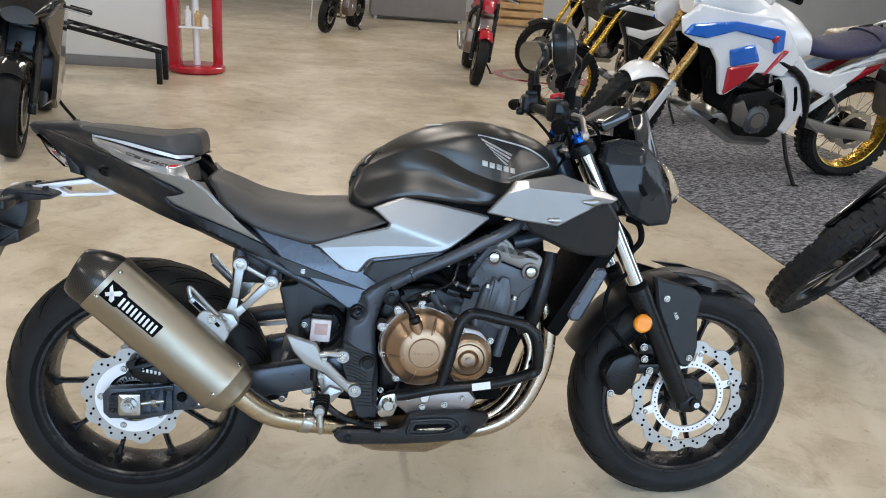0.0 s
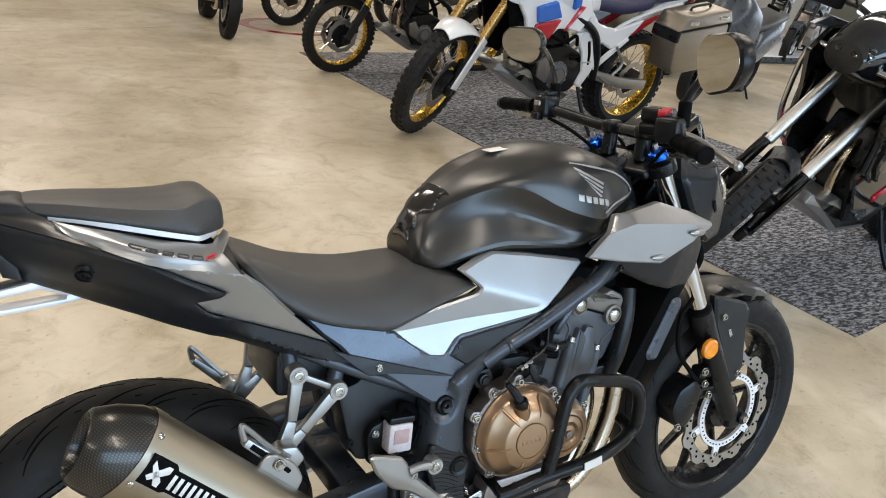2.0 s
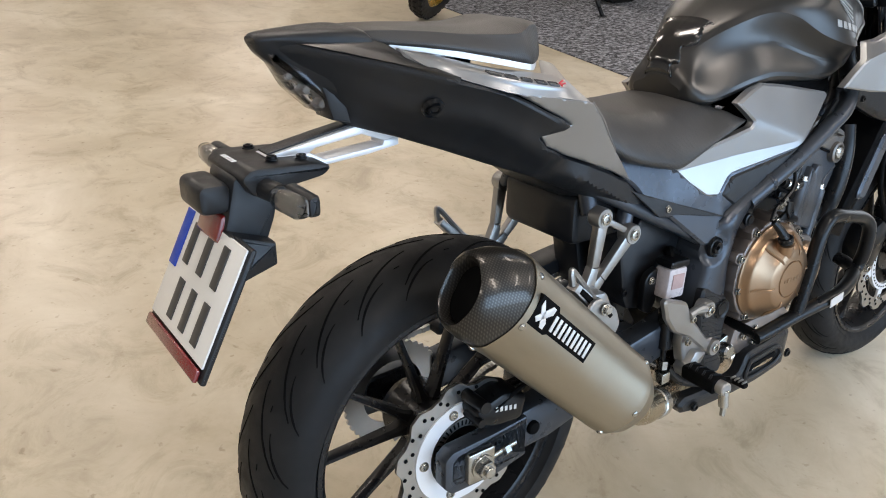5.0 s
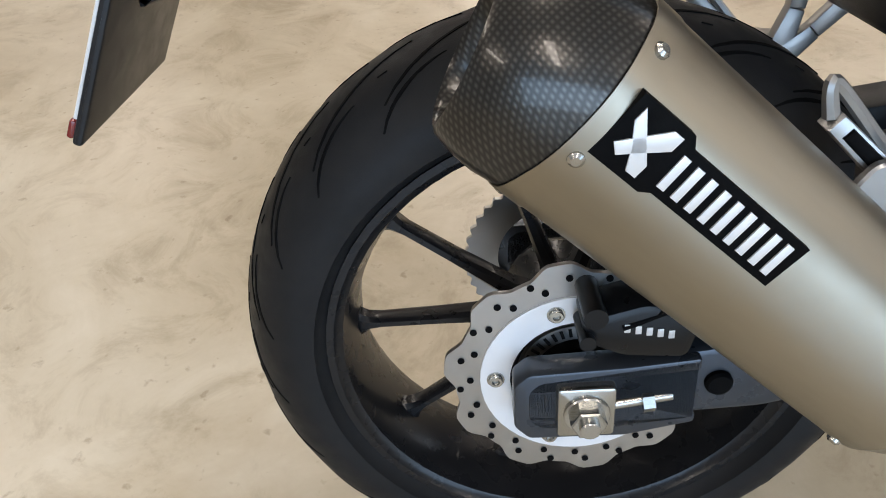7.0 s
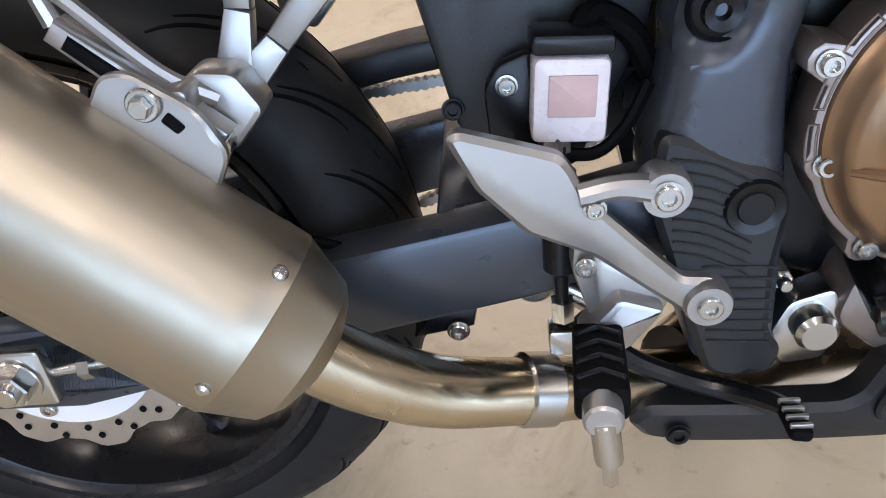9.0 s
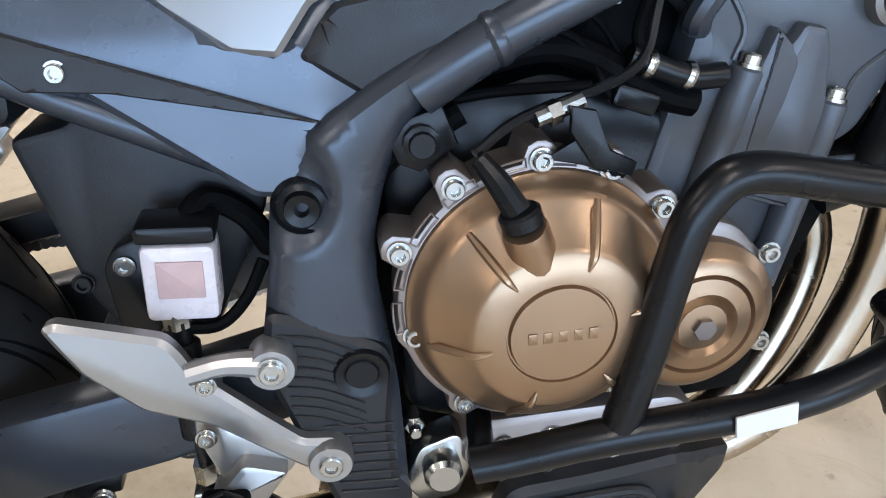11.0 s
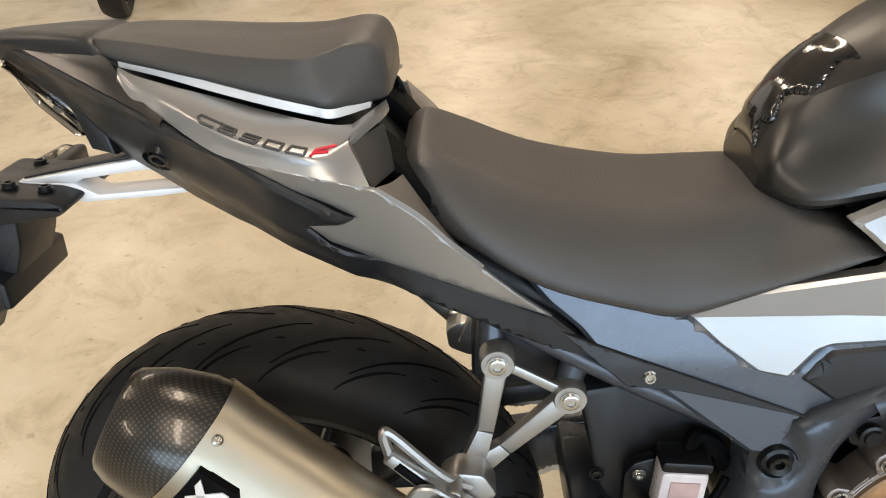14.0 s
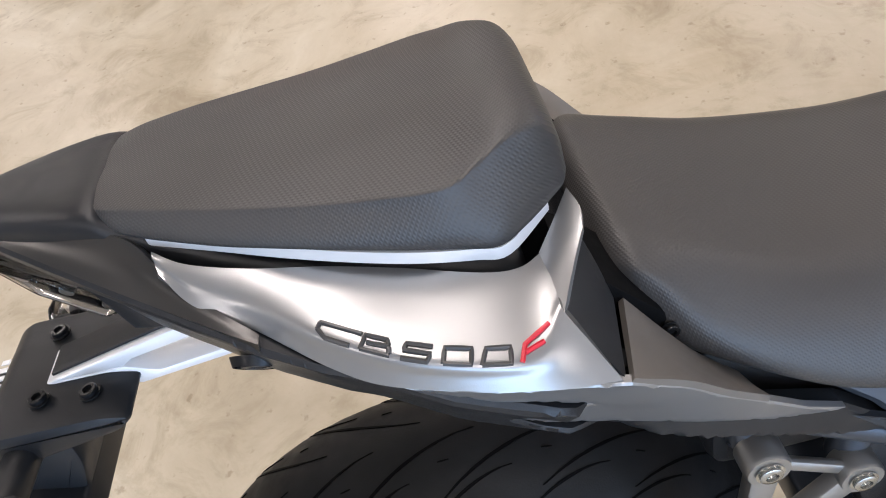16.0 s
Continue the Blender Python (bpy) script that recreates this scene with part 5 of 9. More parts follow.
for s in (-1, 1):
    y = 0.096 * s
    leg = part("fork_leg", cat(xf(lathe([(0.024, 0), (0.0285, 0.004), (0.0295, 0.03), (0.0275, 0.06), (0.0265, 0.33), (0.024, 0.345), (0.010, 0.35)], 24), along(fork_at(0.545, y), fork_at(1.0, y))),
                               block(1.408, y, 0.305, 0.055, 0.036, 0.055, 0.014)), SATIN_BLACK, bike, "satin black fork slider")
    part("stanchion", rod(fork_at(0.02, y), fork_at(0.56, y), 0.0205, 24), CHROME, leg, "polished fork tube")
    part("fork_cap", cat(xf(lathe([(0.001, -0.014), (0.012, -0.014), (0.014, -0.010), (0.019, -0.008), (0.0215, 0), (0.0215, 0.006), (0.001, 0.006)], 24), along(fork_at(0.0, y), fork_at(1, y)))), BLUE_ANODISED, leg, "blue anodised fork cap")
    part("preload_screw", rod(fork_at(-0.035, y), fork_at(0.0, y), 0.006, 6), ALLOY, leg)
    part("dust_seal", xf(lathe([(0.0215, 0), (0.0285, 0.006), (0.0285, 0.016)], 24), along(fork_at(0.53, y), fork_at(1, y))), DEEP_BLACK, leg)
part("front_axle", cat(rod((FAX[0], -0.11, FAX[2]), (FAX[0], 0.11, FAX[2]), 0.010), rod((FAX[0], -0.122, FAX[2]), (FAX[0], -0.114, FAX[2]), 0.016, 24, 0.002)), SATIN_BLACK, bike)
part("axle_bolt", rod((FAX[0], -0.126, FAX[2]), (FAX[0], -0.120, FAX[2]), 0.009, 6), CHROME, bike)
for k, h, nm in ((0.035, 0.026, "top_clamp"), (0.24, 0.034, "lower_clamp")):
    c = fork_at(k, 0)
    m = along(fork_at(k, 0), fork_at(1, 0))
    g = cat(xf(lathe([(0.0325, -h / 2), (0.034, 0), (0.0325, h / 2)], 20), Matrix.Translation((c[0], -0.096, c[2])) @ along((0, 0, 0), FBOT - FTOP)),
            xf(lathe([(0.0325, -h / 2), (0.034, 0), (0.0325, h / 2)], 20), Matrix.Translation((c[0], 0.096, c[2])) @ along((0, 0, 0), FBOT - FTOP)),
            xf(block(-0.012, 0, 0, 0.07, 0.19, h * 0.8, 0.006), Matrix.Translation(c) @ Matrix.Rotation(radians(-28), 4, "Y")))
    part(nm, g, SATIN_BLACK, bike, "black fork clamp")


def fender():
    """The front mudguard: an arched shell over the tyre with a peaked nose."""
    rings = []
    for a in np.linspace(radians(54), radians(160), 26):
        k = (a - radians(54)) / radians(106)
        r = 0.327 + 0.018 * min(1, k * 2.2)
        half = 0.080 * (0.35 + 0.65 * min(1, k * 2.5)) * (1 - 0.06 * k)
        drop = 0.030 - 0.018 * k
        sec_ = []
        for u in np.linspace(-1, 1, 13):
            rr = r - drop * abs(u) ** 2.4
            sec_.append((FAX[0] + rr * math.cos(a), u * half, FAX[2] + rr * math.sin(a)))
        for u in np.linspace(1, -1, 13):
            rr = r - 0.006 - drop * abs(u) ** 2.4
            sec_.append((FAX[0] + rr * math.cos(a), u * half * 0.94, FAX[2] + rr * math.sin(a)))
        rings.append(sec_)
    return skin(rings)


fen = part("front_mudguard", fender(), TANK, bike, "matt graphite front mudguard", 50)
for s, m_ in ((1, lambda g: g), (-1, mir)):
    part("mudguard_stay", m_(panel([(1.275, 0.648), (1.33, 0.634), (1.389, 0.618), (1.412, 0.592), (1.406, 0.54), (1.417, 0.459), (1.412, 0.425), (1.395, 0.404), (1.373, 0.408), (1.339, 0.466), (1.290, 0.57)], lambda x, z: -0.101 - 0.010 * (z - 0.4), 0.014, 0.006, 0.014, 0.008)), BLACK_PLASTIC, fen, "black mudguard stay")
    for p in ((1.312, -0.105, 0.592), (1.395, -0.103, 0.432)):
        part("bolt", m_(mv(bolt_geo(0.007, 0.006), *p)), ZINC, fen)
part("fin_slot", both(panel([(1.40, 0.622), (1.45, 0.618), (1.52, 0.600), (1.49, 0.596), (1.43, 0.603)], lambda x, z: -0.075 + 0.1 * (x - 1.40), 0.01, 0.003, 0.012, 0.003)), DEEP_BLACK, fen)
part("nose_fin", both(panel([(1.33, 0.655), (1.42, 0.648), (1.50, 0.626), (1.575, 0.590), (1.51, 0.594), (1.44, 0.600), (1.42, 0.612), (1.40, 0.630)], lambda x, z: -0.070 + 0.30 * max(0, x - 1.46), 0.016, 0.006, 0.012, 0.004)), TANK, fen)
part("reflector", mv(lathe([(0.001, -0.008), (0.018, -0.008), (0.0235, -0.004), (0.0245, 0.004), (0.001, 0.004)], 28), 1.243, -0.132, 0.533), AMBER, bike, "round amber reflector")
part("reflector_stay", block(1.250, -0.122, 0.533, 0.03, 0.012, 0.02, 0.003), SATIN_BLACK, bike)
# safety word on the stay
txt = bpy.data.curves.new("abs_word", "FONT")
txt.body, txt.size, txt.extrude, txt.align_x = "ABS", 0.013, 0.0004, "CENTER"
tob = bpy.data.objects.new("abs_word", txt)
dg = bpy.context.evaluated_depsgraph_get()
word_mesh = bpy.data.meshes.new_from_object(tob)
word_mesh.materials.append(PALE_DECAL)
word = new("lettering", word_mesh)
word.parent = fen
word.matrix_local = Matrix.Translation((1.340, -0.1045, 0.545)) @ Matrix.Rotation(radians(62), 4, "Y") @ Matrix.Rotation(radians(90), 4, "X")
bpy.data.objects.remove(tob)
# front caliper and hose
fc = part("front_caliper", cat(prism([(1.185, 0.43), (1.235, 0.45), (1.262, 0.425), (1.252, 0.365), (1.222, 0.325), (1.185, 0.335), (1.165, 0.385)], -0.115, -0.045, 0.010, 0.014), block(1.285, -0.09, 0.40, 0.07, 0.03, 0.03, 0.006), block(1.285, -0.09, 0.455, 0.06, 0.03, 0.03, 0.006)), SATIN_BLACK, bike, "black front brake caliper")
for p in ((1.265, -0.108, 0.462), (1.288, -0.108, 0.398), (1.185, -0.116, 0.338), (1.27, -0.108, 0.43)):
    bolt(p, fc, 0.008, 0.008)
part("brake_hose", tube([(1.235, -0.11, 0.45), (1.20, -0.12, 0.48), (1.145, -0.125, 0.545), (1.15, -0.115, 0.62), (1.20, -0.10, 0.66), (1.215, -0.06, 0.73), (1.17, -0.03, 0.80), (1.10, -0.04, 0.95)], 0.0055, 10), DEEP_BLACK, bike)
part("hose_loop", tube([(1.205, -0.08, 0.70), (1.235, -0.075, 0.735), (1.228, -0.07, 0.775), (1.195, -0.07, 0.79)], 0.008, 10), DEEP_BLACK, bike)

# headlamp cowl and dash
def cowl_y(x, z):
    return -0.122 + 0.45 * max(0, x - 1.20) + 0.35 * max(0, z - float(np.interp(x, [1.2, 1.27, 1.31], [0.93, 0.87, 0.80]))) + 0.25 * max(0, 0.86 - z)


COWL = [(1.095, 0.935), (1.105, 0.978), (1.15, 0.990), (1.205, 0.985), (1.255, 0.945), (1.292, 0.895), (1.322, 0.835), (1.318, 0.775), (1.25, 0.772), (1.185, 0.802), (1.13, 0.870)]
cowl = part("headlamp_cowl", both(panel(COWL, cowl_y, 0.03, 0.008, 0.010, 0.006, [(1.10, 0.93), (1.20, 0.93), (1.27, 0.87), (1.31, 0.80)])), COWL_BLACK, bike, "dark glossy headlamp cowl")
part("cowl_vent", both(panel([(1.125, 0.968), (1.15, 0.980), (1.205, 0.968), (1.20, 0.955), (1.14, 0.955)], lambda x, z: cowl_y(x, z) - 0.004, 0.008, 0.003, 0.01, 0.005)), GLOSS_BLACK, cowl)
part("cowl_recess", both(panel([(1.19, 0.885), (1.205, 0.885), (1.225, 0.858), (1.21, 0.852), (1.195, 0.868)], lambda x, z: cowl_y(x, z) - 0.002, 0.006, 0.003, 0.01, 0.004)), DEEP_BLACK, cowl)
part("lamp_body", loft([(1.16, sec(0.95, (0.06, 0.945), (0.095, 0.90), (0.095, 0.84), (0.06, 0.80), (0.02, 0.79))), (1.25, sec(0.93, (0.05, 0.925), (0.08, 0.89), (0.08, 0.84), (0.05, 0.79), (0.02, 0.78))), (1.30, sec(0.89, (0.04, 0.885), (0.06, 0.865), (0.06, 0.83), (0.04, 0.79), (0.02, 0.78)))], 4, 4), GLOSS_BLACK, cowl, "black headlamp housing")
part("headlamp_glass", loft([(1.262, sec(0.948, (0.05, 0.942), (0.078, 0.91), (0.075, 0.87), (0.05, 0.835), (0.02, 0.82))), (1.305, sec(0.925, (0.045, 0.918), (0.062, 0.895), (0.06, 0.86), (0.04, 0.83), (0.02, 0.82))), (1.338, sec(0.875, (0.03, 0.872), (0.04, 0.860), (0.04, 0.845), (0.03, 0.83), (0.015, 0.825)))], 4, 4), GLASS, cowl, "clear headlamp glass")
screen_rows = []
for k in np.linspace(0, 1, 8):
    half, cx, cz = 0.088 - 0.030 * k ** 2, 1.285 - 0.045 * k, 0.945 + 0.112 * k
    arc = [(cx - 0.085 * (1 - 0.35 * k) * u * u, u * half, cz - 0.012 * u * u) for u in np.linspace(-1, 1, 11)]
    screen_rows.append(arc + [(x - 0.004, y * 0.97, z) for x, y, z in reversed(arc)])
part("fly_screen", skin(screen_rows), GLOSS_BLACK, cowl, "small dark fly screen", 50)
part("dash", xf(block(0, 0, 0, 0.085, 0.16, 0.03, 0.008), pose(1.135, 0, 1.035, 0, -32, 0)), GLOSS_BLACK, bike, "black instrument display")

# ---- engine ----
CX, CZ = 0.678, 0.474
case = part("crankcase", prism([(0.575, 0.55), (0.60, 0.595), (0.70, 0.62), (0.80, 0.575), (0.865, 0.50), (0.86, 0.39), (0.80, 0.33), (0.66, 0.315), (0.585, 0.34)], -0.100, 0.13, 0.012, 0.02), SATIN_BLACK, bike, "dark engine crankcase")
part("sump", cat(prism([(0.63, 0.36), (0.80, 0.36), (0.83, 0.325), (0.79, 0.285), (0.66, 0.285), (0.62, 0.32)], -0.145, 0.12, 0.008, 0.012)), CASE_ALLOY, bike, "cast engine sump")


CASE_BOLTS = [(0.581, 0.520), (0.618, 0.562), (0.675, 0.576), (0.722, 0.566), (0.760, 0.535), (0.622, 0.394), (0.588, 0.456), (0.735, 0.395)]


def flange():
    """The case rim: a ring with a lobe round every screw."""
    pts = []
    for i in range(120):
        a = 2 * math.pi * i / 120
        r = 0.1005
        for x, z in CASE_BOLTS:
            dx, dz = x - CX, z - CZ
            along_, off = dx * math.cos(a) + dz * math.sin(a), dx * math.sin(a) - dz * math.cos(a)
            if along_ > 0 and abs(off) < 0.0125:
                r = max(r, along_ + math.sqrt(0.0125 ** 2 - off ** 2))
        pts.append((CX + r * math.cos(a), CZ + r * math.sin(a)))
    return prism(pts, -0.160, -0.12, 0.002)


clutch = part("clutch_flange", flange(), CASE_ALLOY, bike, "cast clutch case rim")
part("clutch_cover", mv(lathe([(0.096, -0.158), (0.095, -0.164), (0.090, -0.168), (0.088, -0.176), (0.082, -0.183), (0.078, -0.184), (0.060, -0.204), (0.056, -0.207), (0.037, -0.2085), (0.0362, -0.2065), (0.0352, -0.2065), (0.034, -0.2095), (0.001, -0.211)], 64), CX, 0, CZ), BRONZE, clutch, "bronze painted clutch cover", 40)
for i in range(6):
    a = 2 * math.pi * i / 6 + 0.18
    u = np.array([math.cos(a), 0, math.sin(a)])
    pts = [np.array([CX, y, CZ]) + u * r for r, y in ((0.084, -0.1805), (0.074, -0.1895), (0.062, -0.2015), (0.055, -0.2072), (0.046, -0.2082))]
    part("cover_rib", tube(pts, [0.0024, 0.0034, 0.0034, 0.0028, 0.0008], 8, 3), BRONZE, clutch)
for x, z in CASE_BOLTS:
    bolt((x, -0.161, z), clutch, 0.0066, 0.007)
for i in range(7):
    a0, a1 = 1.02 + 0.34 * i, 1.26 + 0.34 * i
    arc = [(CX + 0.1035 * math.cos(a), -0.1604, CZ + 0.1035 * math.sin(a)) for a in np.linspace(a0, a1, 5)] + [(CX + 0.0975 * math.cos(a), -0.1604, CZ + 0.0975 * math.sin(a)) for a in np.linspace(a1, a0, 5)]
    part("case_web", tube(arc, 0.0009, 6, 1, True), CASE_ALLOY, clutch)
part("maker_mark", cat(*[block(CX - 0.020 + 0.010 * i, -0.2108, CZ, 0.006, 0.0008, 0.008, 0.0003) for i in range(5)]), BRONZE, clutch)
# oil filler neck and the clutch arm
part("filler_neck", xf(lathe([(0.001, -0.004), (0.0140, -0.004), (0.0150, 0.0), (0.0155, 0.028), (0.019, 0.044), (0.001, 0.046)], 20), along((0.655, -0.200, 0.545), (0.672, -0.186, 0.498))), BRONZE, clutch)
part("clutch_arm", cat(tube([(0.630, -0.184, 0.588), (0.640, -0.192, 0.575), (0.650, -0.199, 0.558)], [0.006, 0.008, 0.009], 10), rod((0.650, -0.200, 0.560), (0.654, -0.200, 0.549), 0.0135, 18, 0.002)), SATIN_BLACK, bike, "black clutch release arm")
part("clutch_cable", tube([(0.628, -0.180, 0.590), (0.66, -0.168, 0.606), (0.735, -0.15, 0.625), (0.755, -0.135, 0.66), (0.765, -0.12, 0.72)], 0.0035, 8), SATIN_BLACK, bike)
part("cable_bracket", prism([(0.675, 0.578), (0.70, 0.592), (0.735, 0.570), (0.728, 0.560), (0.70, 0.572)], -0.168, -0.162, 0.001), SATIN_BLACK, bike)
# right crank cover
part("crank_cover", mv(lathe([(0.062, -0.14), (0.060, -0.168), (0.052, -0.176), (0.050, -0.178), (0.0405, -0.180), (0.0385, -0.176), (0.037, -0.180), (0.026, -0.182), (0.021, -0.176), (0.018, -0.182), (0.001, -0.184)], 48), 0.790, 0, 0.448), BRONZE, bike, "round bronze crank cover", 40)
part("cover_hex", rod((0.790, -0.182, 0.448), (0.790, -0.187, 0.448), 0.0085, 6), CASE_ALLOY, bike)
part("crank_ear", prism([(0.74, 0.50), (0.775, 0.525), (0.82, 0.515), (0.85, 0.48), (0.855, 0.42), (0.82, 0.385), (0.76, 0.382)], -0.158, -0.12, 0.006, 0.012), CASE_ALLOY, bike)
for x, z in ((0.775, 0.515), (0.846, 0.490), (0.85, 0.415)):
    bolt((x, -0.159, z), bike, 0.0066, 0.006)
for x, z in ((0.745, 0.318), (0.790, 0.335), (0.69, 0.312), (0.655, 0.335)):
    bolt((x, -0.147, z), bike, 0.0066, 0.006)
part("sight_glass", rod((0.695, -0.150, 0.335), (0.695, -0.140, 0.335), 0.012, 20, 0.002), CHROME, bike)
# cylinders and head lean forward
cyl = part("cylinder_block", prism([(0.76, 0.50), (0.80, 0.64), (0.80, 0.675), (0.955, 0.625), (0.93, 0.57), (0.895, 0.47), (0.85, 0.46)], -0.105, 0.10, 0.010, 0.012), ENGINE_BLACK, bike, "black cylinder block")
part("block_rib", cat(prism([(0.80, 0.505), (0.835, 0.49), (0.868, 0.585), (0.875, 0.618), (0.852, 0.642), (0.838, 0.600)], -0.120, -0.09, 0.006, 0.008)), ENGINE_BLACK, cyl)
part("block_boss", prism([(0.838, 0.600), (0.867, 0.632), (0.872, 0.641), (0.891, 0.637), (0.896, 0.620), (0.900, 0.575), (0.888, 0.500), (0.828, 0.520)], -0.119, -0.10, 0.005, 0.004), ENGINE_BLACK, cyl)
part("block_ledge", prism([(0.812, 0.545), (0.818, 0.560), (0.905, 0.532), (0.900, 0.516)], -0.116, -0.10, 0.004), ENGINE_BLACK, cyl)
for a, b in (((0.803, 0.475), (0.838, 0.612)), ((0.874, 0.435), (0.908, 0.583))):
    part("stud_tower", rod((a[0], -0.110, a[1]), (b[0], -0.110, b[1]), 0.0125, 14, 0.002), ENGINE_BLACK, cyl)
    part("stud_bolt", xf(bolt_geo(0.0085, 0.010), along((b[0], -0.110, b[1]), (a[0], -0.110, a[1]))), ZINC, cyl)
head = part("cylinder_head", prism([(0.775, 0.668), (0.800, 0.695), (0.842, 0.716), (0.968, 0.676), (0.985, 0.640), (0.960, 0.600), (0.937, 0.556), (0.905, 0.537), (0.840, 0.560), (0.807, 0.602), (0.809, 0.633), (0.795, 0.650)], -0.106, 0.10, 0.006, 0.008), ENGINE_BLACK, bike, "black cylinder head")
cover_ = part("head_cover", prism([(0.808, 0.697), (0.830, 0.717), (0.852, 0.731), (0.873, 0.737), (0.888, 0.727), (0.902, 0.708), (0.920, 0.703), (0.938, 0.709), (0.968, 0.695), (0.984, 0.664), (0.983, 0.646), (0.968, 0.643), (0.936, 0.656), (0.880, 0.676), (0.855, 0.684)], -0.110, 0.10, 0.005, 0.006), COVER_GREY, head, "grey painted head cover")
part("cover_bead", prism([(0.832, 0.711), (0.853, 0.724), (0.870, 0.729), (0.882, 0.720), (0.897, 0.699), (0.919, 0.694), (0.937, 0.700), (0.962, 0.688), (0.955, 0.682), (0.936, 0.690), (0.918, 0.685), (0.892, 0.689), (0.876, 0.710), (0.868, 0.718), (0.855, 0.714), (0.838, 0.704)], -0.1135, -0.10, 0.0025, 0.003), COVER_GREY, cover_)
part("gasket", tube([(0.806, -0.1085, 0.694), (0.855, -0.1085, 0.681), (0.880, -0.1085, 0.673), (0.936, -0.1085, 0.653), (0.985, -0.1085, 0.638)], 0.0024, 6, 4), DEEP_BLACK, head)
for ridge in ([(0.813, 0.672), (0.833, 0.640), (0.828, 0.617)], [(0.975, 0.632), (0.932, 0.603), (0.922, 0.586)]):
    part("head_ridge", tube([(x, -0.1065, z) for x, z in ridge], 0.0024, 6, 4), ENGINE_BLACK, head)
for x, z in ((0.848, 0.689), (0.943, 0.655)):
    part("plug_ring", mv(lathe([(0.0145, -0.004), (0.017, -0.009), (0.0215, -0.007), (0.0225, 0.004)], 28), x, -0.110, z), COVER_GREY, head)
    part("plug", mv(lathe([(0.001, -0.0125), (0.006, -0.0122), (0.0115, -0.0105), (0.0135, -0.0080), (0.0145, 0.002), (0.001, 0.003)], 28), x, -0.111, z), ZINC, head, "chromed cam plug")
part("head_lug", prism([(0.80, 0.688), (0.82, 0.692), (0.828, 0.668), (0.80, 0.650)], -0.114, -0.10, 0.002), ENGINE_BLACK, head)
bolt((0.806, -0.115, 0.668), head, 0.008, 0.006, SATIN_BLACK)
# hoses, wires and fittings in the engine bay
for pts, r, mt in (
        ([(0.62, -0.10, 0.62), (0.70, -0.11, 0.635), (0.77, -0.11, 0.60), (0.80, -0.11, 0.59)], 0.011, DEEP_BLACK),
        ([(0.56, -0.10, 0.53), (0.58, -0.12, 0.57), (0.63, -0.125, 0.60)], 0.009, DEEP_BLACK),
        ([(0.74, -0.09, 0.72), (0.76, -0.11, 0.68), (0.75, -0.12, 0.64), (0.77, -0.11, 0.61)], 0.004, DEEP_BLACK),
        ([(0.60, -0.11, 0.60), (0.65, -0.12, 0.61), (0.72, -0.12, 0.61)], 0.004, DEEP_BLACK),
        ([(0.63, -0.09, 0.63), (0.66, -0.10, 0.66), (0.72, -0.10, 0.66)], 0.016, DEEP_BLACK)):
    part("hose", tube(pts, r, 10), mt, bike)
part("water_pipe", tube([(0.745, -0.12, 0.628), (0.785, -0.122, 0.612), (0.815, -0.118, 0.610)], 0.009, 12), SATIN_BLACK, bike)
for x, z in ((0.758, 0.622), (0.787, 0.612)):
    part("hose_clip", xf(lathe([(0.0095, -0.003), (0.0108, 0), (0.0095, 0.003)], 18), along((x, -0.122, z), (x + 0.03, -0.122, z - 0.012))), ZINC, bike)
part("wiring_tag", block(0.728, -0.105, 0.665, 0.03, 0.004, 0.012, 0.001), PALE_DECAL, bike)
part("stay_bolt", cat(mv(lathe([(0.001, -0.009), (0.008, -0.009), (0.009, -0.006), (0.012, -0.005), (0.012, 0)], 12), 0, 0, 0)), SATIN_BLACK, bike).location = (0.600, -0.150, 0.590)
part("engine_mount", prism([(0.575, 0.60), (0.615, 0.612), (0.625, 0.585), (0.60, 0.568), (0.585, 0.575)], -0.148, -0.12, 0.004), SATIN_BLACK, bike)
part("cable_adjuster", cat(rod((0.668, -0.168, 0.604), (0.700, -0.160, 0.612), 0.0055, 10), rod((0.676, -0.166, 0.606), (0.684, -0.164, 0.608), 0.008, 6)), ZINC, bike)
part("cable_stay", prism([(0.690, 0.612), (0.706, 0.608), (0.716, 0.582), (0.735, 0.572), (0.732, 0.563), (0.706, 0.572), (0.690, 0.596)], -0.172, -0.167, 0.001), SATIN_BLACK, bike)
for dy, pts in ((0, [(0.60, 0.66), (0.66, 0.655), (0.71, 0.64), (0.735, 0.60)]), (0.006, [(0.61, 0.675), (0.67, 0.672), (0.72, 0.655), (0.75, 0.615)]), (0.014, [(0.64, 0.69), (0.70, 0.70), (0.755, 0.69), (0.79, 0.66)])):
    part("wire", tube([(x, -0.118 + dy, z) for x, z in pts], 0.0028, 8), DEEP_BLACK, bike)
part("connector", xf(block(0, 0, 0, 0.034, 0.014, 0.016, 0.003), pose(0.752, -0.118, 0.598, 0, 20, 0)), SATIN_BLACK, bike)
part("breather_hose", tube([(0.70, -0.10, 0.70), (0.735, -0.112, 0.675), (0.775, -0.112, 0.672), (0.80, -0.105, 0.685)], 0.0075, 10), DEEP_BLACK, bike)
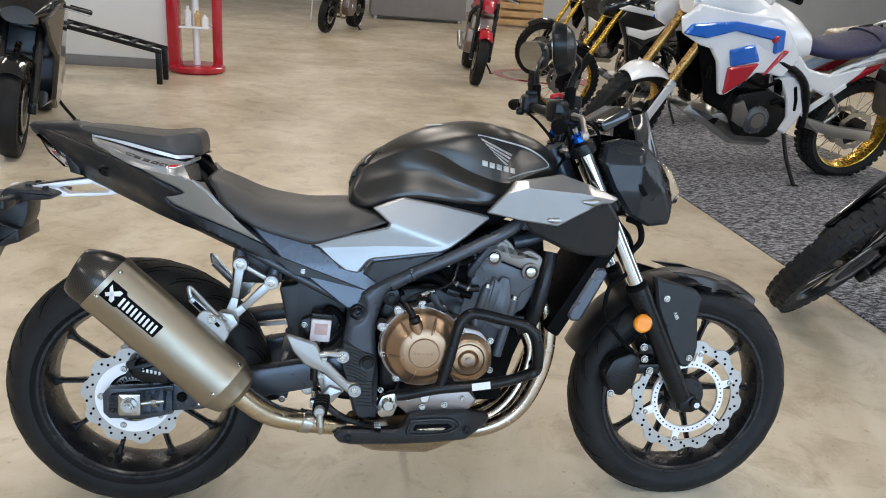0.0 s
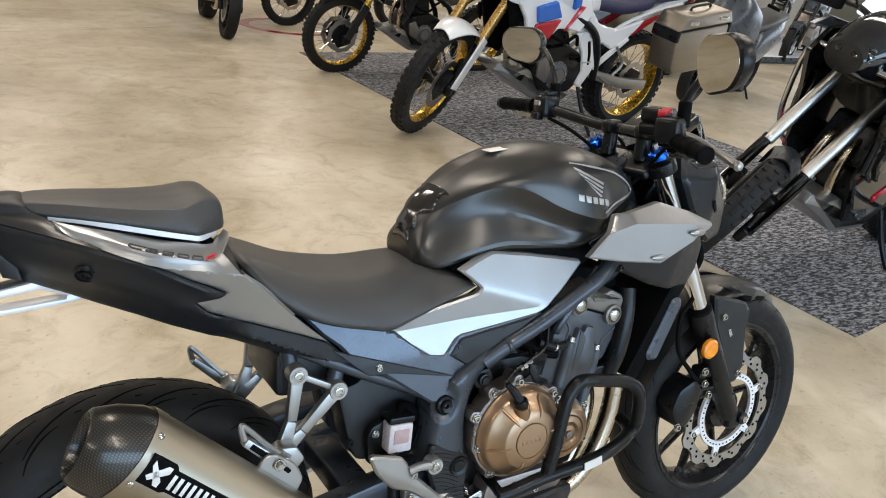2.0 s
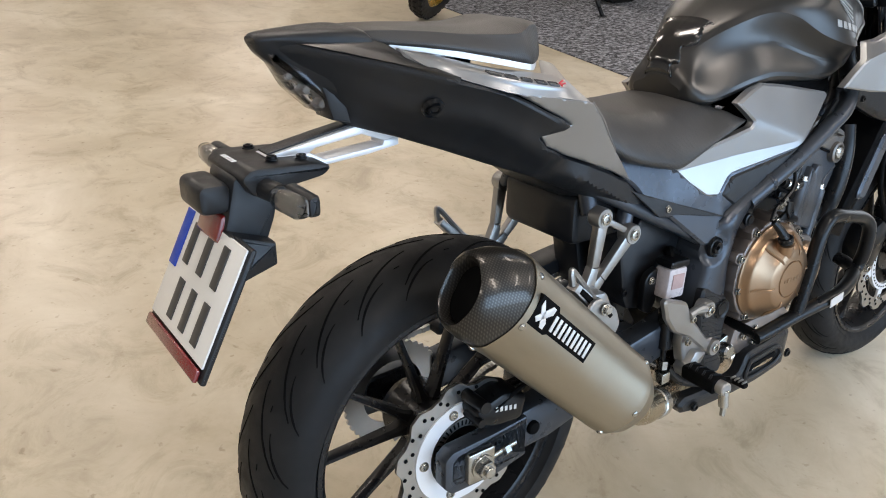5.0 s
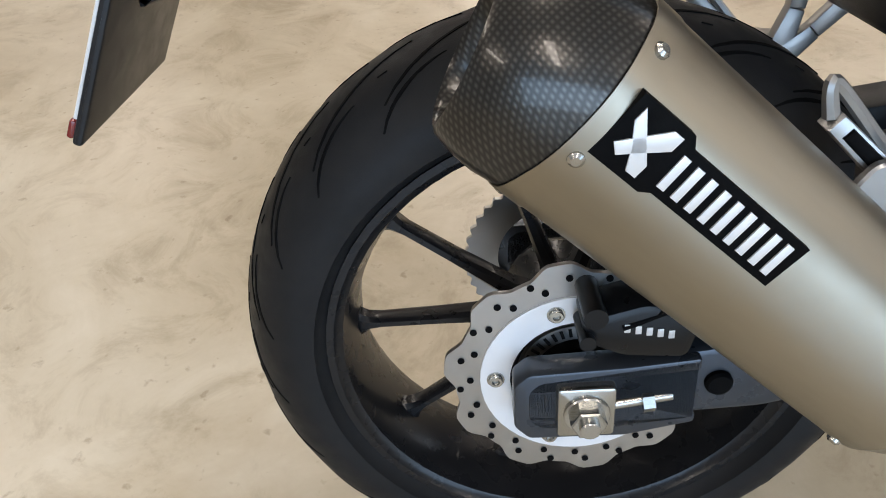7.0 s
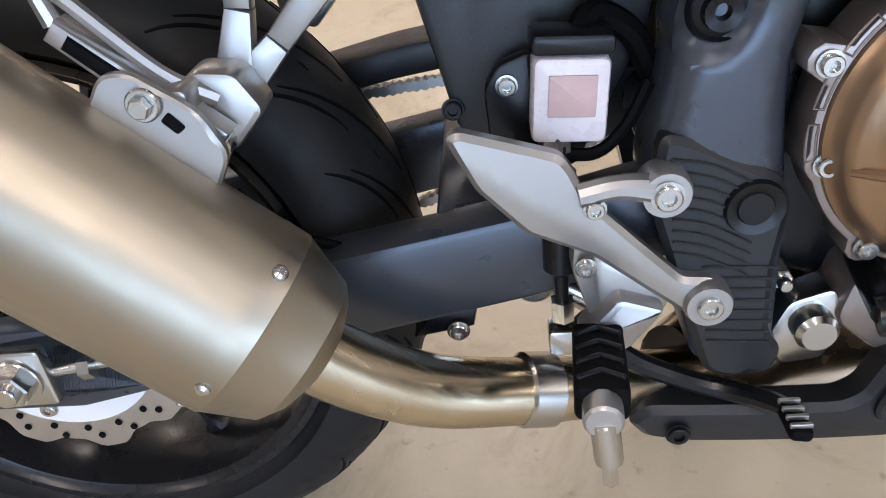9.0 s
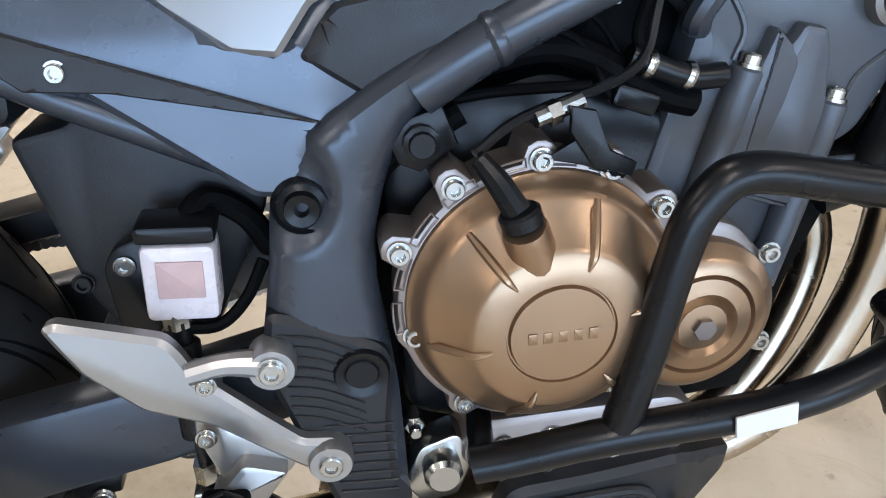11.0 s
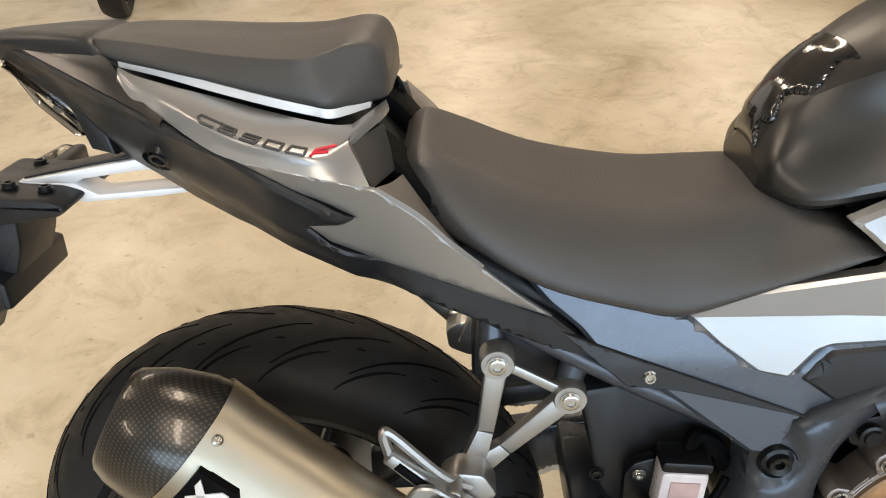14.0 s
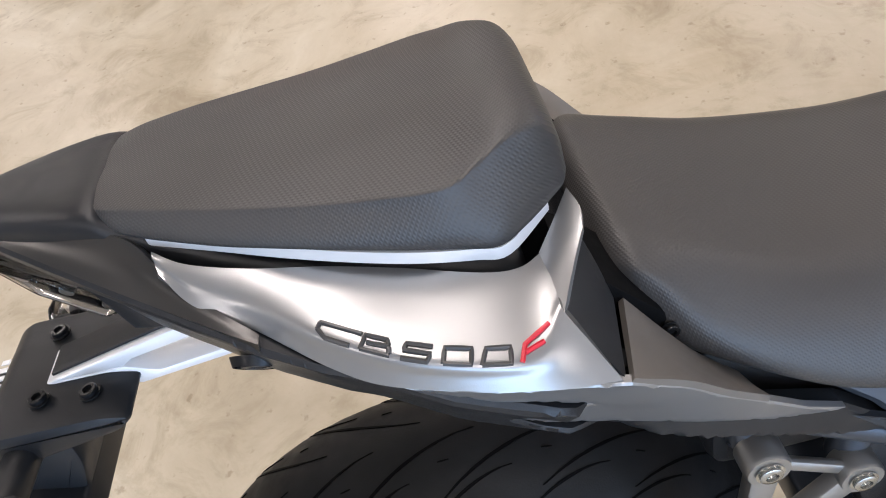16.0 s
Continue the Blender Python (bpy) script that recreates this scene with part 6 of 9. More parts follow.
# cooling: radiator and lower hose
part("radiator", xf(block(0, 0, 0, 0.04, 0.24, 0.26, 0.006), pose(1.075, 0, 0.61, 0, 30, 0)), DEEP_BLACK, bike, "black radiator")
part("radiator_side", both(panel([(1.108, 0.672), (1.13, 0.672), (1.138, 0.655), (1.078, 0.533), (1.052, 0.535), (1.045, 0.55)], lambda x, z: -0.128, 0.02, 0.006, 0.012, 0.008)), FAIRING, bike, "dark radiator side cover")
part("radiator_hose", tube([(0.993, -0.095, 0.702), (0.983, -0.108, 0.641), (0.968, -0.11, 0.566), (0.948, -0.10, 0.501)], 0.0205, 16), SATIN_BLACK, bike, "thick black coolant hose")
part("hose_elbow", cat(rod((0.965, -0.095, 0.515), (0.925, -0.09, 0.50), 0.018), block(0.93, -0.095, 0.525, 0.05, 0.03, 0.03, 0.005)), SATIN_BLACK, bike)
# exhaust: headers, collector, link pipe, muffler
for y in (-0.055, 0.055):
    part("header_pipe", tube([(0.955, y, 0.585), (1.005, y * 1.1, 0.545), (1.020, y * 1.15, 0.45), (1.000, y * 1.15, 0.35), (0.955, y * 1.1, 0.265), (0.88, y, 0.215), (0.78, y * 0.7, 0.195)], 0.0205, 16), PIPE, bike, "heat-tinted steel header pipe")
part("header_pipe", tube([(0.95, 0.0, 0.50), (0.99, -0.01, 0.42), (0.965, -0.02, 0.32), (0.90, -0.03, 0.245), (0.80, -0.03, 0.205)], 0.018, 14), PIPE, bike, "heat-tinted steel header pipe")
part("catalyst_box", tube([(0.82, -0.01, 0.197), (0.72, -0.02, 0.195), (0.58, -0.05, 0.215), (0.52, -0.08, 0.235)], [0.03, 0.062, 0.060, 0.034], 18), PIPE, bike)
part("link_pipe", tube([(0.55, -0.085, 0.232), (0.46, -0.125, 0.256), (0.40, -0.150, 0.277), (0.335, -0.172, 0.301), (0.285, -0.190, 0.338), (0.245, -0.203, 0.378)], [0.023, 0.0245, 0.0255, 0.027, 0.0275, 0.027], 20), WARM_TITAN, bike, "brushed titanium link pipe")
part("pipe_clamp", xf(lathe([(0.0262, -0.014), (0.029, -0.012), (0.029, 0.012), (0.0262, 0.014)], 28), along((0.405, -0.148, 0.276), (0.37, -0.160, 0.288))), ZINC, bike, "bright pipe clamp")
MO, MD, MV = np.array([0.096, -0.205, 0.527]), np.array([0.737, 0, -0.677]), np.array([0.677, 0, 0.736])
HEX = round_poly(np.array([(0.056, -0.030), (0.055, 0.018), (0.022, 0.057), (-0.022, 0.060), (-0.050, 0.032), (-0.052, -0.045), (-0.024, -0.080), (0.026, -0.080)]), 0.024, 5)


def muf(s, k=1.0, tilt=0.0, dv=0.0, blend=0.0):
    """One ring of the muffler at s along its axis; blend draws it towards a circle."""
    c = np.array([0.0, -0.011])
    out = []
    for w, v in HEX:
        q = (np.array([w, v]) - c) * k
        r = np.linalg.norm(q)
        q = q * (1 - blend) + q / r * (0.027) * blend
        v2 = q[1] + c[1] * (1 - blend) - 0.004 * blend + dv
        out.append(MO + MD * (s + tilt * (v2 + 0.011)) + MV * v2 + np.array([0, -q[0], 0]))
    return out


sil = part("silencer", skin([muf(-0.158), muf(-0.150), muf(0.164), muf(0.165, 1.006), muf(0.183, 1.004), muf(0.184, 0.99), muf(0.219, 0.80), muf(0.227, 0.70, 0, 0, 0.2), muf(0.232, 0.5, 0, 0, 1.0)]), TITAN, bike, "brushed titanium hexagonal silencer", 24)
part("band", skin([muf(-0.160, 1.004), muf(-0.160, 1.014), muf(-0.138, 1.014), muf(-0.138, 1.004)], True), TITAN, sil)
cap = part("end_cap", skin([muf(-0.156, 0.985), muf(-0.175, 0.975, 0.02, -0.003), muf(-0.200, 0.86, -0.10, -0.010), muf(-0.222, 0.70, -0.25, -0.018), muf(-0.226, 0.62, -0.27, -0.020), muf(-0.222, 0.57, -0.27, -0.020), muf(-0.19, 0.54, -0.2, -0.018), muf(-0.165, 0.50, 0, -0.015)]), CARBON, sil, "carbon fibre end cap", 45)
part("outlet", skin([muf(-0.205, 0.53, -0.2, -0.018), muf(-0.15, 0.45), muf(-0.15, 0.02)]), DEEP_BLACK, sil)
for s, i in ((-0.149, 3), (-0.149, 12), (-0.149, 42), (0.174, 44), (0.174, 14), (0.174, 3)):
    p = np.array(muf(s, 1.010)[i % len(HEX)])
    n_ = p - (MO + MD * s + MV * -0.011)
    part("rivet", xf(lathe([(0.001, 0.003), (0.003, 0.003), (0.005, 0.0012), (0.0052, -0.002)], 14), along(p, p + n_)), ZINC, sil)
# badge: black plate with pale marks, flush on the outer face


def on_face(poly, y, t):
    """(s, v) outline laid on the silencer's outer face."""
    return prism([(MO[0] + MD[0] * s + MV[0] * v, MO[2] + MD[2] * s + MV[2] * v) for s, v in poly], y, y + t, 0.0004)


FACE = -0.2615
BS, BV = -0.006, 0.004
badge = part("badge", on_face([(BS + a, BV + b) for a, b in ((-0.142, -0.022), (-0.142, 0.020), (-0.104, 0.020), (-0.098, 0.014), (0.000, 0.014), (0.000, -0.018), (-0.098, -0.018), (-0.104, -0.022))], FACE, 0.010), DEEP_BLACK, sil, "black badge with pale marks")
for poly in ([(-0.136, 0.006), (-0.136, 0.015), (-0.112, -0.008), (-0.112, -0.017), (-0.119, -0.017), (-0.126, -0.006)], [(-0.136, -0.009), (-0.130, -0.014), (-0.108, 0.006), (-0.108, 0.015), (-0.115, 0.015)]):
    part("badge_mark", on_face([(BS + a, BV + b) for a, b in poly], FACE - 0.0012, 0.002), PALE_DECAL, badge)
for i in range(9):
    s0 = -0.101 + i * 0.0109
    part("badge_mark", on_face([(BS + s0 + a, BV + b) for a, b in ((0, 0.0090), (0.0056, 0.0090), (0.0072, -0.0130), (0.0016, -0.0130))], FACE - 0.0012, 0.002), PALE_DECAL, badge)
hang = part("silencer_bracket", panel([(0.157, 0.540), (0.172, 0.561), (0.188, 0.561), (0.222, 0.535), (0.234, 0.507), (0.220, 0.482)], lambda x, z: -0.192, 0.005, 0.002, 0.012, 0.008), ALLOY, bike, "plain aluminium silencer bracket")
part("bracket_fold", prism([(0.156, 0.542), (0.220, 0.483), (0.216, 0.477), (0.150, 0.535)], -0.206, -0.188, 0.002), ALLOY, hang)
part("slot", panel([(0.200, 0.532), (0.206, 0.537), (0.214, 0.527), (0.208, 0.523)], lambda x, z: -0.1932, 0.002, 0.0006, 0.006, 0.002), DEEP_BLACK, hang)
part("hanger_bolt", cat(rod((0.194, -0.193, 0.543), (0.194, -0.197, 0.543), 0.0100, 24, 0.001), rod((0.194, -0.197, 0.543), (0.194, -0.203, 0.543), 0.0066, 6, 0.001)), ZINC, hang)
# pillion hangers: right one carries the silencer
def bar_between(a, b, wa, wb, y0, y1):
    """A flat cast bar between two places seen from the side."""
    d = np.array(b) - np.array(a)
    n_ = np.array([-d[1], d[0]]) / np.linalg.norm(d)
    a, b = np.array(a), np.array(b)
    return prism([tuple(a + n_ * wa), tuple(a - n_ * wa), tuple(b - n_ * wb), tuple(b + n_ * wb)], y0, y1, 0.003)


for s, m_ in ((1, lambda g: g), (-1, mir)):
    hg = part("pillion_hanger", m_(cat(
        bar_between((0.249, 0.655), (0.238, 0.575), 0.0115, 0.0085, -0.129, -0.114), bar_between((0.238, 0.575), (0.222, 0.520), 0.0085, 0.014, -0.129, -0.113))), ALLOY, bike, "cast aluminium pillion hanger")
    part("hanger_arm", m_(cat(bar_between((0.320, 0.614), (0.258, 0.552), 0.0115, 0.0085, -0.128, -0.113), bar_between((0.258, 0.552), (0.222, 0.520), 0.0085, 0.013, -0.128, -0.112))), ALLOY, hg)
    part("hanger_web", m_(bar_between((0.252, 0.653), (0.318, 0.616), 0.0055, 0.0055, -0.124, -0.116)), ALLOY, hg)
    for x, z in ((0.249, 0.655), (0.320, 0.614)):
        part("hanger_boss", m_(mv(lathe([(0.001, -0.012), (0.0155, -0.012), (0.017, -0.009), (0.017, 0.010), (0.001, 0.010)], 24), x, -0.118, z)), ALLOY, hg)
    part("clevis", m_(cat(prism([(0.236, 0.545), (0.250, 0.520), (0.226, 0.495), (0.196, 0.508), (0.192, 0.535), (0.210, 0.548)], -0.158, -0.124, 0.004, 0.006), block(0.205, -0.168, 0.535, 0.020, 0.030, 0.022, 0.004))), ALLOY, hg)
    for x, z in ((0.249, 0.655), (0.320, 0.614)):
        part("bolt", m_(mv(bolt_geo(0.0085, 0.004), x, -0.1305, z)), ZINC, hg)
    # folded peg: a slim frame leaning up and back
    peg = part("pillion_peg", m_(cat(
        bar_between((0.226, 0.508), (0.146, 0.585), 0.010, 0.007, -0.180, -0.160),
        tube([(0.146, -0.170, 0.586), (0.142, -0.170, 0.606), (0.150, -0.168, 0.604), (0.195, -0.164, 0.552), (0.222, -0.155, 0.530)], [0.006, 0.005, 0.005, 0.005, 0.006], 8))), ALLOY, hg, "folded aluminium passenger peg")
    part("rubber_pad", m_(bar_between((0.212, 0.522), (0.154, 0.578), 0.0055, 0.0045, -0.183, -0.176)), DEEP_BLACK, peg)
    part("peg_pivot", m_(cat(rod((0.218, -0.14, 0.505), (0.218, -0.175, 0.505), 0.011, 14, 0.002), rod((0.20, -0.15, 0.50), (0.24, -0.15, 0.52), 0.007))), ZINC, hg)
# rider's peg, heel guard, brake pedal
GUARD = [(0.358, 0.499), (0.366, 0.5025), (0.427, 0.480), (0.434, 0.470), (0.443, 0.449), (0.505, 0.384), (0.526, 0.381), (0.537, 0.365), (0.524, 0.349), (0.507, 0.355), (0.446, 0.406), (0.404, 0.427), (0.374, 0.462)]


def guard_y(x, z):
    edge_z = float(np.interp(x, [0.35, 0.374, 0.404, 0.446, 0.51], [0.497, 0.478, 0.452, 0.425, 0.366]))
    return -0.172 - 0.06 * max(0, 0.45 - x) + 0.05 * max(0, x - 0.48) + (0.03 if z > edge_z else -0.10) * (z - edge_z)


guard = part("heel_guard", panel(GUARD, guard_y, 0.008, 0.004, 0.006, 0.005, [(0.362, 0.488), (0.374, 0.478), (0.404, 0.452), (0.446, 0.425), (0.50, 0.375)]), ALLOY, bike, "cast aluminium heel guard", 14)
part("guard_arm", tube([(0.437, -0.170, 0.452), (0.462, -0.168, 0.455), (0.491, -0.166, 0.450)], [0.008, 0.008, 0.011], 10), ALLOY, guard)
part("guard_boss", mv(lathe([(0.001, -0.010), (0.015, -0.010), (0.0165, -0.006), (0.0165, 0.012), (0.001, 0.012)], 24), 0.491, -0.164, 0.449), ALLOY, guard)
part("guard_boss", mv(lathe([(0.001, -0.010), (0.015, -0.010), (0.0165, -0.006), (0.0165, 0.012), (0.001, 0.012)], 24), 0.522, -0.166, 0.364), ALLOY, guard)
for x, z in ((0.491, 0.449), (0.522, 0.364)):
    bolt((x, -0.1745, z), guard, 0.0085, 0.005)
for x, z in ((0.447, 0.443), (0.441, 0.400)):
    bolt((x, -0.172, z), guard, 0.006, 0.005)
carr = part("peg_carrier", cat(prism([(0.437, 0.452), (0.455, 0.44), (0.452, 0.40), (0.500, 0.372), (0.495, 0.355), (0.468, 0.345), (0.445, 0.352), (0.432, 0.395)], -0.166, -0.145, 0.004, 0.006), prism([(0.462, 0.378), (0.494, 0.366), (0.47, 0.335), (0.445, 0.325), (0.435, 0.345)], -0.18, -0.150, 0.005, 0.006)), ALLOY, bike, "cast aluminium footrest carrier")
peg = part("footrest", cat(rod((0.449, -0.162, 0.344), (0.440, -0.262, 0.348), 0.0125, 14, 0.002)), ALLOY, bike, "rider's footrest with rubber sleeve")
part("rubber_sleeve", xf(prism(round_poly([(-0.017, -0.013), (0.017, -0.013), (0.017, 0.013), (-0.017, 0.013)], 0.006), 0.004, 0.074, 0.003), along((0.448, -0.172, 0.345), (0.440, -0.262, 0.348))), DEEP_BLACK, peg, "grooved black rubber")
for i in range(4):
    k = 0.15 + 0.2 * i
    for d in (-1, 1):
        part("tread_bar", xf(xf(block(0, 0, 0, 0.017, 0.004, 0.003, 0.001), pose(d * 0.007, 0.004 + 0.075 * k, 0.0135, 0, 0, d * 28)), along((0.448, -0.172, 0.345), (0.440, -0.262, 0.348))), SATIN_BLACK, peg)
part("feeler", cat(rod((0.441, -0.256, 0.346), (0.444, -0.258, 0.313), 0.009, 12, 0.001), rod((0.444, -0.258, 0.313), (0.445, -0.258, 0.294), 0.0055, 6, 0.001)), ZINC, peg, "bright bank feeler")
pedal = part("brake_pedal", tube([(0.440, -0.135, 0.330), (0.475, -0.140, 0.296), (0.515, -0.144, 0.276), (0.550, -0.155, 0.270), (0.570, -0.175, 0.277), (0.577, -0.190, 0.283)], [0.010, 0.009, 0.008, 0.008, 0.008, 0.007], 10), SATIN_BLACK, bike, "black rear brake pedal")
part("pedal_tip", xf(block(0, 0, 0, 0.016, 0.034, 0.010, 0.003), pose(0.578, -0.200, 0.282, 0, 10, 0)), DEEP_BLACK, pedal)
for i in range(4):
    part("pedal_tooth", block(0.578, -0.188 - 0.008 * i, 0.2885, 0.015, 0.003, 0.004, 0.0008), ALLOY, pedal)
part("stand_bracket", cat(mv(lathe([(0.001, -0.022), (0.012, -0.022), (0.0155, -0.018), (0.0155, 0.0), (0.001, 0.0)], 24), 0.606, -0.135, 0.318), prism([(0.575, 0.30), (0.59, 0.335), (0.62, 0.345), (0.635, 0.32), (0.62, 0.282), (0.59, 0.278)], -0.138, -0.11, 0.003, 0.006)), ZINC, bike, "plated exhaust bracket")
part("engine_stud", cat(rod((0.588, -0.124, 0.346), (0.588, -0.105, 0.346), 0.0085, 6, 0.001), rod((0.588, -0.134, 0.346), (0.588, -0.12, 0.346), 0.005, 12, 0.001)), ZINC, bike)
# master cylinder and reservoir
res = part("fluid_reservoir", cat(xf(prism(round_poly([(-0.024, -0.030), (0.024, -0.030), (0.024, 0.026), (-0.024, 0.026)], 0.006), -0.016, 0.016, 0.004), pose(0.437, -0.122, 0.503, 0, 4, 0))), RESERVOIR, bike, "milky brake fluid reservoir")
part("cap", xf(block(0, 0, 0, 0.051, 0.035, 0.013, 0.003), pose(0.439, -0.122, 0.537, 0, 4, 0)), SATIN_BLACK, res, "black reservoir lid")
part("fluid_label", xf(block(0, 0, 0, 0.030, 0.002, 0.027, 0.0006), pose(0.438, -0.1385, 0.505, 0, 4, 0)), FLUID, res)
part("reservoir_stay", prism([(0.392, 0.52), (0.415, 0.528), (0.418, 0.46), (0.405, 0.44), (0.385, 0.45), (0.383, 0.505)], -0.112, -0.098, 0.003, 0.006), SATIN_BLACK, bike)
bolt((0.398, -0.113, 0.507), bike, 0.006, 0.005)
mc = part("master_cylinder", cat(rod((0.428, -0.128, 0.452), (0.428, -0.135, 0.375), 0.0125, 16, 0.002), rod((0.428, -0.128, 0.47), (0.428, -0.128, 0.448), 0.009, 12), rod((0.428, -0.135, 0.378), (0.428, -0.136, 0.330), 0.005)), SATIN_BLACK, bike, "black rear brake master cylinder")
part("push_rod", cat(rod((0.428, -0.138, 0.352), (0.428, -0.138, 0.335), 0.009, 6), block(0.428, -0.138, 0.318, 0.022, 0.02, 0.022, 0.002)), ZINC, mc)
part("banjo", rod((0.428, -0.128, 0.465), (0.428, -0.128, 0.482), 0.010, 6), ZINC, mc)
part("brake_pipe", tube([(0.43, -0.128, 0.462), (0.455, -0.125, 0.46), (0.475, -0.118, 0.475), (0.49, -0.11, 0.50)], 0.0045, 8), DEEP_BLACK, bike)
part("brake_pipe", tube([(0.44, -0.12, 0.53), (0.455, -0.10, 0.545), (0.48, -0.095, 0.53), (0.495, -0.09, 0.50)], 0.009, 8), DEEP_BLACK, bike)
part("shock_linkage", cat(rod((0.40, -0.08, 0.345), (0.47, -0.08, 0.30), 0.012), rod((0.41, -0.10, 0.338), (0.41, -0.06, 0.338), 0.016, 20, 0.002)), ZINC, bike)
# belly pan
BELLY = [(0.475, 0.238), (0.490, 0.253), (0.630, 0.258), (0.643, 0.266), (0.656, 0.297), (0.668, 0.302), (0.800, 0.307), (0.818, 0.298), (0.866, 0.280), (0.862, 0.260), (0.806, 0.227), (0.678, 0.219), (0.522, 0.212), (0.490, 0.217)]


def belly_y(x, z):
    return -0.150 - 0.03 * math.sin(max(0, min(1, (x - 0.47) / 0.4)) * math.pi) * 0.5 + 0.25 * max(0, 0.235 - z) + 0.35 * max(0, x - 0.80)


belly = part("belly_guard", both(panel(BELLY, belly_y, 0.02, 0.006, 0.010, 0.006)), BLACK_PLASTIC, bike, "black plastic belly guard")
part("guard_slot", both(panel([(0.668, 0.258), (0.674, 0.273), (0.756, 0.275), (0.768, 0.266), (0.746, 0.255)], lambda x, z: belly_y(x, z) - 0.002, 0.005, 0.001, 0.006, 0.003)), DEEP_BLACK, belly, "recessed slot")
part("slot_liner", both(panel([(0.676, 0.2585), (0.681, 0.264), (0.742, 0.266), (0.752, 0.263), (0.742, 0.258)], lambda x, z: belly_y(x, z) - 0.0026, 0.005, 0.001, 0.01, 0.002)), PIPE, belly)
part("slot_rim", tube([(x, belly_y(x, z) - 0.002, z) for x, z in ((0.656, 0.250), (0.662, 0.279), (0.672, 0.285), (0.756, 0.286), (0.779, 0.266), (0.756, 0.250), (0.69, 0.246))], 0.0045, 8, 5, True), BLACK_PLASTIC, belly)
bolt((0.512, -0.158, 0.232), belly, 0.008, 0.005, SATIN_BLACK)
bolt((0.804, -0.163, 0.257), belly, 0.008, 0.005, SATIN_BLACK)
# crash bars
for s, m_ in ((1, lambda g: g), (-1, mir)):
    cb = part("crash_bar", m_(cat(
        tube([(0.622, -0.192, 0.361), (0.65, -0.197, 0.367), (0.72, -0.210, 0.387), (0.84, -0.222, 0.405), (0.925, -0.205, 0.418), (0.955, -0.18, 0.425), (0.962, -0.15, 0.43)], 0.0135, 14),
        tube([(0.722, -0.208, 0.390), (0.736, -0.209, 0.45), (0.752, -0.208, 0.525), (0.765, -0.207, 0.556), (0.79, -0.207, 0.573), (0.85, -0.206, 0.562), (0.915, -0.204, 0.545), (0.945, -0.208, 0.520), (0.955, -0.205, 0.47), (0.955, -0.198, 0.43), (0.93, -0.20, 0.418)], 0.0135, 14),
        rod((0.628, -0.192, 0.363), (0.640, -0.12, 0.362), 0.010))), SATIN_BLACK, bike, "satin black tubular crash bar")
part("bar_sticker", xf(prism([(-0.022, -0.009), (0.022, -0.009), (0.022, 0.009), (-0.022, 0.009)], -0.0008, 0.0008), pose(0.815, -0.2355, 0.404, 0, -8, 0)), PALE_DECAL, bike, "small pale maker sticker")
# side stand on the far side, down to the floor
part("side_stand", cat(tube([(0.66, 0.10, 0.285), (0.67, 0.15, 0.17), (0.68, 0.215, 0.052)], 0.011, 12), block(0.68, 0.222, 0.042, 0.07, 0.045, 0.010, 0.003)), SATIN_BLACK, bike, "black side stand")
# number plate carrier
carrier = part("plate_carrier", mv(cat(
    prism([(-0.300, 0.796), (-0.285, 0.808), (-0.20, 0.803), (-0.178, 0.795), (-0.19, 0.784), (-0.255, 0.775), (-0.285, 0.772)], -0.062, 0.062, 0.006, 0.008),
    prism([(-0.300, 0.796), (-0.245, 0.790), (-0.250, 0.740), (-0.270, 0.69), (-0.31, 0.66), (-0.325, 0.70)], -0.042, 0.042, 0.006, 0.008),
    prism([(-0.318, 0.732), (-0.262, 0.712), (-0.262, 0.682), (-0.335, 0.66)], -0.066, 0.066, 0.006, 0.004)), 0.008, 0.013, -0.008), BLACK_PLASTIC, bike, "black tail tidy with number plate")
part("maker_mark", cat(*[block(-0.282, 0.030 - 0.0085 * i, 0.8005, 0.007, 0.005, 0.001, 0.0003) for i in range(5)]), CARRIER, carrier)
part("plate_lamp", block(-0.316, 0.013, 0.762, 0.04, 0.078, 0.038, 0.008), BLACK_PLASTIC, carrier)
part("rear_reflector", xf(block(0, 0, 0, 0.012, 0.070, 0.036, 0.004), pose(-0.310, 0.013, 0.722, 0, 20, 0)), RED_LENS, carrier, "dark red reflector")
for p in ((-0.202, -0.024, 0.797), (-0.240, -0.021, 0.800), (-0.242, 0.048, 0.800)):
    part("bolt", xf(bolt_geo(0.0065, 0.005), along(p, (p[0], p[1], p[2] - 1))), SATIN_BLACK, carrier)
# forked arm up to the tail, silver with a long opening
arm = part("carrier_arm", cat(
    prism([(-0.240, 0.799), (-0.169, 0.812), (-0.106, 0.823), (-0.045, 0.833), (-0.045, 0.800), (-0.069, 0.797), (-0.103, 0.810), (-0.172, 0.801), (-0.181, 0.796)], -0.005, 0.030, 0.002),
    prism([(-0.240, 0.799), (-0.181, 0.796), (-0.159, 0.784), (-0.071, 0.791), (-0.069, 0.797), (-0.045, 0.800), (-0.045, 0.788), (-0.095, 0.781), (-0.176, 0.775)], -0.005, 0.030, 0.002)), CARRIER, carrier, "silver bracket arm with a long slot")
part("arm_cover", prism([(-0.236, 0.802), (-0.169, 0.815), (-0.106, 0.826), (-0.045, 0.836), (-0.045, 0.834), (-0.106, 0.8235), (-0.169, 0.8125), (-0.236, 0.7998)], 0.001, 0.031, 0.0006), BLACK_PLASTIC, arm)
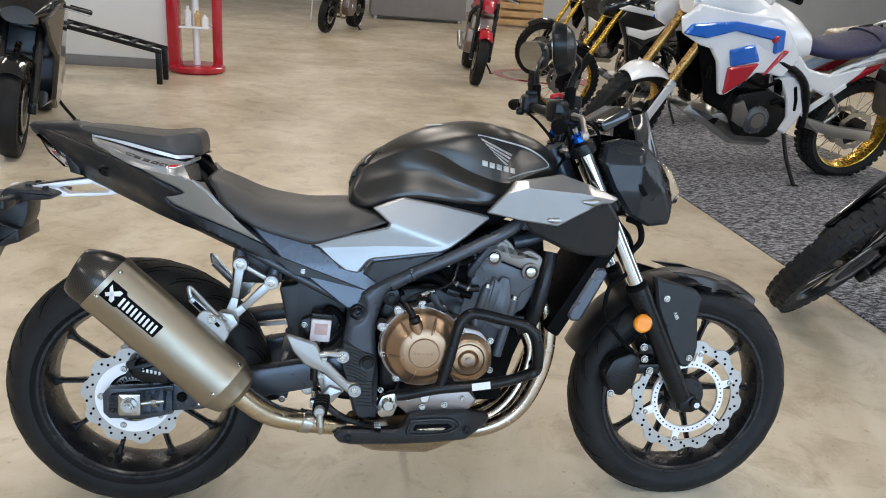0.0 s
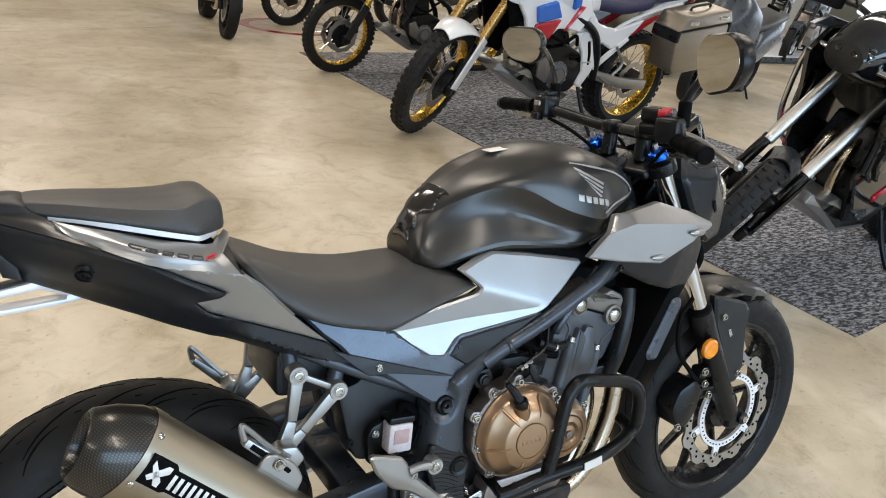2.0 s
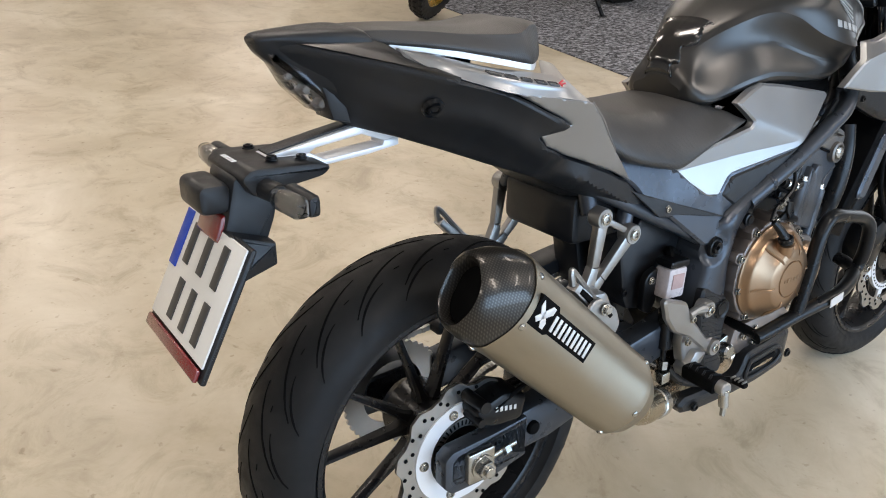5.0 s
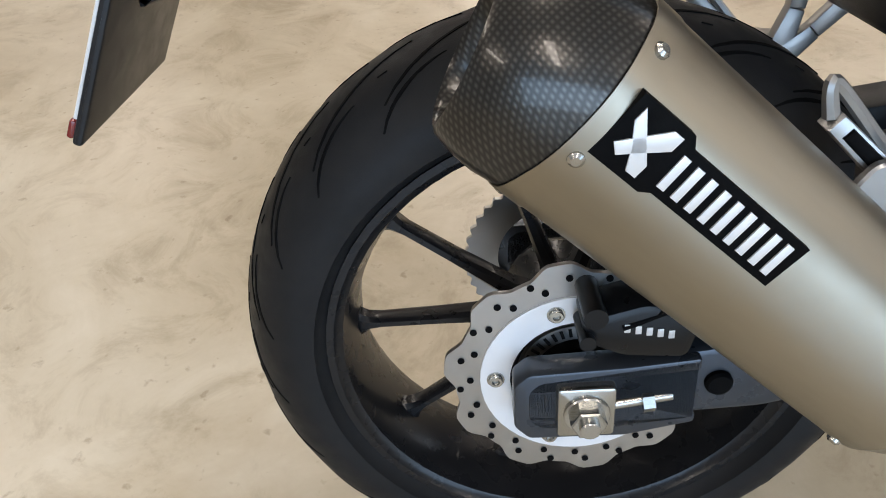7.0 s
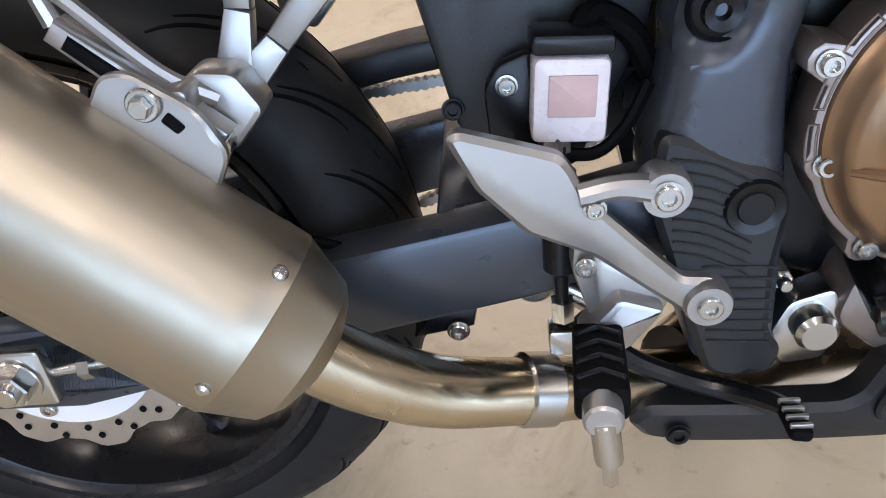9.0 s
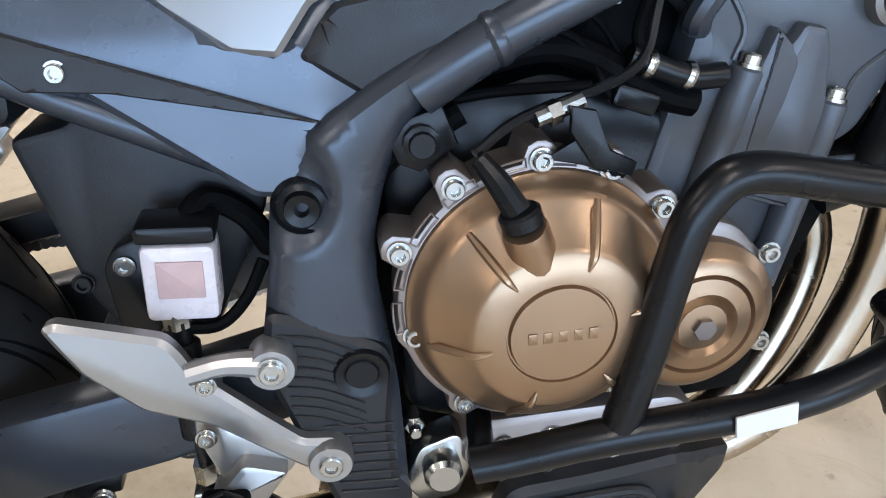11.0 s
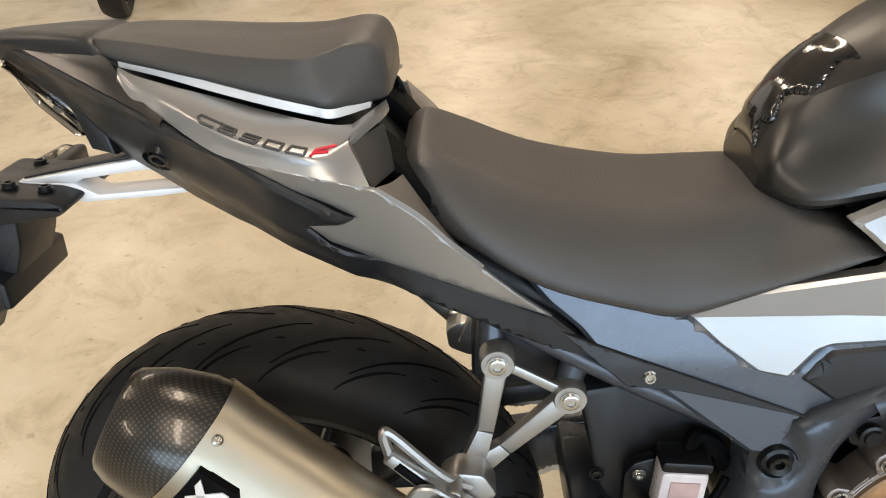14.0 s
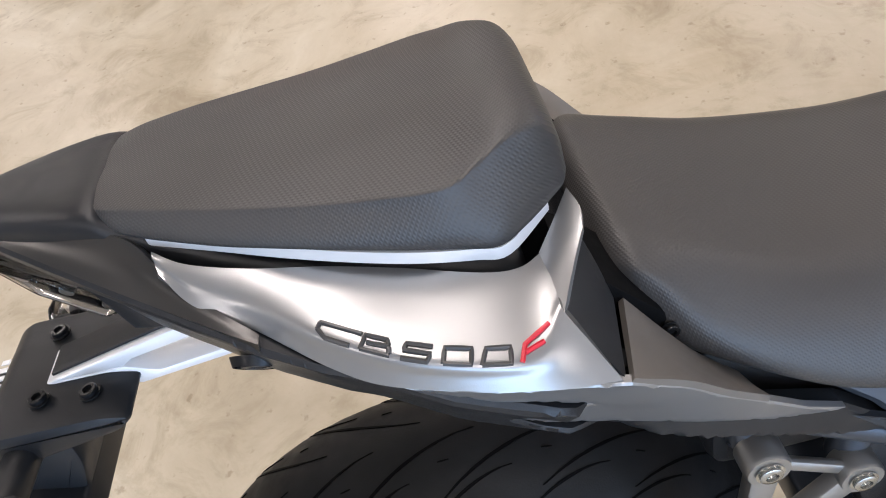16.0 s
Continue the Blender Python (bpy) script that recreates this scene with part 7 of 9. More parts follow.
for s, m_ in ((1, lambda g: g), (-1, mir)):
    ts = part("turn_signal", m_(cat(rod((-0.262, -0.03, 0.772), (-0.260, -0.092, 0.776), 0.013, 14, 0.003), block(-0.249, -0.122, 0.777, 0.016, 0.068, 0.026, 0.007))), BLACK_PLASTIC, carrier, "small turn signal")
    part("lens", m_(xf(block(0, 0, 0, 0.022, 0.068, 0.026, 0.010), pose(-0.266, -0.124, 0.777, 0, 0, 4))), SMOKE_LENS, ts, "clear signal lens")
    part("reflector", m_(block(-0.2585, -0.124, 0.777, 0.004, 0.054, 0.018, 0.0015)), ALLOY, ts)
PM = pose(-0.343, 0, 0.654, 0, 27, 0)
plate = part("number_plate", cat(block(0, 0, 0, 0.003, 0.195, 0.150, 0.001)), PLATE_WHITE, carrier, "white number plate with blue edge band")
plate.matrix_local = PM
part("plate_back", block(0.006, 0, -0.008, 0.008, 0.205, 0.172, 0.003), BLACK_PLASTIC, plate)
part("blue_band", block(-0.0022, 0.084, 0.034, 0.002, 0.024, 0.078, 0.0006), PLATE_BLUE, plate)
part("plate_reflector", block(-0.002, 0, -0.086, 0.006, 0.19, 0.016, 0.002), RED_LENS, plate)
for row, z in ((0, 0.036), (1, -0.036)):
    for i in range(3):
        y = 0.048 - 0.050 * i if row == 0 else 0.035 - 0.045 * i
        part("plate_bar", block(-0.0022, y, z, 0.002, 0.019, 0.054, 0.0006), DARK_DECAL, plate)
# handlebar with controls
BAR = [(0.985, 0.385, 1.048), (0.985, 0.27, 1.052), (0.995, 0.20, 1.048), (1.030, 0.11, 1.030), (1.045, 0.055, 1.024), (1.04, 0.0, 1.023), (1.035, -0.055, 1.022), (1.015, -0.11, 1.030), (0.968, -0.19, 1.034), (0.945, -0.235, 1.034), (0.921, -0.305, 1.022)]
bar = part("handlebar", tube(BAR, 0.0125, 14), SATIN_BLACK, bike, "black tapered handlebar")
for a, b, s in (((0.985, 0.265, 1.051), (0.985, 0.395, 1.047), 1), ((0.950, -0.205, 1.035), (0.921, -0.308, 1.022), -1)):
    g = part("grip", xf(lathe([(0.0125, -0.004), (0.019, -0.003), (0.0185, 0.006), (0.0145, 0.012), (0.0150, 0.06), (0.0145, 0.108), (0.0165, 0.112), (0.0165, 0.122), (0.011, 0.124)], 20), along(a, b)), DEEP_BLACK, bar, "black rubber grip")
    d = (Vector(b) - Vector(a)).normalized()
    part("bar_end", rod(Vector(b) - d * 0.004, Vector(b) + d * 0.010, 0.0145, 18, 0.003), SATIN_BLACK, g)
    for k in range(3):
        part("grip_rib", xf(mv(lathe([(0.0148, -0.0015), (0.0160, 0), (0.0148, 0.0015)], 18), 0, 0.03 + 0.025 * k, 0), along(a, b)), DEEP_BLACK, g)
for y in (-0.05, 0.05):
    part("riser", cat(rod((1.035, y, 0.965), (1.04, y, 1.015), 0.016, 16, 0.002), block(1.04, y, 1.026, 0.044, 0.028, 0.032, 0.008)), SATIN_BLACK, bar)
sw = part("right_switch", xf(cat(block(0, 0, 0, 0.045, 0.05, 0.052, 0.010), rod((0, 0.012, -0.02), (0, 0.012, 0.03), 0.012)), pose(0.948, -0.205, 1.050, 0, 0, 14)), SATIN_BLACK, bar, "black switch block")
part("kill_switch", xf(block(0, 0, 0, 0.026, 0.020, 0.016, 0.004), pose(0.945, -0.190, 1.080, 0, -15, 14)), RED, sw, "red stop switch")
part("left_switch", xf(cat(block(0, 0, 0, 0.045, 0.055, 0.055, 0.010), block(-0.024, 0.0, -0.022, 0.02, 0.03, 0.02, 0.004), block(0, -0.015, 0.03, 0.03, 0.02, 0.012, 0.003)), pose(0.990, 0.225, 1.055, 0, 0, -4)), SATIN_BLACK, bar, "black switch block")
part("indicator_button", block(0.966, 0.228, 1.062, 0.006, 0.022, 0.012, 0.003), ALLOY, bar)
part("brake_master", xf(cat(rod((0, -0.03, 0), (0, 0.05, 0), 0.015, 16, 0.003), block(0.01, 0.02, 0.026, 0.05, 0.055, 0.03, 0.006)), pose(0.985, -0.155, 1.045, 0, 0, 18)), SATIN_BLACK, bar, "black front brake master cylinder")
part("brake_lever", tube([(0.990, -0.185, 1.040), (0.998, -0.22, 1.036), (0.985, -0.28, 1.022), (0.968, -0.345, 1.006)], [0.009, 0.007, 0.006, 0.008], 10), ALLOY, bar, "silver brake lever")
part("lever_ball", xf(lathe([(0.001, -0.009), (0.007, -0.006), (0.0095, 0), (0.007, 0.006), (0.001, 0.009)], 14), Matrix.Translation((0.967, -0.350, 1.005))), ALLOY, bar)
part("clutch_lever", tube([(1.025, 0.20, 1.045), (1.045, 0.25, 1.040), (1.045, 0.32, 1.030), (1.03, 0.385, 1.022)], [0.009, 0.007, 0.006, 0.008], 10), ALLOY, bar, "silver clutch lever")
for pts in ([(1.02, 0.19, 1.045), (1.08, 0.16, 1.03), (1.11, 0.08, 0.98), (1.07, 0.03, 0.92)], [(0.97, -0.17, 1.035), (1.05, -0.15, 1.02), (1.10, -0.06, 0.97), (1.06, 0.0, 0.90)], [(0.96, -0.20, 1.03), (0.99, -0.15, 1.00), (1.02, -0.09, 0.96), (1.00, -0.05, 0.90)], [(0.985, 0.21, 1.03), (1.0, 0.13, 1.005), (1.02, 0.06, 0.96), (0.995, 0.02, 0.91)]):
    part("control_cable", tube(pts, 0.004, 8), DEEP_BLACK, bar)
# mirrors
for nm, c, base, yaw, s in (("right", (0.892, -0.345, 1.178), (0.968, -0.215, 1.075), -20, -1), ("left", (1.030, 0.386, 1.194), (1.005, 0.215, 1.080), 20, 1)):
    mroot = part("mirror_arm", tube([base, (base[0], base[1] + 0.004 * s, base[2] + 0.035), (base[0] + 0.005, base[1] + 0.03 * s, base[2] + 0.075), ((base[0] + c[0]) / 2 + 0.02, (base[1] + c[1]) / 2 + 0.01 * s, c[2] - 0.012), (c[0] + 0.03, c[1] - 0.02 * s, c[2] - 0.012)], [0.011, 0.008, 0.006, 0.006, 0.007], 10), SATIN_BLACK, bike, "black stalked mirror")
    out = round_poly([(-0.058, -0.034), (-0.030, -0.052), (0.040, -0.040), (0.070, -0.006), (0.066, 0.026), (0.040, 0.044), (-0.040, 0.042), (-0.064, 0.016)], 0.016) * (0.95 if s > 0 else 1.08)
    if s < 0:
        out = out * np.array([-1, 1])
    mm = Matrix.Translation(c) @ Matrix.Rotation(radians(90 + yaw), 4, "Z") @ Matrix.Rotation(radians(-6), 4, "X")
    shell = cat(skin([[(x * k, y, z * k) for x, z in out] for k, y in ((0.94, 0.006), (1.0, 0.002), (1.0, -0.006), (0.90, -0.022), (0.6, -0.034), (0.1, -0.038))]))
    part("mirror_shell", xf((np.asarray(shell[0]) , shell[1]), mm), SATIN_BLACK, mroot)
    part("mirror_glass", xf(skin([[(x * k, y, z * k) for x, z in out] for k, y in ((0.925, 0.0055), (0.925, 0.0072))]), mm), MIRROR, mroot, "mirror glass")
    part("stalk_boot", rod((base[0], base[1], base[2] - 0.02), (base[0], base[1], base[2] + 0.03), 0.0125, 14, 0.003), DEEP_BLACK, mroot)


# ---- the other machines in the hall ----
def knobby(R, w, n=56):
    return lathe([(0.78 * R, -w * 0.42), (0.88 * R, -w * 0.5), (0.96 * R, -w * 0.44), (R, -w * 0.22), (R * 1.004, 0), (R, w * 0.22), (0.96 * R, w * 0.44), (0.88 * R, w * 0.5), (0.78 * R, w * 0.42), (0.76 * R, 0)], n, True)


def small_wheel(parent, name, c, R, w, rim_mat, spoked, blocks=True, disc=0.13):
    """A wheel with wire or cast spokes, disc, hub and blocky tread."""
    root = part(name, lathe([(0.76 * R, -w * 0.36), (0.80 * R, -w * 0.40), (0.80 * R, w * 0.40), (0.76 * R, w * 0.36), (0.73 * R, w * 0.16), (0.73 * R, -w * 0.16)], 48, True), rim_mat, parent)
    root.location = c
    tyre = part("tyre", knobby(R, w), RUBBER, root)
    if blocks:
        g = []
        for i in range(44):
            a = 2 * math.pi * i / 44
            for y, off in ((-0.34, 0.5), (0.0, 0.0), (0.34, 0.5)):
                b = block(0, y * w, R - abs(y) * 0.06 * R, 0.030, w * 0.24, 0.012, 0.001)
                g.append(xf(b, Matrix.Rotation(a + off * 0.14, 4, "Y")))
        tagged(part("tread_block", cat(*g), RUBBER, tyre), kind="stuff")
    if spoked:
        g = []
        for i in range(28):
            a = 2 * math.pi * i / 28
            s = 1 if i % 2 else -1
            b = a + 0.42 * (1 if i % 4 < 2 else -1)
            g.append(rod((0.04 * math.cos(a), s * 0.035, 0.04 * math.sin(a)), (0.75 * R * math.cos(b), s * w * 0.15, 0.75 * R * math.sin(b)), 0.0022, 5))
        tagged(part("wire_spoke", cat(*g), CHROME, root), kind="stuff")
    else:
        for i in range(5):
            a = 2 * math.pi * i / 5
            for s in (-1, 1):
                part("spoke", spoke_geo(0.045, 0.75 * R, a + s * 0.2, a + s * 0.3, 0.015, 0.009, 0.007), rim_mat, root)
    part("hub", lathe([(0.02, -0.06), (0.045, -0.05), (0.035, 0), (0.045, 0.05), (0.02, 0.06)], 20), SATIN_BLACK, root)
    for s in (-1, 1):
        part("brake_disc", mv(wavy_disc(disc, disc * 0.72, 10, 0.008, 0.0025, 80), 0, s * 0.06, 0), STEEL, root)
        part("disc_carrier", mv(lathe([(0.03, -0.002), (disc * 0.75, -0.002), (disc * 0.75, 0.002), (0.03, 0.002)], 5, True), 0, s * 0.06, 0), SATIN_BLACK, root)
    return root


def plates(parent, name, poly, y0, mat, label="", lean=0.0, thick=0.02, bow=0.0):
    """A mirrored pair of moulded panels."""
    f = lambda x, z: -y0 - lean * z - bow * math.sin(max(0, min(1, (x + 0.2) / 2.0)) * math.pi)
    for m_ in (lambda g: g, mir):
        part(name, m_(panel(poly, f, thick, 0.008, 0.03, 0.012)), mat, parent, label)


def adventure(m, label, wheel_rim, fork_mat, upper, accent, accent2, seat_mat, group, silver_bars=False, panniers=False, steer=0, road=False, nose_mat=None):
    """A tall travel machine, nose towards +x, rear wheel over the origin."""
    root = thing("motorcycle", m, label, "motorcycle", group)
    WB = 1.60
    small_wheel(root, "rear_wheel", (0, 0, 0.33), 0.33, 0.15, wheel_rim, True)
    small_wheel(root, "front_wheel", (WB, 0, 0.345), 0.345, 0.10 if road else 0.09, wheel_rim, True, True, 0.15)
    ft, fb = Vector((WB - (0.66 if road else 0.42), 0, 1.10)), Vector((WB - 0.01, 0, 0.33))
    white = upper is WHITE_PAINT
    for s in (-1, 1):
        o = Vector((0, s * 0.105, 0))
        leg = part("fork_leg", rod(ft + o, ft.lerp(fb, 0.66) + o, 0.027, 16), fork_mat, root, "upper fork tube")
        part("fork_slider", cat(rod(ft.lerp(fb, 0.62) + o, fb + o, 0.021, 14), block(fb.x, s * 0.105, fb.z, 0.06, 0.04, 0.07, 0.01)), SATIN_BLACK, leg)
        part("fork_guard", panel([(WB - 0.20, 0.62), (WB - 0.13, 0.66), (WB + 0.02, 0.36), (WB - 0.05, 0.33)], lambda x, z: -0.135, 0.008, 0.004, 0.03) if s < 0 else mir(panel([(WB - 0.20, 0.62), (WB - 0.13, 0.66), (WB + 0.02, 0.36), (WB - 0.05, 0.33)], lambda x, z: -0.135, 0.008, 0.004, 0.03)), upper, leg)
    for s in (-1, 1):
        part("front_caliper", block(WB - 0.10, s * 0.085, 0.44, 0.06, 0.05, 0.11, 0.012), SATIN_BLACK, root)
    # high mudguard
    rings = []
    for k in np.linspace(0, 1, 10):
        a = radians(80 + 72 * k) if road else radians(68 + 84 * k) if white else radians(52 + 78 * k)
        r = (0.372 if road or white else 0.40) - 0.015 * k
        half = (0.056 if road else 0.055) + (0.012 if road else 0.045) * math.sin(k * math.pi * 0.9)
        drop = 0.045 if road else 0.03
        rings.append([(WB + r * math.cos(a), u * half, 0.345 + r * math.sin(a) - drop * u * u) for u in np.linspace(-1, 1, 7)] + [(WB + (r - 0.01) * math.cos(a), u * half, 0.337 + r * math.sin(a) - drop * u * u) for u in np.linspace(1, -1, 7)])
    part("front_mudguard", skin(rings), BLACK_PLASTIC if road else upper, root)
    # nose, tank, tail
    part("nose", loft([(0.92, sec(1.12, (0.07, 1.11), (0.14, 1.05), (0.15, 0.96), (0.10, 0.90), (0.03, 0.88))), (1.08, sec(1.22, (0.07, 1.20), (0.14, 1.12), (0.14, 1.02), (0.09, 0.94), (0.03, 0.92))), (1.24, sec(1.19, (0.06, 1.18), (0.12, 1.12), (0.12, 1.04), (0.08, 0.97), (0.03, 0.95))), (1.36, sec(1.10, (0.04, 1.09), (0.08, 1.06), (0.08, 1.02), (0.05, 0.99), (0.02, 0.98)))], 4, 4), nose_mat or upper, root, "pointed front fairing")
    for s in (-1, 1):
        part("headlamp", xf(block(0, 0, 0, 0.03, 0.085, 0.06, 0.015), pose(1.335, s * 0.055, 1.075, 0, -30, s * 16)), GLASS, root)
    part("windscreen", panel([(0.0, -0.13), (0.22, -0.10), (0.30, 0.0), (0.22, 0.10), (0.0, 0.13)], lambda x, z: 0, 0.004, 0.002, 0.04, 0.03), GLASS, root).matrix_local = Matrix.Translation((1.22, 0, 1.17)) @ Matrix.Rotation(radians(-118), 4, "Y") @ Matrix.Rotation(radians(90), 4, "X")
    part("tank", loft([(0.55, sec(0.93, (0.05, 0.925), (0.09, 0.90), (0.11, 0.85), (0.11, 0.80), (0.06, 0.78))), (0.72, sec(1.04, (0.07, 1.03), (0.15, 0.98), (0.18, 0.90), (0.17, 0.80), (0.08, 0.76))), (0.92, sec(1.10, (0.08, 1.09), (0.17, 1.03), (0.20, 0.93), (0.17, 0.80), (0.08, 0.76))), (1.06, sec(1.08, (0.07, 1.07), (0.14, 1.02), (0.17, 0.94), (0.14, 0.84), (0.07, 0.80)))], 4, 4), nose_mat or upper, root)
    if white:
        plates(root, "side_fairing", [(1.43, 0.895), (1.46, 0.98), (1.36, 1.06), (1.13, 1.03), (0.86, 1.02), (0.78, 0.96), (0.70, 0.873), (0.66, 0.79), (0.742, 0.685), (0.82, 0.70), (0.915, 0.704), (0.967, 0.654), (1.077, 0.568), (1.118, 0.566), (1.179, 0.75), (1.244, 0.827), (1.314, 0.841)], 0.205, WHITE_PAINT, lean=-0.02)
        plates(root, "upper_band", [(1.44, 0.90), (1.40, 0.955), (1.132, 0.985), (0.822, 0.955), (0.797, 0.845), (0.850, 0.818), (0.875, 0.895), (1.13, 0.935), (1.30, 0.885)], 0.211, BLUE_PAINT)
        plates(root, "mid_band", [(1.130, 0.825), (0.987, 0.866), (0.927, 0.775), (1.100, 0.735)], 0.211, BLUE_PAINT)
        plates(root, "lower_band", [(1.112, 0.728), (0.924, 0.762), (0.981, 0.658), (1.102, 0.572)], 0.211, RED_PAINT)
        plates(root, "red_stripe", [(0.880, 0.690), (0.852, 0.712), (0.752, 0.842), (0.790, 0.842)], 0.209, RED_PAINT)
        plates(root, "round_badge", [(0.87 + 0.022 * math.cos(k * 0.785), 0.905 + 0.026 * math.sin(k * 0.785)) for k in range(8)], 0.215, RED_PAINT)
        plates(root, "air_slot", [(1.215, 0.735), (1.235, 0.735), (1.225, 0.665), (1.20, 0.63)], 0.207, DEEP_BLACK)
        plates(root, "fairing_inner", [(1.30, 0.84), (1.24, 0.70), (1.16, 0.50), (1.06, 0.46), (0.98, 0.60), (0.90, 0.70), (1.0, 0.86)], 0.150, DEEP_BLACK)
        plates(root, "side_panel", [(0.701, 0.870), (0.552, 0.734), (0.46, 0.712), (0.368, 0.702), (0.15, 0.766), (0.19, 0.712), (0.259, 0.645), (0.38, 0.572), (0.45, 0.60), (0.596, 0.680), (0.70, 0.670), (0.76, 0.78)], 0.150, WHITE_PAINT)
        plates(root, "tail_panel", [(-0.34, 0.97), (-0.05, 0.885), (0.16, 0.80), (0.20, 0.74), (0.0, 0.80), (-0.30, 0.92)], 0.12, WHITE_PAINT)
        plates(root, "tail_stripe", [(0.31, 0.655), (0.14, 0.742), (-0.02, 0.80), (0.02, 0.765), (0.20, 0.66)], 0.135, RED_PAINT)
        plates(root, "frame_plate", [(0.76, 0.665), (0.62, 0.690), (0.580, 0.638), (0.500, 0.475), (0.520, 0.421), (0.575, 0.327), (0.628, 0.350), (0.600, 0.433), (0.645, 0.555), (0.70, 0.630)], 0.165, WHITE_PAINT)
        plates(root, "frame_window", [(0.625, 0.625), (0.600, 0.635), (0.562, 0.545), (0.552, 0.475), (0.575, 0.475), (0.592, 0.545)], 0.170, DEEP_BLACK)
        for sy in (-1, 1):
            part("sub_stay", bar_between((0.259, 0.648), (0.500, 0.450), 0.014, 0.018, sy * 0.148 - 0.010, sy * 0.148 + 0.010), WHITE_PAINT, root)
            part("hanger_tube", tube([(0.36, sy * 0.17, 0.60), (0.30, sy * 0.20, 0.50), (0.36, sy * 0.20, 0.42)], 0.010, 8), ALLOY, root)
    else:
        plates(root, "side_fairing", [(0.62, 0.90), (0.78, 1.02), (0.98, 1.10), (1.20, 1.08), (1.27, 0.98), (1.17, 0.80), (1.12, 0.62), (1.05, 0.57), (1.00, 0.72), (0.90, 0.82), (0.74, 0.84)], 0.235, upper, lean=-0.02)
        plates(root, "upper_band", [(0.74, 0.99), (0.90, 1.075), (1.20, 1.12), (1.30, 1.08), (1.10, 1.055), (0.92, 1.03), (0.80, 0.955)], 0.243, accent)
        plates(root, "lower_band", [(0.98, 0.76), (1.15, 0.84), (1.11, 0.66), (1.045, 0.585), (1.01, 0.68)], 0.241, accent2)
        plates(root, "mid_band", [(0.80, 0.96), (0.99, 0.90), (1.19, 0.93), (1.165, 0.86), (0.99, 0.82), (0.86, 0.88)], 0.241, accent)
        plates(root, "side_panel", [(0.30, 0.82), (0.52, 0.80), (0.68, 0.72), (0.62, 0.66), (0.44, 0.70), (0.20, 0.76)], 0.15, upper)
        plates(root, "tail_panel", [(-0.30, 0.94), (-0.05, 0.90), (0.30, 0.84), (0.24, 0.77), (0.0, 0.82), (-0.26, 0.90)], 0.12, upper)
    part("seat", loft([(-0.22, sec(0.97, (0.07, 0.965), (0.12, 0.95), (0.13, 0.92), (0.10, 0.90), (0.04, 0.89))), (0.10, sec(0.955, (0.08, 0.95), (0.14, 0.93), (0.15, 0.89), (0.12, 0.86), (0.04, 0.85))), (0.14, sec(0.93, (0.08, 0.925), (0.15, 0.90), (0.16, 0.86), (0.13, 0.83), (0.04, 0.82))), (0.36, sec(0.88, (0.08, 0.875), (0.15, 0.86), (0.16, 0.82), (0.13, 0.79), (0.04, 0.78))), (0.58, sec(0.90, (0.05, 0.895), (0.09, 0.87), (0.10, 0.83), (0.08, 0.81), (0.03, 0.80)))], 4, 4), seat_mat, root, "two-step seat")
    # engine and frame
    part("engine", cat(prism([(0.56, 0.38), (0.62, 0.54), (0.76, 0.60), (0.96, 0.56), (1.00, 0.44), (0.90, 0.30), (0.66, 0.29)], -0.15, 0.15, 0.02, 0.03), prism([(0.74, 0.56), (0.78, 0.76), (0.96, 0.76), (1.02, 0.58)], -0.12, 0.12, 0.02, 0.02)), SATIN_BLACK, root)
    for s in (-1, 1):
        face = Matrix.Rotation(0 if s < 0 else math.pi, 4, "Z")
        cover = part("engine_cover", xf(lathe([(0.001, -0.178), (0.030, -0.178), (0.034, -0.174), (0.056, -0.174), (0.070, -0.162), (0.086, -0.158), (0.088, -0.14)], 28), Matrix.Translation((0.80, 0, 0.41)) @ face), ENGINE_BLACK, root)
        part("cover_ring", xf(lathe([(0.036, -0.179), (0.044, -0.179), (0.044, -0.172)], 24), Matrix.Translation((0.80, 0, 0.41)) @ face), COVER_GREY, cover)
        part("side_casting", xf(prism([(0.88, 0.36), (0.96, 0.40), (0.98, 0.50), (0.92, 0.53), (0.87, 0.46)], -0.165, -0.14, 0.006, 0.01), Matrix.Identity(4)) if s < 0 else mir(prism([(0.88, 0.36), (0.96, 0.40), (0.98, 0.50), (0.92, 0.53), (0.87, 0.46)], -0.165, -0.14, 0.006, 0.01)), COVER_GREY, root)
        for q in range(9):
            a = q * 0.698
            part("cover_bolt", mv(rod((0, s * 0.150, 0), (0, s * 0.163, 0), 0.007, 6), 0.80 + 0.081 * math.cos(a), 0, 0.41 + 0.081 * math.sin(a)), ZINC, cover)
        for pts in ([(0.70, 0.16, 0.60), (0.74, 0.17, 0.66), (0.82, 0.165, 0.62), (0.94, 0.15, 0.66)], [(0.64, 0.155, 0.50), (0.68, 0.175, 0.54), (0.74, 0.17, 0.52)]):
            part("hose", tube([(x, s * y, z) for x, y, z in pts], 0.011, 8), DEEP_BLACK, root)
    part("skid_plate", prism([(0.62, 0.27), (0.90, 0.275), (0.925, 0.395), (1.02, 0.442), (1.13, 0.416), (1.25, 0.485), (1.28, 0.435), (1.08, 0.338), (0.92, 0.245), (0.66, 0.235)], -0.13, 0.13, 0.01, 0.012), ALLOY, root, "aluminium skid plate")
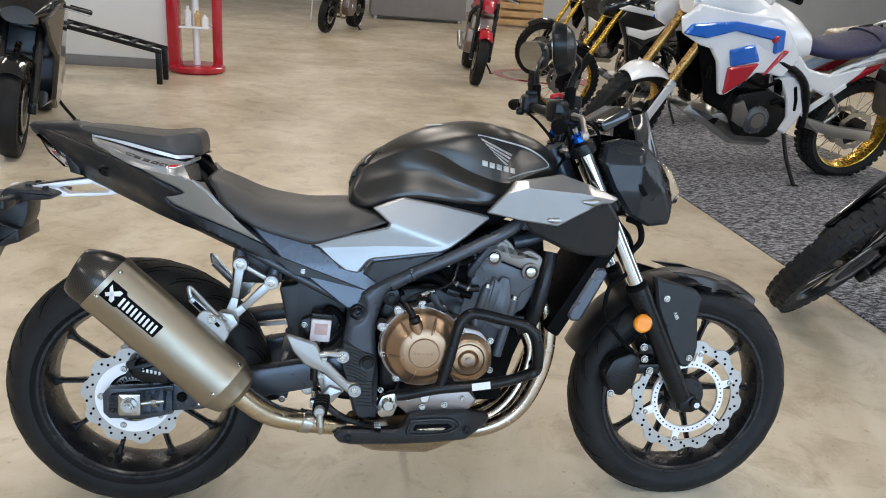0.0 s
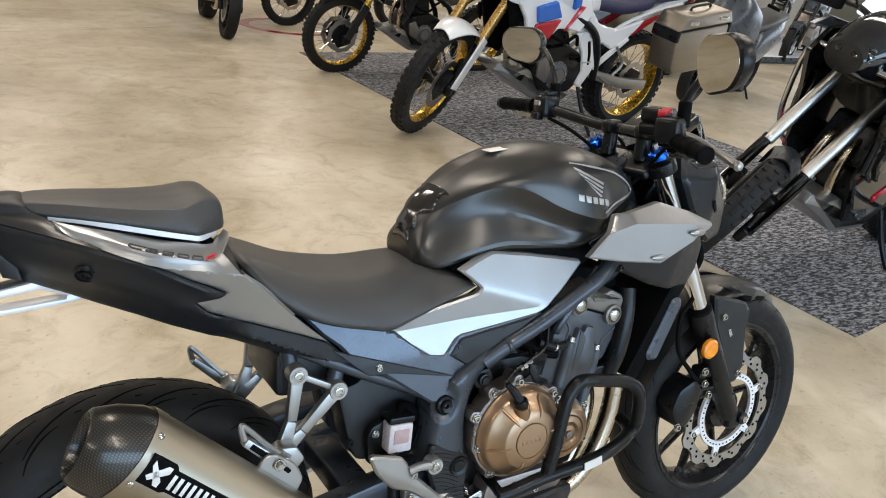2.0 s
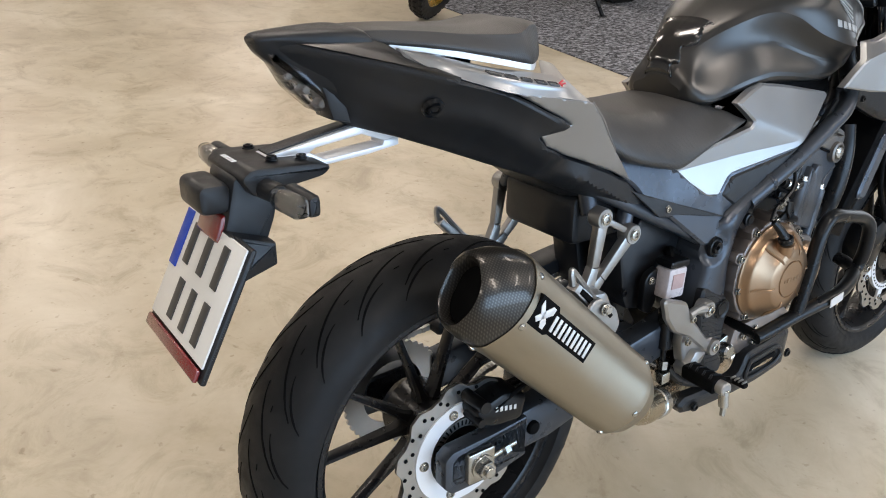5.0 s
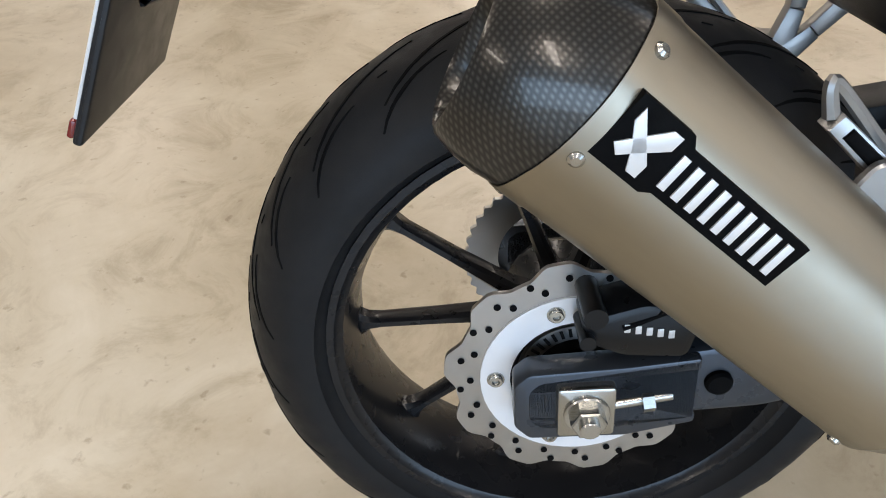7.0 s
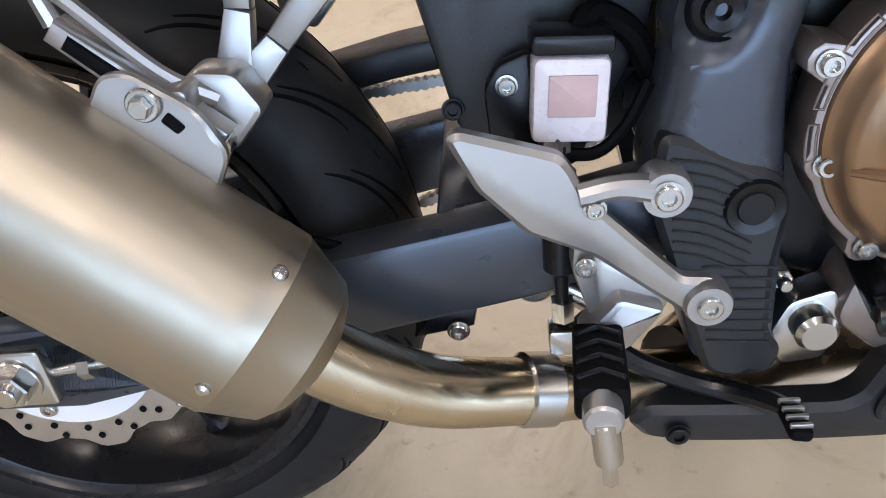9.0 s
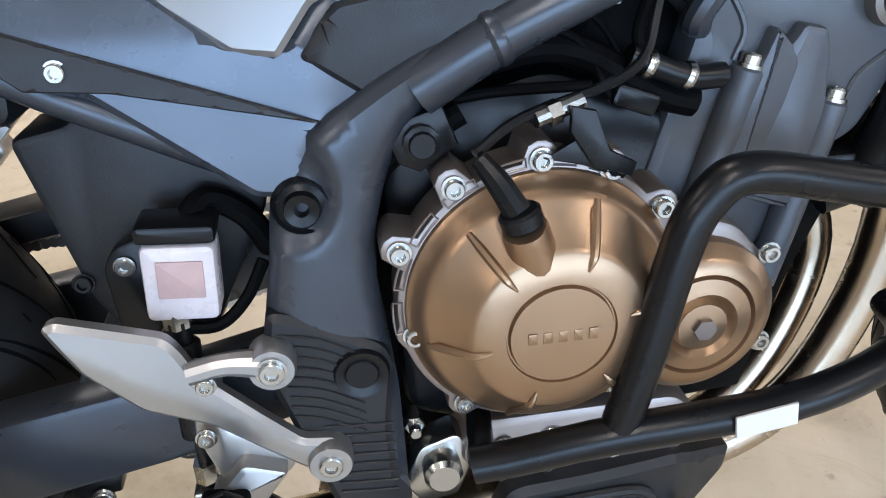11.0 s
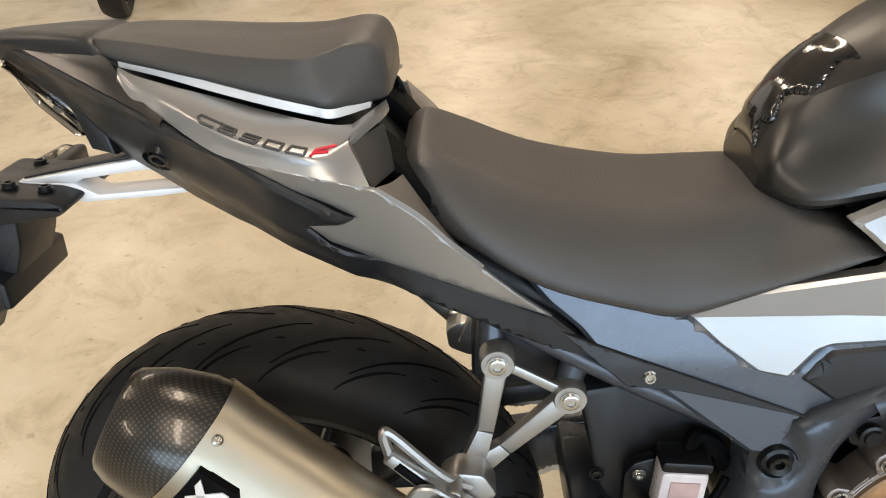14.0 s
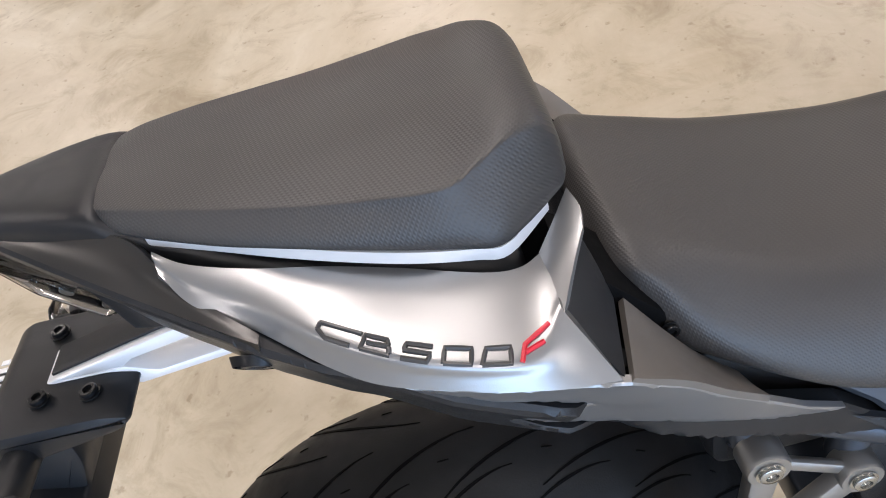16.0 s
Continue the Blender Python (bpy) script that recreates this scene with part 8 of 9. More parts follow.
    for s in (-1, 1):
        part("skid_hole", panel([(1.03, 0.405), (1.07, 0.405), (1.10, 0.385), (1.05, 0.365)], lambda x, z: -0.1315, 0.002, 0.0006, 0.02, 0.006) if s < 0 else mir(panel([(1.03, 0.405), (1.07, 0.405), (1.10, 0.385), (1.05, 0.365)], lambda x, z: -0.1315, 0.002, 0.0006, 0.02, 0.006)), DEEP_BLACK, root)
    for s in (-1, 1):
        part("header_pipe", tube([(0.94, s * 0.05, 0.70), (1.03, s * 0.06, 0.62), (1.04, s * 0.07, 0.46), (0.96, s * 0.07, 0.34), (0.80, s * 0.06, 0.28)], 0.02, 12), PIPE, root)
        part("frame_rail", tube([(1.10, s * 0.05, 0.95), (0.90, s * 0.15, 0.82), (0.62, s * 0.17, 0.70), (0.50, s * 0.15, 0.55), (0.46, s * 0.14, 0.38)], 0.025, 12), SATIN_BLACK, root)
        part("sub_rail", tube([(0.52, s * 0.14, 0.60), (0.25, s * 0.13, 0.76), (-0.20, s * 0.11, 0.88)], 0.013, 10), upper if upper is WHITE_PAINT else SATIN_BLACK, root)
        part("swingarm", prism([(0.48, 0.44), (0.20, 0.38), (-0.06, 0.36), (-0.06, 0.29), (0.20, 0.31), (0.48, 0.38)], s * 0.13 - 0.02, s * 0.13 + 0.02, 0.006), ALLOY if upper is WHITE_PAINT else SATIN_BLACK, root)
        part("footrest", rod((0.44, s * 0.17, 0.40), (0.44, s * 0.27, 0.39), 0.011), ALLOY, root)
        part("hand_guard", xf(block(0, 0, 0, 0.02, 0.20, 0.09, 0.02), pose(1.10, s * 0.36, 1.17, 0, 0, -s * 22)), upper if silver_bars is False else SATIN_BLACK, root)
        part("grip", rod((0.99, s * 0.28, 1.16), (0.95, s * 0.42, 1.15), 0.017, 12), DEEP_BLACK, root)
        mirror = part("mirror", xf(lathe([(0.001, 0.012), (0.05, 0.010), (0.062, 0.0), (0.05, -0.015), (0.001, -0.02)], 20), Matrix.Translation((1.06, s * 0.36, 1.36)) @ Matrix.Rotation(radians(90), 4, "Z") @ Matrix.Diagonal((1.4, 1, 0.85, 1))), SATIN_BLACK, root)
        part("mirror_stalk", tube([(1.02, s * 0.24, 1.16), (1.05, s * 0.28, 1.28), (1.06, s * 0.34, 1.34)], 0.006, 8), SATIN_BLACK, mirror)
    part("handlebar", tube([(0.96, -0.40, 1.15), (1.02, -0.22, 1.16), (1.06, 0, 1.12), (1.02, 0.22, 1.16), (0.96, 0.40, 1.15)], 0.013, 10), SATIN_BLACK, root)
    part("silencer", xf(lathe([(0.001, 0), (0.04, 0), (0.055, 0.02), (0.055, 0.36), (0.035, 0.42), (0.001, 0.42)], 24), along((-0.16, -0.20, 0.62), (0.26, -0.18, 0.44))), ALLOY, root)
    part("side_stand", cat(tube([(0.55, 0.12, 0.32), (0.53, 0.20, 0.18), (0.50, 0.30, 0.05)], 0.013, 10), block(0.50, 0.31, 0.044, 0.07, 0.05, 0.012, 0.003)), SATIN_BLACK, root, "side stand")
    part("rack", cat(*[tube([(-0.34, y, 0.98), (-0.10, y, 0.99), (-0.02, y * 1.2, 0.95)], 0.010, 8) for y in (-0.10, 0.10)], block(-0.26, 0, 0.985, 0.12, 0.20, 0.012, 0.004)), ALLOY if panniers else SATIN_BLACK, root)
    part("tail_lamp", block(-0.36, 0, 0.90, 0.05, 0.14, 0.05, 0.01), RED_LENS, root)
    if silver_bars:
        for m_ in (lambda g: g, mir):
            part("crash_bar", m_(tube([(0.62, -0.20, 0.36), (0.80, -0.30, 0.42), (0.98, -0.33, 0.58), (1.10, -0.30, 0.82), (1.16, -0.26, 0.98), (1.24, -0.16, 1.02), (1.27, 0.0, 1.02)], 0.0135, 12)), CHROME, root, "polished crash bar")
            part("crash_bar", m_(tube([(0.98, -0.33, 0.58), (0.90, -0.30, 0.74), (0.84, -0.25, 0.86), (0.92, -0.22, 0.98)], 0.0135, 12)), CHROME, root, "polished crash bar")
            part("lower_fairing", m_(panel([(0.62, 0.60), (0.70, 0.84), (1.00, 0.92), (1.16, 0.90), (1.13, 0.58), (0.98, 0.40), (0.74, 0.40)], lambda x, z: -0.19, 0.012, 0.008, 0.04, 0.02)), GLOSS_BLACK, root)
            part("red_blade", m_(panel([(0.60, 0.80), (0.66, 0.79), (1.02, 0.52), (1.00, 0.49), (0.72, 0.70)], lambda x, z: -0.252, 0.010, 0.006, 0.04, 0.01)), RED_PAINT, root)
            part("radiator_mesh", m_(panel([(1.02, 0.86), (1.18, 0.90), (1.14, 0.62), (1.02, 0.58)], lambda x, z: -0.21, 0.01, 0.004, 0.03)), BLACK_PLASTIC, root)
    if panniers:
        for s in (-1, 1):
            case = part("pannier", prism([(-0.36, 0.84), (0.09, 0.765), (0.115, 0.73), (0.07, 0.525), (0.03, 0.495), (-0.36, 0.55), (-0.40, 0.59)], s * 0.20, s * 0.405, 0.012, 0.02), PANNIER, root, "brushed aluminium side case")
            part("case_lid", prism([(-0.33, 0.925), (0.07, 0.86), (0.12, 0.77), (-0.385, 0.85)], s * 0.195, s * 0.41, 0.010, 0.015), PANNIER, case)
            for x in (-0.28, 0.0):
                part("latch", block(x, s * 0.411, 0.875 - 0.16 * (x + 0.28), 0.085, 0.010, 0.026, 0.003), CHROME, case)
            for x in (-0.375, 0.100):
                part("corner_guard", block(x, s * 0.30, 0.80 - 0.155 * (x + 0.30), 0.030, 0.215, 0.075, 0.008), SATIN_BLACK, case)
            part("lid_handle", tube([(-0.24, s * 0.30, 0.90), (-0.23, s * 0.30, 0.93), (-0.08, s * 0.30, 0.905), (-0.07, s * 0.30, 0.875)], 0.008, 8), SATIN_BLACK, case)
    if steer:
        turn = Matrix.Translation(fb) @ Matrix.Rotation(radians(steer), 4, (ft - fb).normalized()) @ Matrix.Translation(-fb)
        for ob in root.children:
            if ob.name.split(".")[0] in ("front_wheel", "fork_leg", "front_caliper", "front_mudguard"):
                ob.matrix_local = turn @ ob.matrix_basis
    return root


def street(m, label, body, accent, sport, group):
    """A road machine, nose towards +x, rear wheel over the origin."""
    root = thing("motorcycle", m, label, "motorcycle", group)
    WB = 1.42
    small_wheel(root, "rear_wheel", (0, 0, 0.315), 0.315, 0.17, RIM_BLACK, False, False, 0.11)
    small_wheel(root, "front_wheel", (WB, 0, 0.30), 0.30, 0.12, RIM_BLACK, False, False, 0.15)
    ft, fb = Vector((WB - 0.34, 0, 0.90)), Vector((WB - 0.01, 0, 0.31))
    for s in (-1, 1):
        o = Vector((0, s * 0.10, 0))
        part("fork_leg", cat(rod(ft + o, fb + o, 0.026, 16), block(fb.x, s * 0.10, fb.z, 0.06, 0.05, 0.07, 0.01)), SATIN_BLACK, root)
        part("front_caliper", block(WB - 0.11, s * 0.085, 0.40, 0.05, 0.05, 0.10, 0.012), SATIN_BLACK, root)
    rings = []
    for k in np.linspace(0, 1, 12):
        a = radians(48 + 110 * k)
        rings.append([(WB + 0.335 * math.cos(a), u * 0.075, 0.30 + 0.335 * math.sin(a) - 0.03 * u * u) for u in np.linspace(-1, 1, 7)] + [(WB + 0.327 * math.cos(a), u * 0.07, 0.30 + 0.327 * math.sin(a) - 0.03 * u * u) for u in np.linspace(1, -1, 7)])
    part("front_mudguard", skin(rings), body, root)
    part("tank", loft([(0.42, sec(0.86, (0.05, 0.855), (0.09, 0.83), (0.10, 0.79), (0.10, 0.76), (0.06, 0.75))), (0.60, sec(0.97, (0.06, 0.96), (0.13, 0.92), (0.15, 0.85), (0.13, 0.77), (0.06, 0.75))), (0.80, sec(1.01, (0.07, 1.00), (0.14, 0.95), (0.16, 0.87), (0.13, 0.79), (0.06, 0.77))), (0.98, sec(0.96, (0.05, 0.95), (0.10, 0.91), (0.11, 0.86), (0.09, 0.82), (0.04, 0.81)))], 4, 4), body, root)
    part("seat", loft([(0.02, sec(0.84, (0.06, 0.838), (0.11, 0.82), (0.12, 0.79), (0.09, 0.77), (0.03, 0.76))), (0.24, sec(0.81, (0.07, 0.808), (0.13, 0.79), (0.14, 0.76), (0.11, 0.73), (0.03, 0.72))), (0.46, sec(0.82, (0.05, 0.818), (0.08, 0.80), (0.09, 0.77), (0.07, 0.75), (0.03, 0.74)))], 4, 4), SEAT, root)
    part("tail", loft([(-0.28, sec(0.95, (0.03, 0.948), (0.05, 0.94), (0.05, 0.92), (0.04, 0.91), (0.02, 0.905))), (-0.10, sec(0.93, (0.06, 0.925), (0.10, 0.90), (0.10, 0.86), (0.07, 0.83), (0.03, 0.82))), (0.14, sec(0.84, (0.06, 0.838), (0.11, 0.82), (0.12, 0.77), (0.09, 0.72), (0.03, 0.71)))], 4, 4), accent, root)
    part("engine", cat(prism([(0.46, 0.36), (0.52, 0.56), (0.72, 0.62), (0.90, 0.56), (0.92, 0.40), (0.82, 0.27), (0.56, 0.26)], -0.17, 0.17, 0.02, 0.03), prism([(0.66, 0.56), (0.72, 0.74), (0.90, 0.72), (0.94, 0.56)], -0.14, 0.14, 0.02, 0.02)), CASE_ALLOY if not sport else ENGINE_BLACK, root)
    for s in (-1, 1):
        part("engine_cover", xf(lathe([(0.001, -0.20), (0.05, -0.20), (0.085, -0.19), (0.095, -0.15)], 24), Matrix.Translation((0.66, 0, 0.42)) @ Matrix.Rotation(0 if s < 0 else math.pi, 4, "Z")), ALLOY, root)
        part("frame_beam", tube([(1.00, s * 0.06, 0.88), (0.76, s * 0.15, 0.74), (0.52, s * 0.14, 0.58), (0.46, s * 0.13, 0.40)], 0.028, 12), SATIN_BLACK, root)
        part("swingarm", prism([(0.46, 0.44), (0.20, 0.38), (-0.06, 0.35), (-0.06, 0.28), (0.20, 0.30), (0.46, 0.36)], s * 0.13 - 0.02, s * 0.13 + 0.02, 0.006), SATIN_BLACK, root)
        part("header_pipe", tube([(0.92, s * 0.05, 0.62), (1.00, s * 0.06, 0.50), (0.96, s * 0.06, 0.32), (0.84, s * 0.05, 0.22), (0.60, s * 0.04, 0.20)], 0.02, 12), PIPE, root)
        part("grip", rod((0.92, s * 0.24, 0.98 if not sport else 0.90), (0.86, s * 0.36, 0.965 if not sport else 0.88), 0.017, 12), DEEP_BLACK, root)
        part("lever", tube([(0.97, s * 0.22, 0.97 if not sport else 0.89), (0.95, s * 0.36, 0.95 if not sport else 0.87)], 0.006, 8, 2), ALLOY, root)
        if sport:
            part("side_fairing", (lambda g: g if s < 0 else mir(g))(panel([(0.52, 0.40), (0.70, 0.62), (0.82, 0.86), (1.10, 0.96), (1.34, 0.84), (1.22, 0.70), (1.06, 0.56), (1.00, 0.30), (0.84, 0.20), (0.62, 0.22)], lambda x, z: -0.205 + 0.28 * max(0, x - 1.08) - 0.05 * (z - 0.6), 0.02, 0.01, 0.03, 0.02)), body, root)
    part("handlebar", tube([(0.88, -0.36, 0.965 if not sport else 0.88), (0.95, -0.20, 0.99 if not sport else 0.90), (1.02, 0, 0.99 if not sport else 0.93), (0.95, 0.20, 0.99 if not sport else 0.90), (0.88, 0.36, 0.965 if not sport else 0.88)], 0.013, 10), SATIN_BLACK, root)
    if sport:
        part("nose", loft([(1.02, sec(1.06, (0.07, 1.05), (0.16, 0.99), (0.20, 0.90), (0.16, 0.82), (0.06, 0.80))), (1.22, sec(1.02, (0.06, 1.01), (0.14, 0.95), (0.17, 0.88), (0.13, 0.79), (0.05, 0.77))), (1.38, sec(0.90, (0.04, 0.895), (0.08, 0.875), (0.09, 0.85), (0.07, 0.81), (0.03, 0.80)))], 4, 4), body, root, "glossy nose fairing")
        part("belly", loft([(0.55, sec(0.30, (0.10, 0.29), (0.16, 0.28), (0.16, 0.22), (0.08, 0.17), (0.03, 0.16))), (1.02, sec(0.36, (0.08, 0.35), (0.14, 0.34), (0.13, 0.26), (0.06, 0.20), (0.02, 0.19)))], 4, 4), body, root)
    else:
        part("headlamp", loft([(1.06, sec(0.92, (0.05, 0.915), (0.09, 0.88), (0.09, 0.82), (0.06, 0.78), (0.02, 0.77))), (1.22, sec(0.87, (0.03, 0.868), (0.05, 0.85), (0.05, 0.81), (0.03, 0.79), (0.01, 0.785)))], 4, 4), body, root)
    part("silencer", xf(lathe([(0.001, 0), (0.035, 0), (0.05, 0.02), (0.05, 0.30), (0.03, 0.36), (0.001, 0.36)], 24), along((0.02, -0.19, 0.42), (0.36, -0.16, 0.26))), ALLOY, root)
    part("side_stand", cat(tube([(0.48, 0.11, 0.28), (0.46, 0.18, 0.16), (0.42, 0.27, 0.05)], 0.012, 10), block(0.42, 0.28, 0.040, 0.07, 0.05, 0.012, 0.003)), SATIN_BLACK, root, "side stand")
    return root


def scooter(m, label, body, group):
    root = thing("scooter", m, label, "scooter", group)
    small_wheel(root, "rear_wheel", (0, 0, 0.26), 0.26, 0.14, RIM_BLACK, False, False, 0.10)
    small_wheel(root, "front_wheel", (1.40, 0, 0.26), 0.26, 0.12, RIM_BLACK, False, False, 0.12)
    part("rear_body", loft([(-0.40, sec(0.86, (0.05, 0.855), (0.09, 0.83), (0.09, 0.79), (0.06, 0.76), (0.02, 0.75))), (-0.05, sec(0.84, (0.10, 0.83), (0.19, 0.76), (0.20, 0.62), (0.14, 0.52), (0.05, 0.50))), (0.40, sec(0.72, (0.10, 0.71), (0.19, 0.64), (0.20, 0.48), (0.16, 0.34), (0.05, 0.30))), (0.62, sec(0.42, (0.10, 0.415), (0.18, 0.39), (0.19, 0.33), (0.15, 0.26), (0.05, 0.24)))], 4, 4), body, root)
    part("seat", loft([(-0.30, sec(0.92, (0.07, 0.915), (0.14, 0.90), (0.15, 0.86), (0.12, 0.84), (0.04, 0.83))), (0.10, sec(0.88, (0.09, 0.875), (0.16, 0.85), (0.17, 0.80), (0.13, 0.77), (0.04, 0.76))), (0.45, sec(0.80, (0.06, 0.795), (0.11, 0.77), (0.12, 0.73), (0.09, 0.70), (0.03, 0.69)))], 4, 4), SEAT, root)
    part("leg_shield", loft([(0.84, sec(1.02, (0.10, 1.01), (0.22, 0.92), (0.25, 0.70), (0.20, 0.40), (0.08, 0.30))), (1.08, sec(1.10, (0.09, 1.08), (0.20, 0.96), (0.22, 0.74), (0.16, 0.46), (0.06, 0.36))), (1.32, sec(0.84, (0.05, 0.83), (0.10, 0.78), (0.11, 0.68), (0.08, 0.58), (0.03, 0.55)))], 4, 4), body, root)
    part("floorboard", block(0.74, 0, 0.30, 0.40, 0.42, 0.08, 0.02), BLACK_PLASTIC, root)
    for s in (-1, 1):
        part("fork_leg", rod((1.26, s * 0.08, 0.62), (1.39, s * 0.08, 0.27), 0.02), SATIN_BLACK, root)
        part("grip", rod((0.90, s * 0.24, 1.04), (0.86, s * 0.36, 1.02), 0.017), DEEP_BLACK, root)
    part("silencer", rod((-0.10, -0.20, 0.36), (0.26, -0.19, 0.30), 0.055, 18, 0.015), SATIN_BLACK, root)
    part("side_stand", tube([(0.45, 0.14, 0.26), (0.42, 0.22, 0.13), (0.40, 0.28, 0.02)], 0.012, 8), SATIN_BLACK, root)
    return root


def parked(front_xy, heading, wb, lean=-8):
    """Pose of a machine whose front wheel stands at a place, nose along heading (degrees)."""
    h = radians(heading)
    return pose(front_xy[0] - wb * math.cos(h), front_xy[1] - wb * math.sin(h), 0, 0, 0, heading) @ pose(0, 0, 0, lean, 0, 0)


ROW = "machines lined up along the carpet"
adventure(parked((2.46, 3.50), 185, 1.88) @ Matrix.Scale(1.175, 4), "white, blue and red adventure motorcycle with aluminium cases, on the carpet", GOLD, GOLD_FORK, WHITE_PAINT, BLUE_PAINT, RED_PAINT, NAVY_SEAT, ROW, panniers=True, steer=30)
adventure(parked((2.62, 5.50), 186, 1.60), "black adventure motorcycle with yellow fork and gold rims, on the carpet", GOLD, GOLD, GLOSS_BLACK, WHITE_PAINT, GLOSS_BLACK, SEAT, ROW)
adventure(parked((3.06, 8.10), 190, 1.60), "black adventure motorcycle with yellow fork tubes and spoked wheels", SATIN_BLACK, GOLD, GLOSS_BLACK, GLOSS_BLACK, PALE_DECAL, SEAT, ROW)
adventure(parked((2.59, 1.11), 182.4, 1.68, -13) @ Matrix.Scale(1.05, 4), "black and red travel motorcycle with polished crash bars, on the carpet", SATIN_BLACK, STEEL, GLOSS_BLACK, FAIRING, GLOSS_BLACK, SEAT, ROW, silver_bars=True, steer=31, road=True)
street(parked((2.06, 7.06), 264, 1.42), "red and white naked motorcycle with a silver engine, on the concrete", RED_PAINT, RED_PAINT, False, "machines across the aisle")
street(parked((-1.50, 3.22), 282, 1.42), "glossy black faired sport motorcycle on its side stand", GLOSS_BLACK, GLOSS_BLACK, True, "machines across the aisle")
scooter(parked((5.9, 4.30), 200, 1.40), "dark grey maxi scooter behind the carpet", FAIRING, "far machines")
scooter(parked((6.9, 5.6), 200, 1.40), "black scooter at the back of the hall", GLOSS_BLACK, "far machines")
for i, (x, y) in enumerate(((10.4, 6.6), (11.6, 8.0), (9.6, 9.2), (12.2, 4.6))):
    street(parked((x, y), 205 + 6 * i, 1.42), "dark naked motorcycle far back by the windows" if i % 2 else "grey roadster far back on a low podium", GLOSS_BLACK if i % 2 else FAIRING, FAIRING, False, "far machines")
street(parked((0.3, 11.6), 250, 1.42), "black roadster beside the display wall", GLOSS_BLACK, GLOSS_BLACK, False, "far machines")

# ---- display pieces ----
pod = thing("podium", Matrix.Identity(4), "low white topped podium with a black side", "podium")
part("podium_side", block(3.12, -0.46, 0.045, 1.06, 1.06, 0.09, 0.004), SATIN_BLACK, pod)
part("podium_top", block(3.12, -0.46, 0.102, 1.10, 1.10, 0.022, 0.004), WHITE_PAINT, pod)
far_pod = thing("podium", Matrix.Identity(4), "long low grey podium at the back", "podium")
part("podium_side", block(12.2, 7.6, 0.05, 5.0, 2.2, 0.10, 0.01), FAIRING, far_pod)
part("podium_top", block(12.2, 7.6, 0.108, 5.06, 2.26, 0.016, 0.004), WHITE_PAINT, far_pod)
disp = thing("display_wall", Matrix.Identity(4), "white display wall panel with a red frame", "display wall")
part("wall_panel", block(-3.3, 6.90, 1.15, 4.1, 0.10, 2.1, 0.01), WALL, disp)
part("plinth", block(-3.3, 6.89, 0.05, 4.14, 0.12, 0.10, 0.004), GREY_BOX, disp)
part("red_post", block(-1.20, 6.86, 1.1, 0.12, 0.16, 2.2, 0.01), RED_PAINT, disp)
stand = thing("display_stand", Matrix.Translation((-0.98, 6.86, 0)), "red product stand with a round foot and a small shelf", "stand")
part("foot", xf(lathe([(0.001, 0), (0.27, 0), (0.29, 0.02), (0.29, 0.06), (0.27, 0.07), (0.001, 0.07)], 40), Matrix.Rotation(radians(90), 4, "X")), RED_PAINT, stand)
part("pole", rod((0, 0, 0.07), (0, 0, 0.95), 0.035, 18), CARRIER, stand)
part("shelf", block(0, -0.02, 0.46, 0.30, 0.24, 0.02, 0.004), WHITE_PAINT, stand)
part("back_board", block(0.20, 0.12, 0.85, 0.10, 0.05, 1.6, 0.01), RED_PAINT, stand)
part("top_shelf", block(0, 0, 0.96, 0.26, 0.22, 0.03, 0.006), CARRIER, stand)
for i, (x, h, mt) in enumerate(((-0.07, 0.20, WHITE_PLASTIC), (0.03, 0.16, WOOD), (0.10, 0.12, WHITE_PLASTIC))):
    btl = solid("bottle", lathe([(0.001, 0), (0.034, 0), (0.036, 0.01), (0.036, h * 0.7), (0.014, h * 0.85), (0.014, h), (0.001, h)], 20), mt, "small plastic bottle on the stand shelf", "bottle", "", Matrix.Translation((-0.98 + x, 6.82, 0.47)) @ Matrix.Rotation(radians(90), 4, "X"))
ramp = thing("loading_ramp", Matrix.Identity(4), "black folding loading ramp leaning on trestle legs", "ramp")
ra, rb = Vector((-2.6, 6.10, 0.62)), Vector((-1.15, 6.10, 0.30))
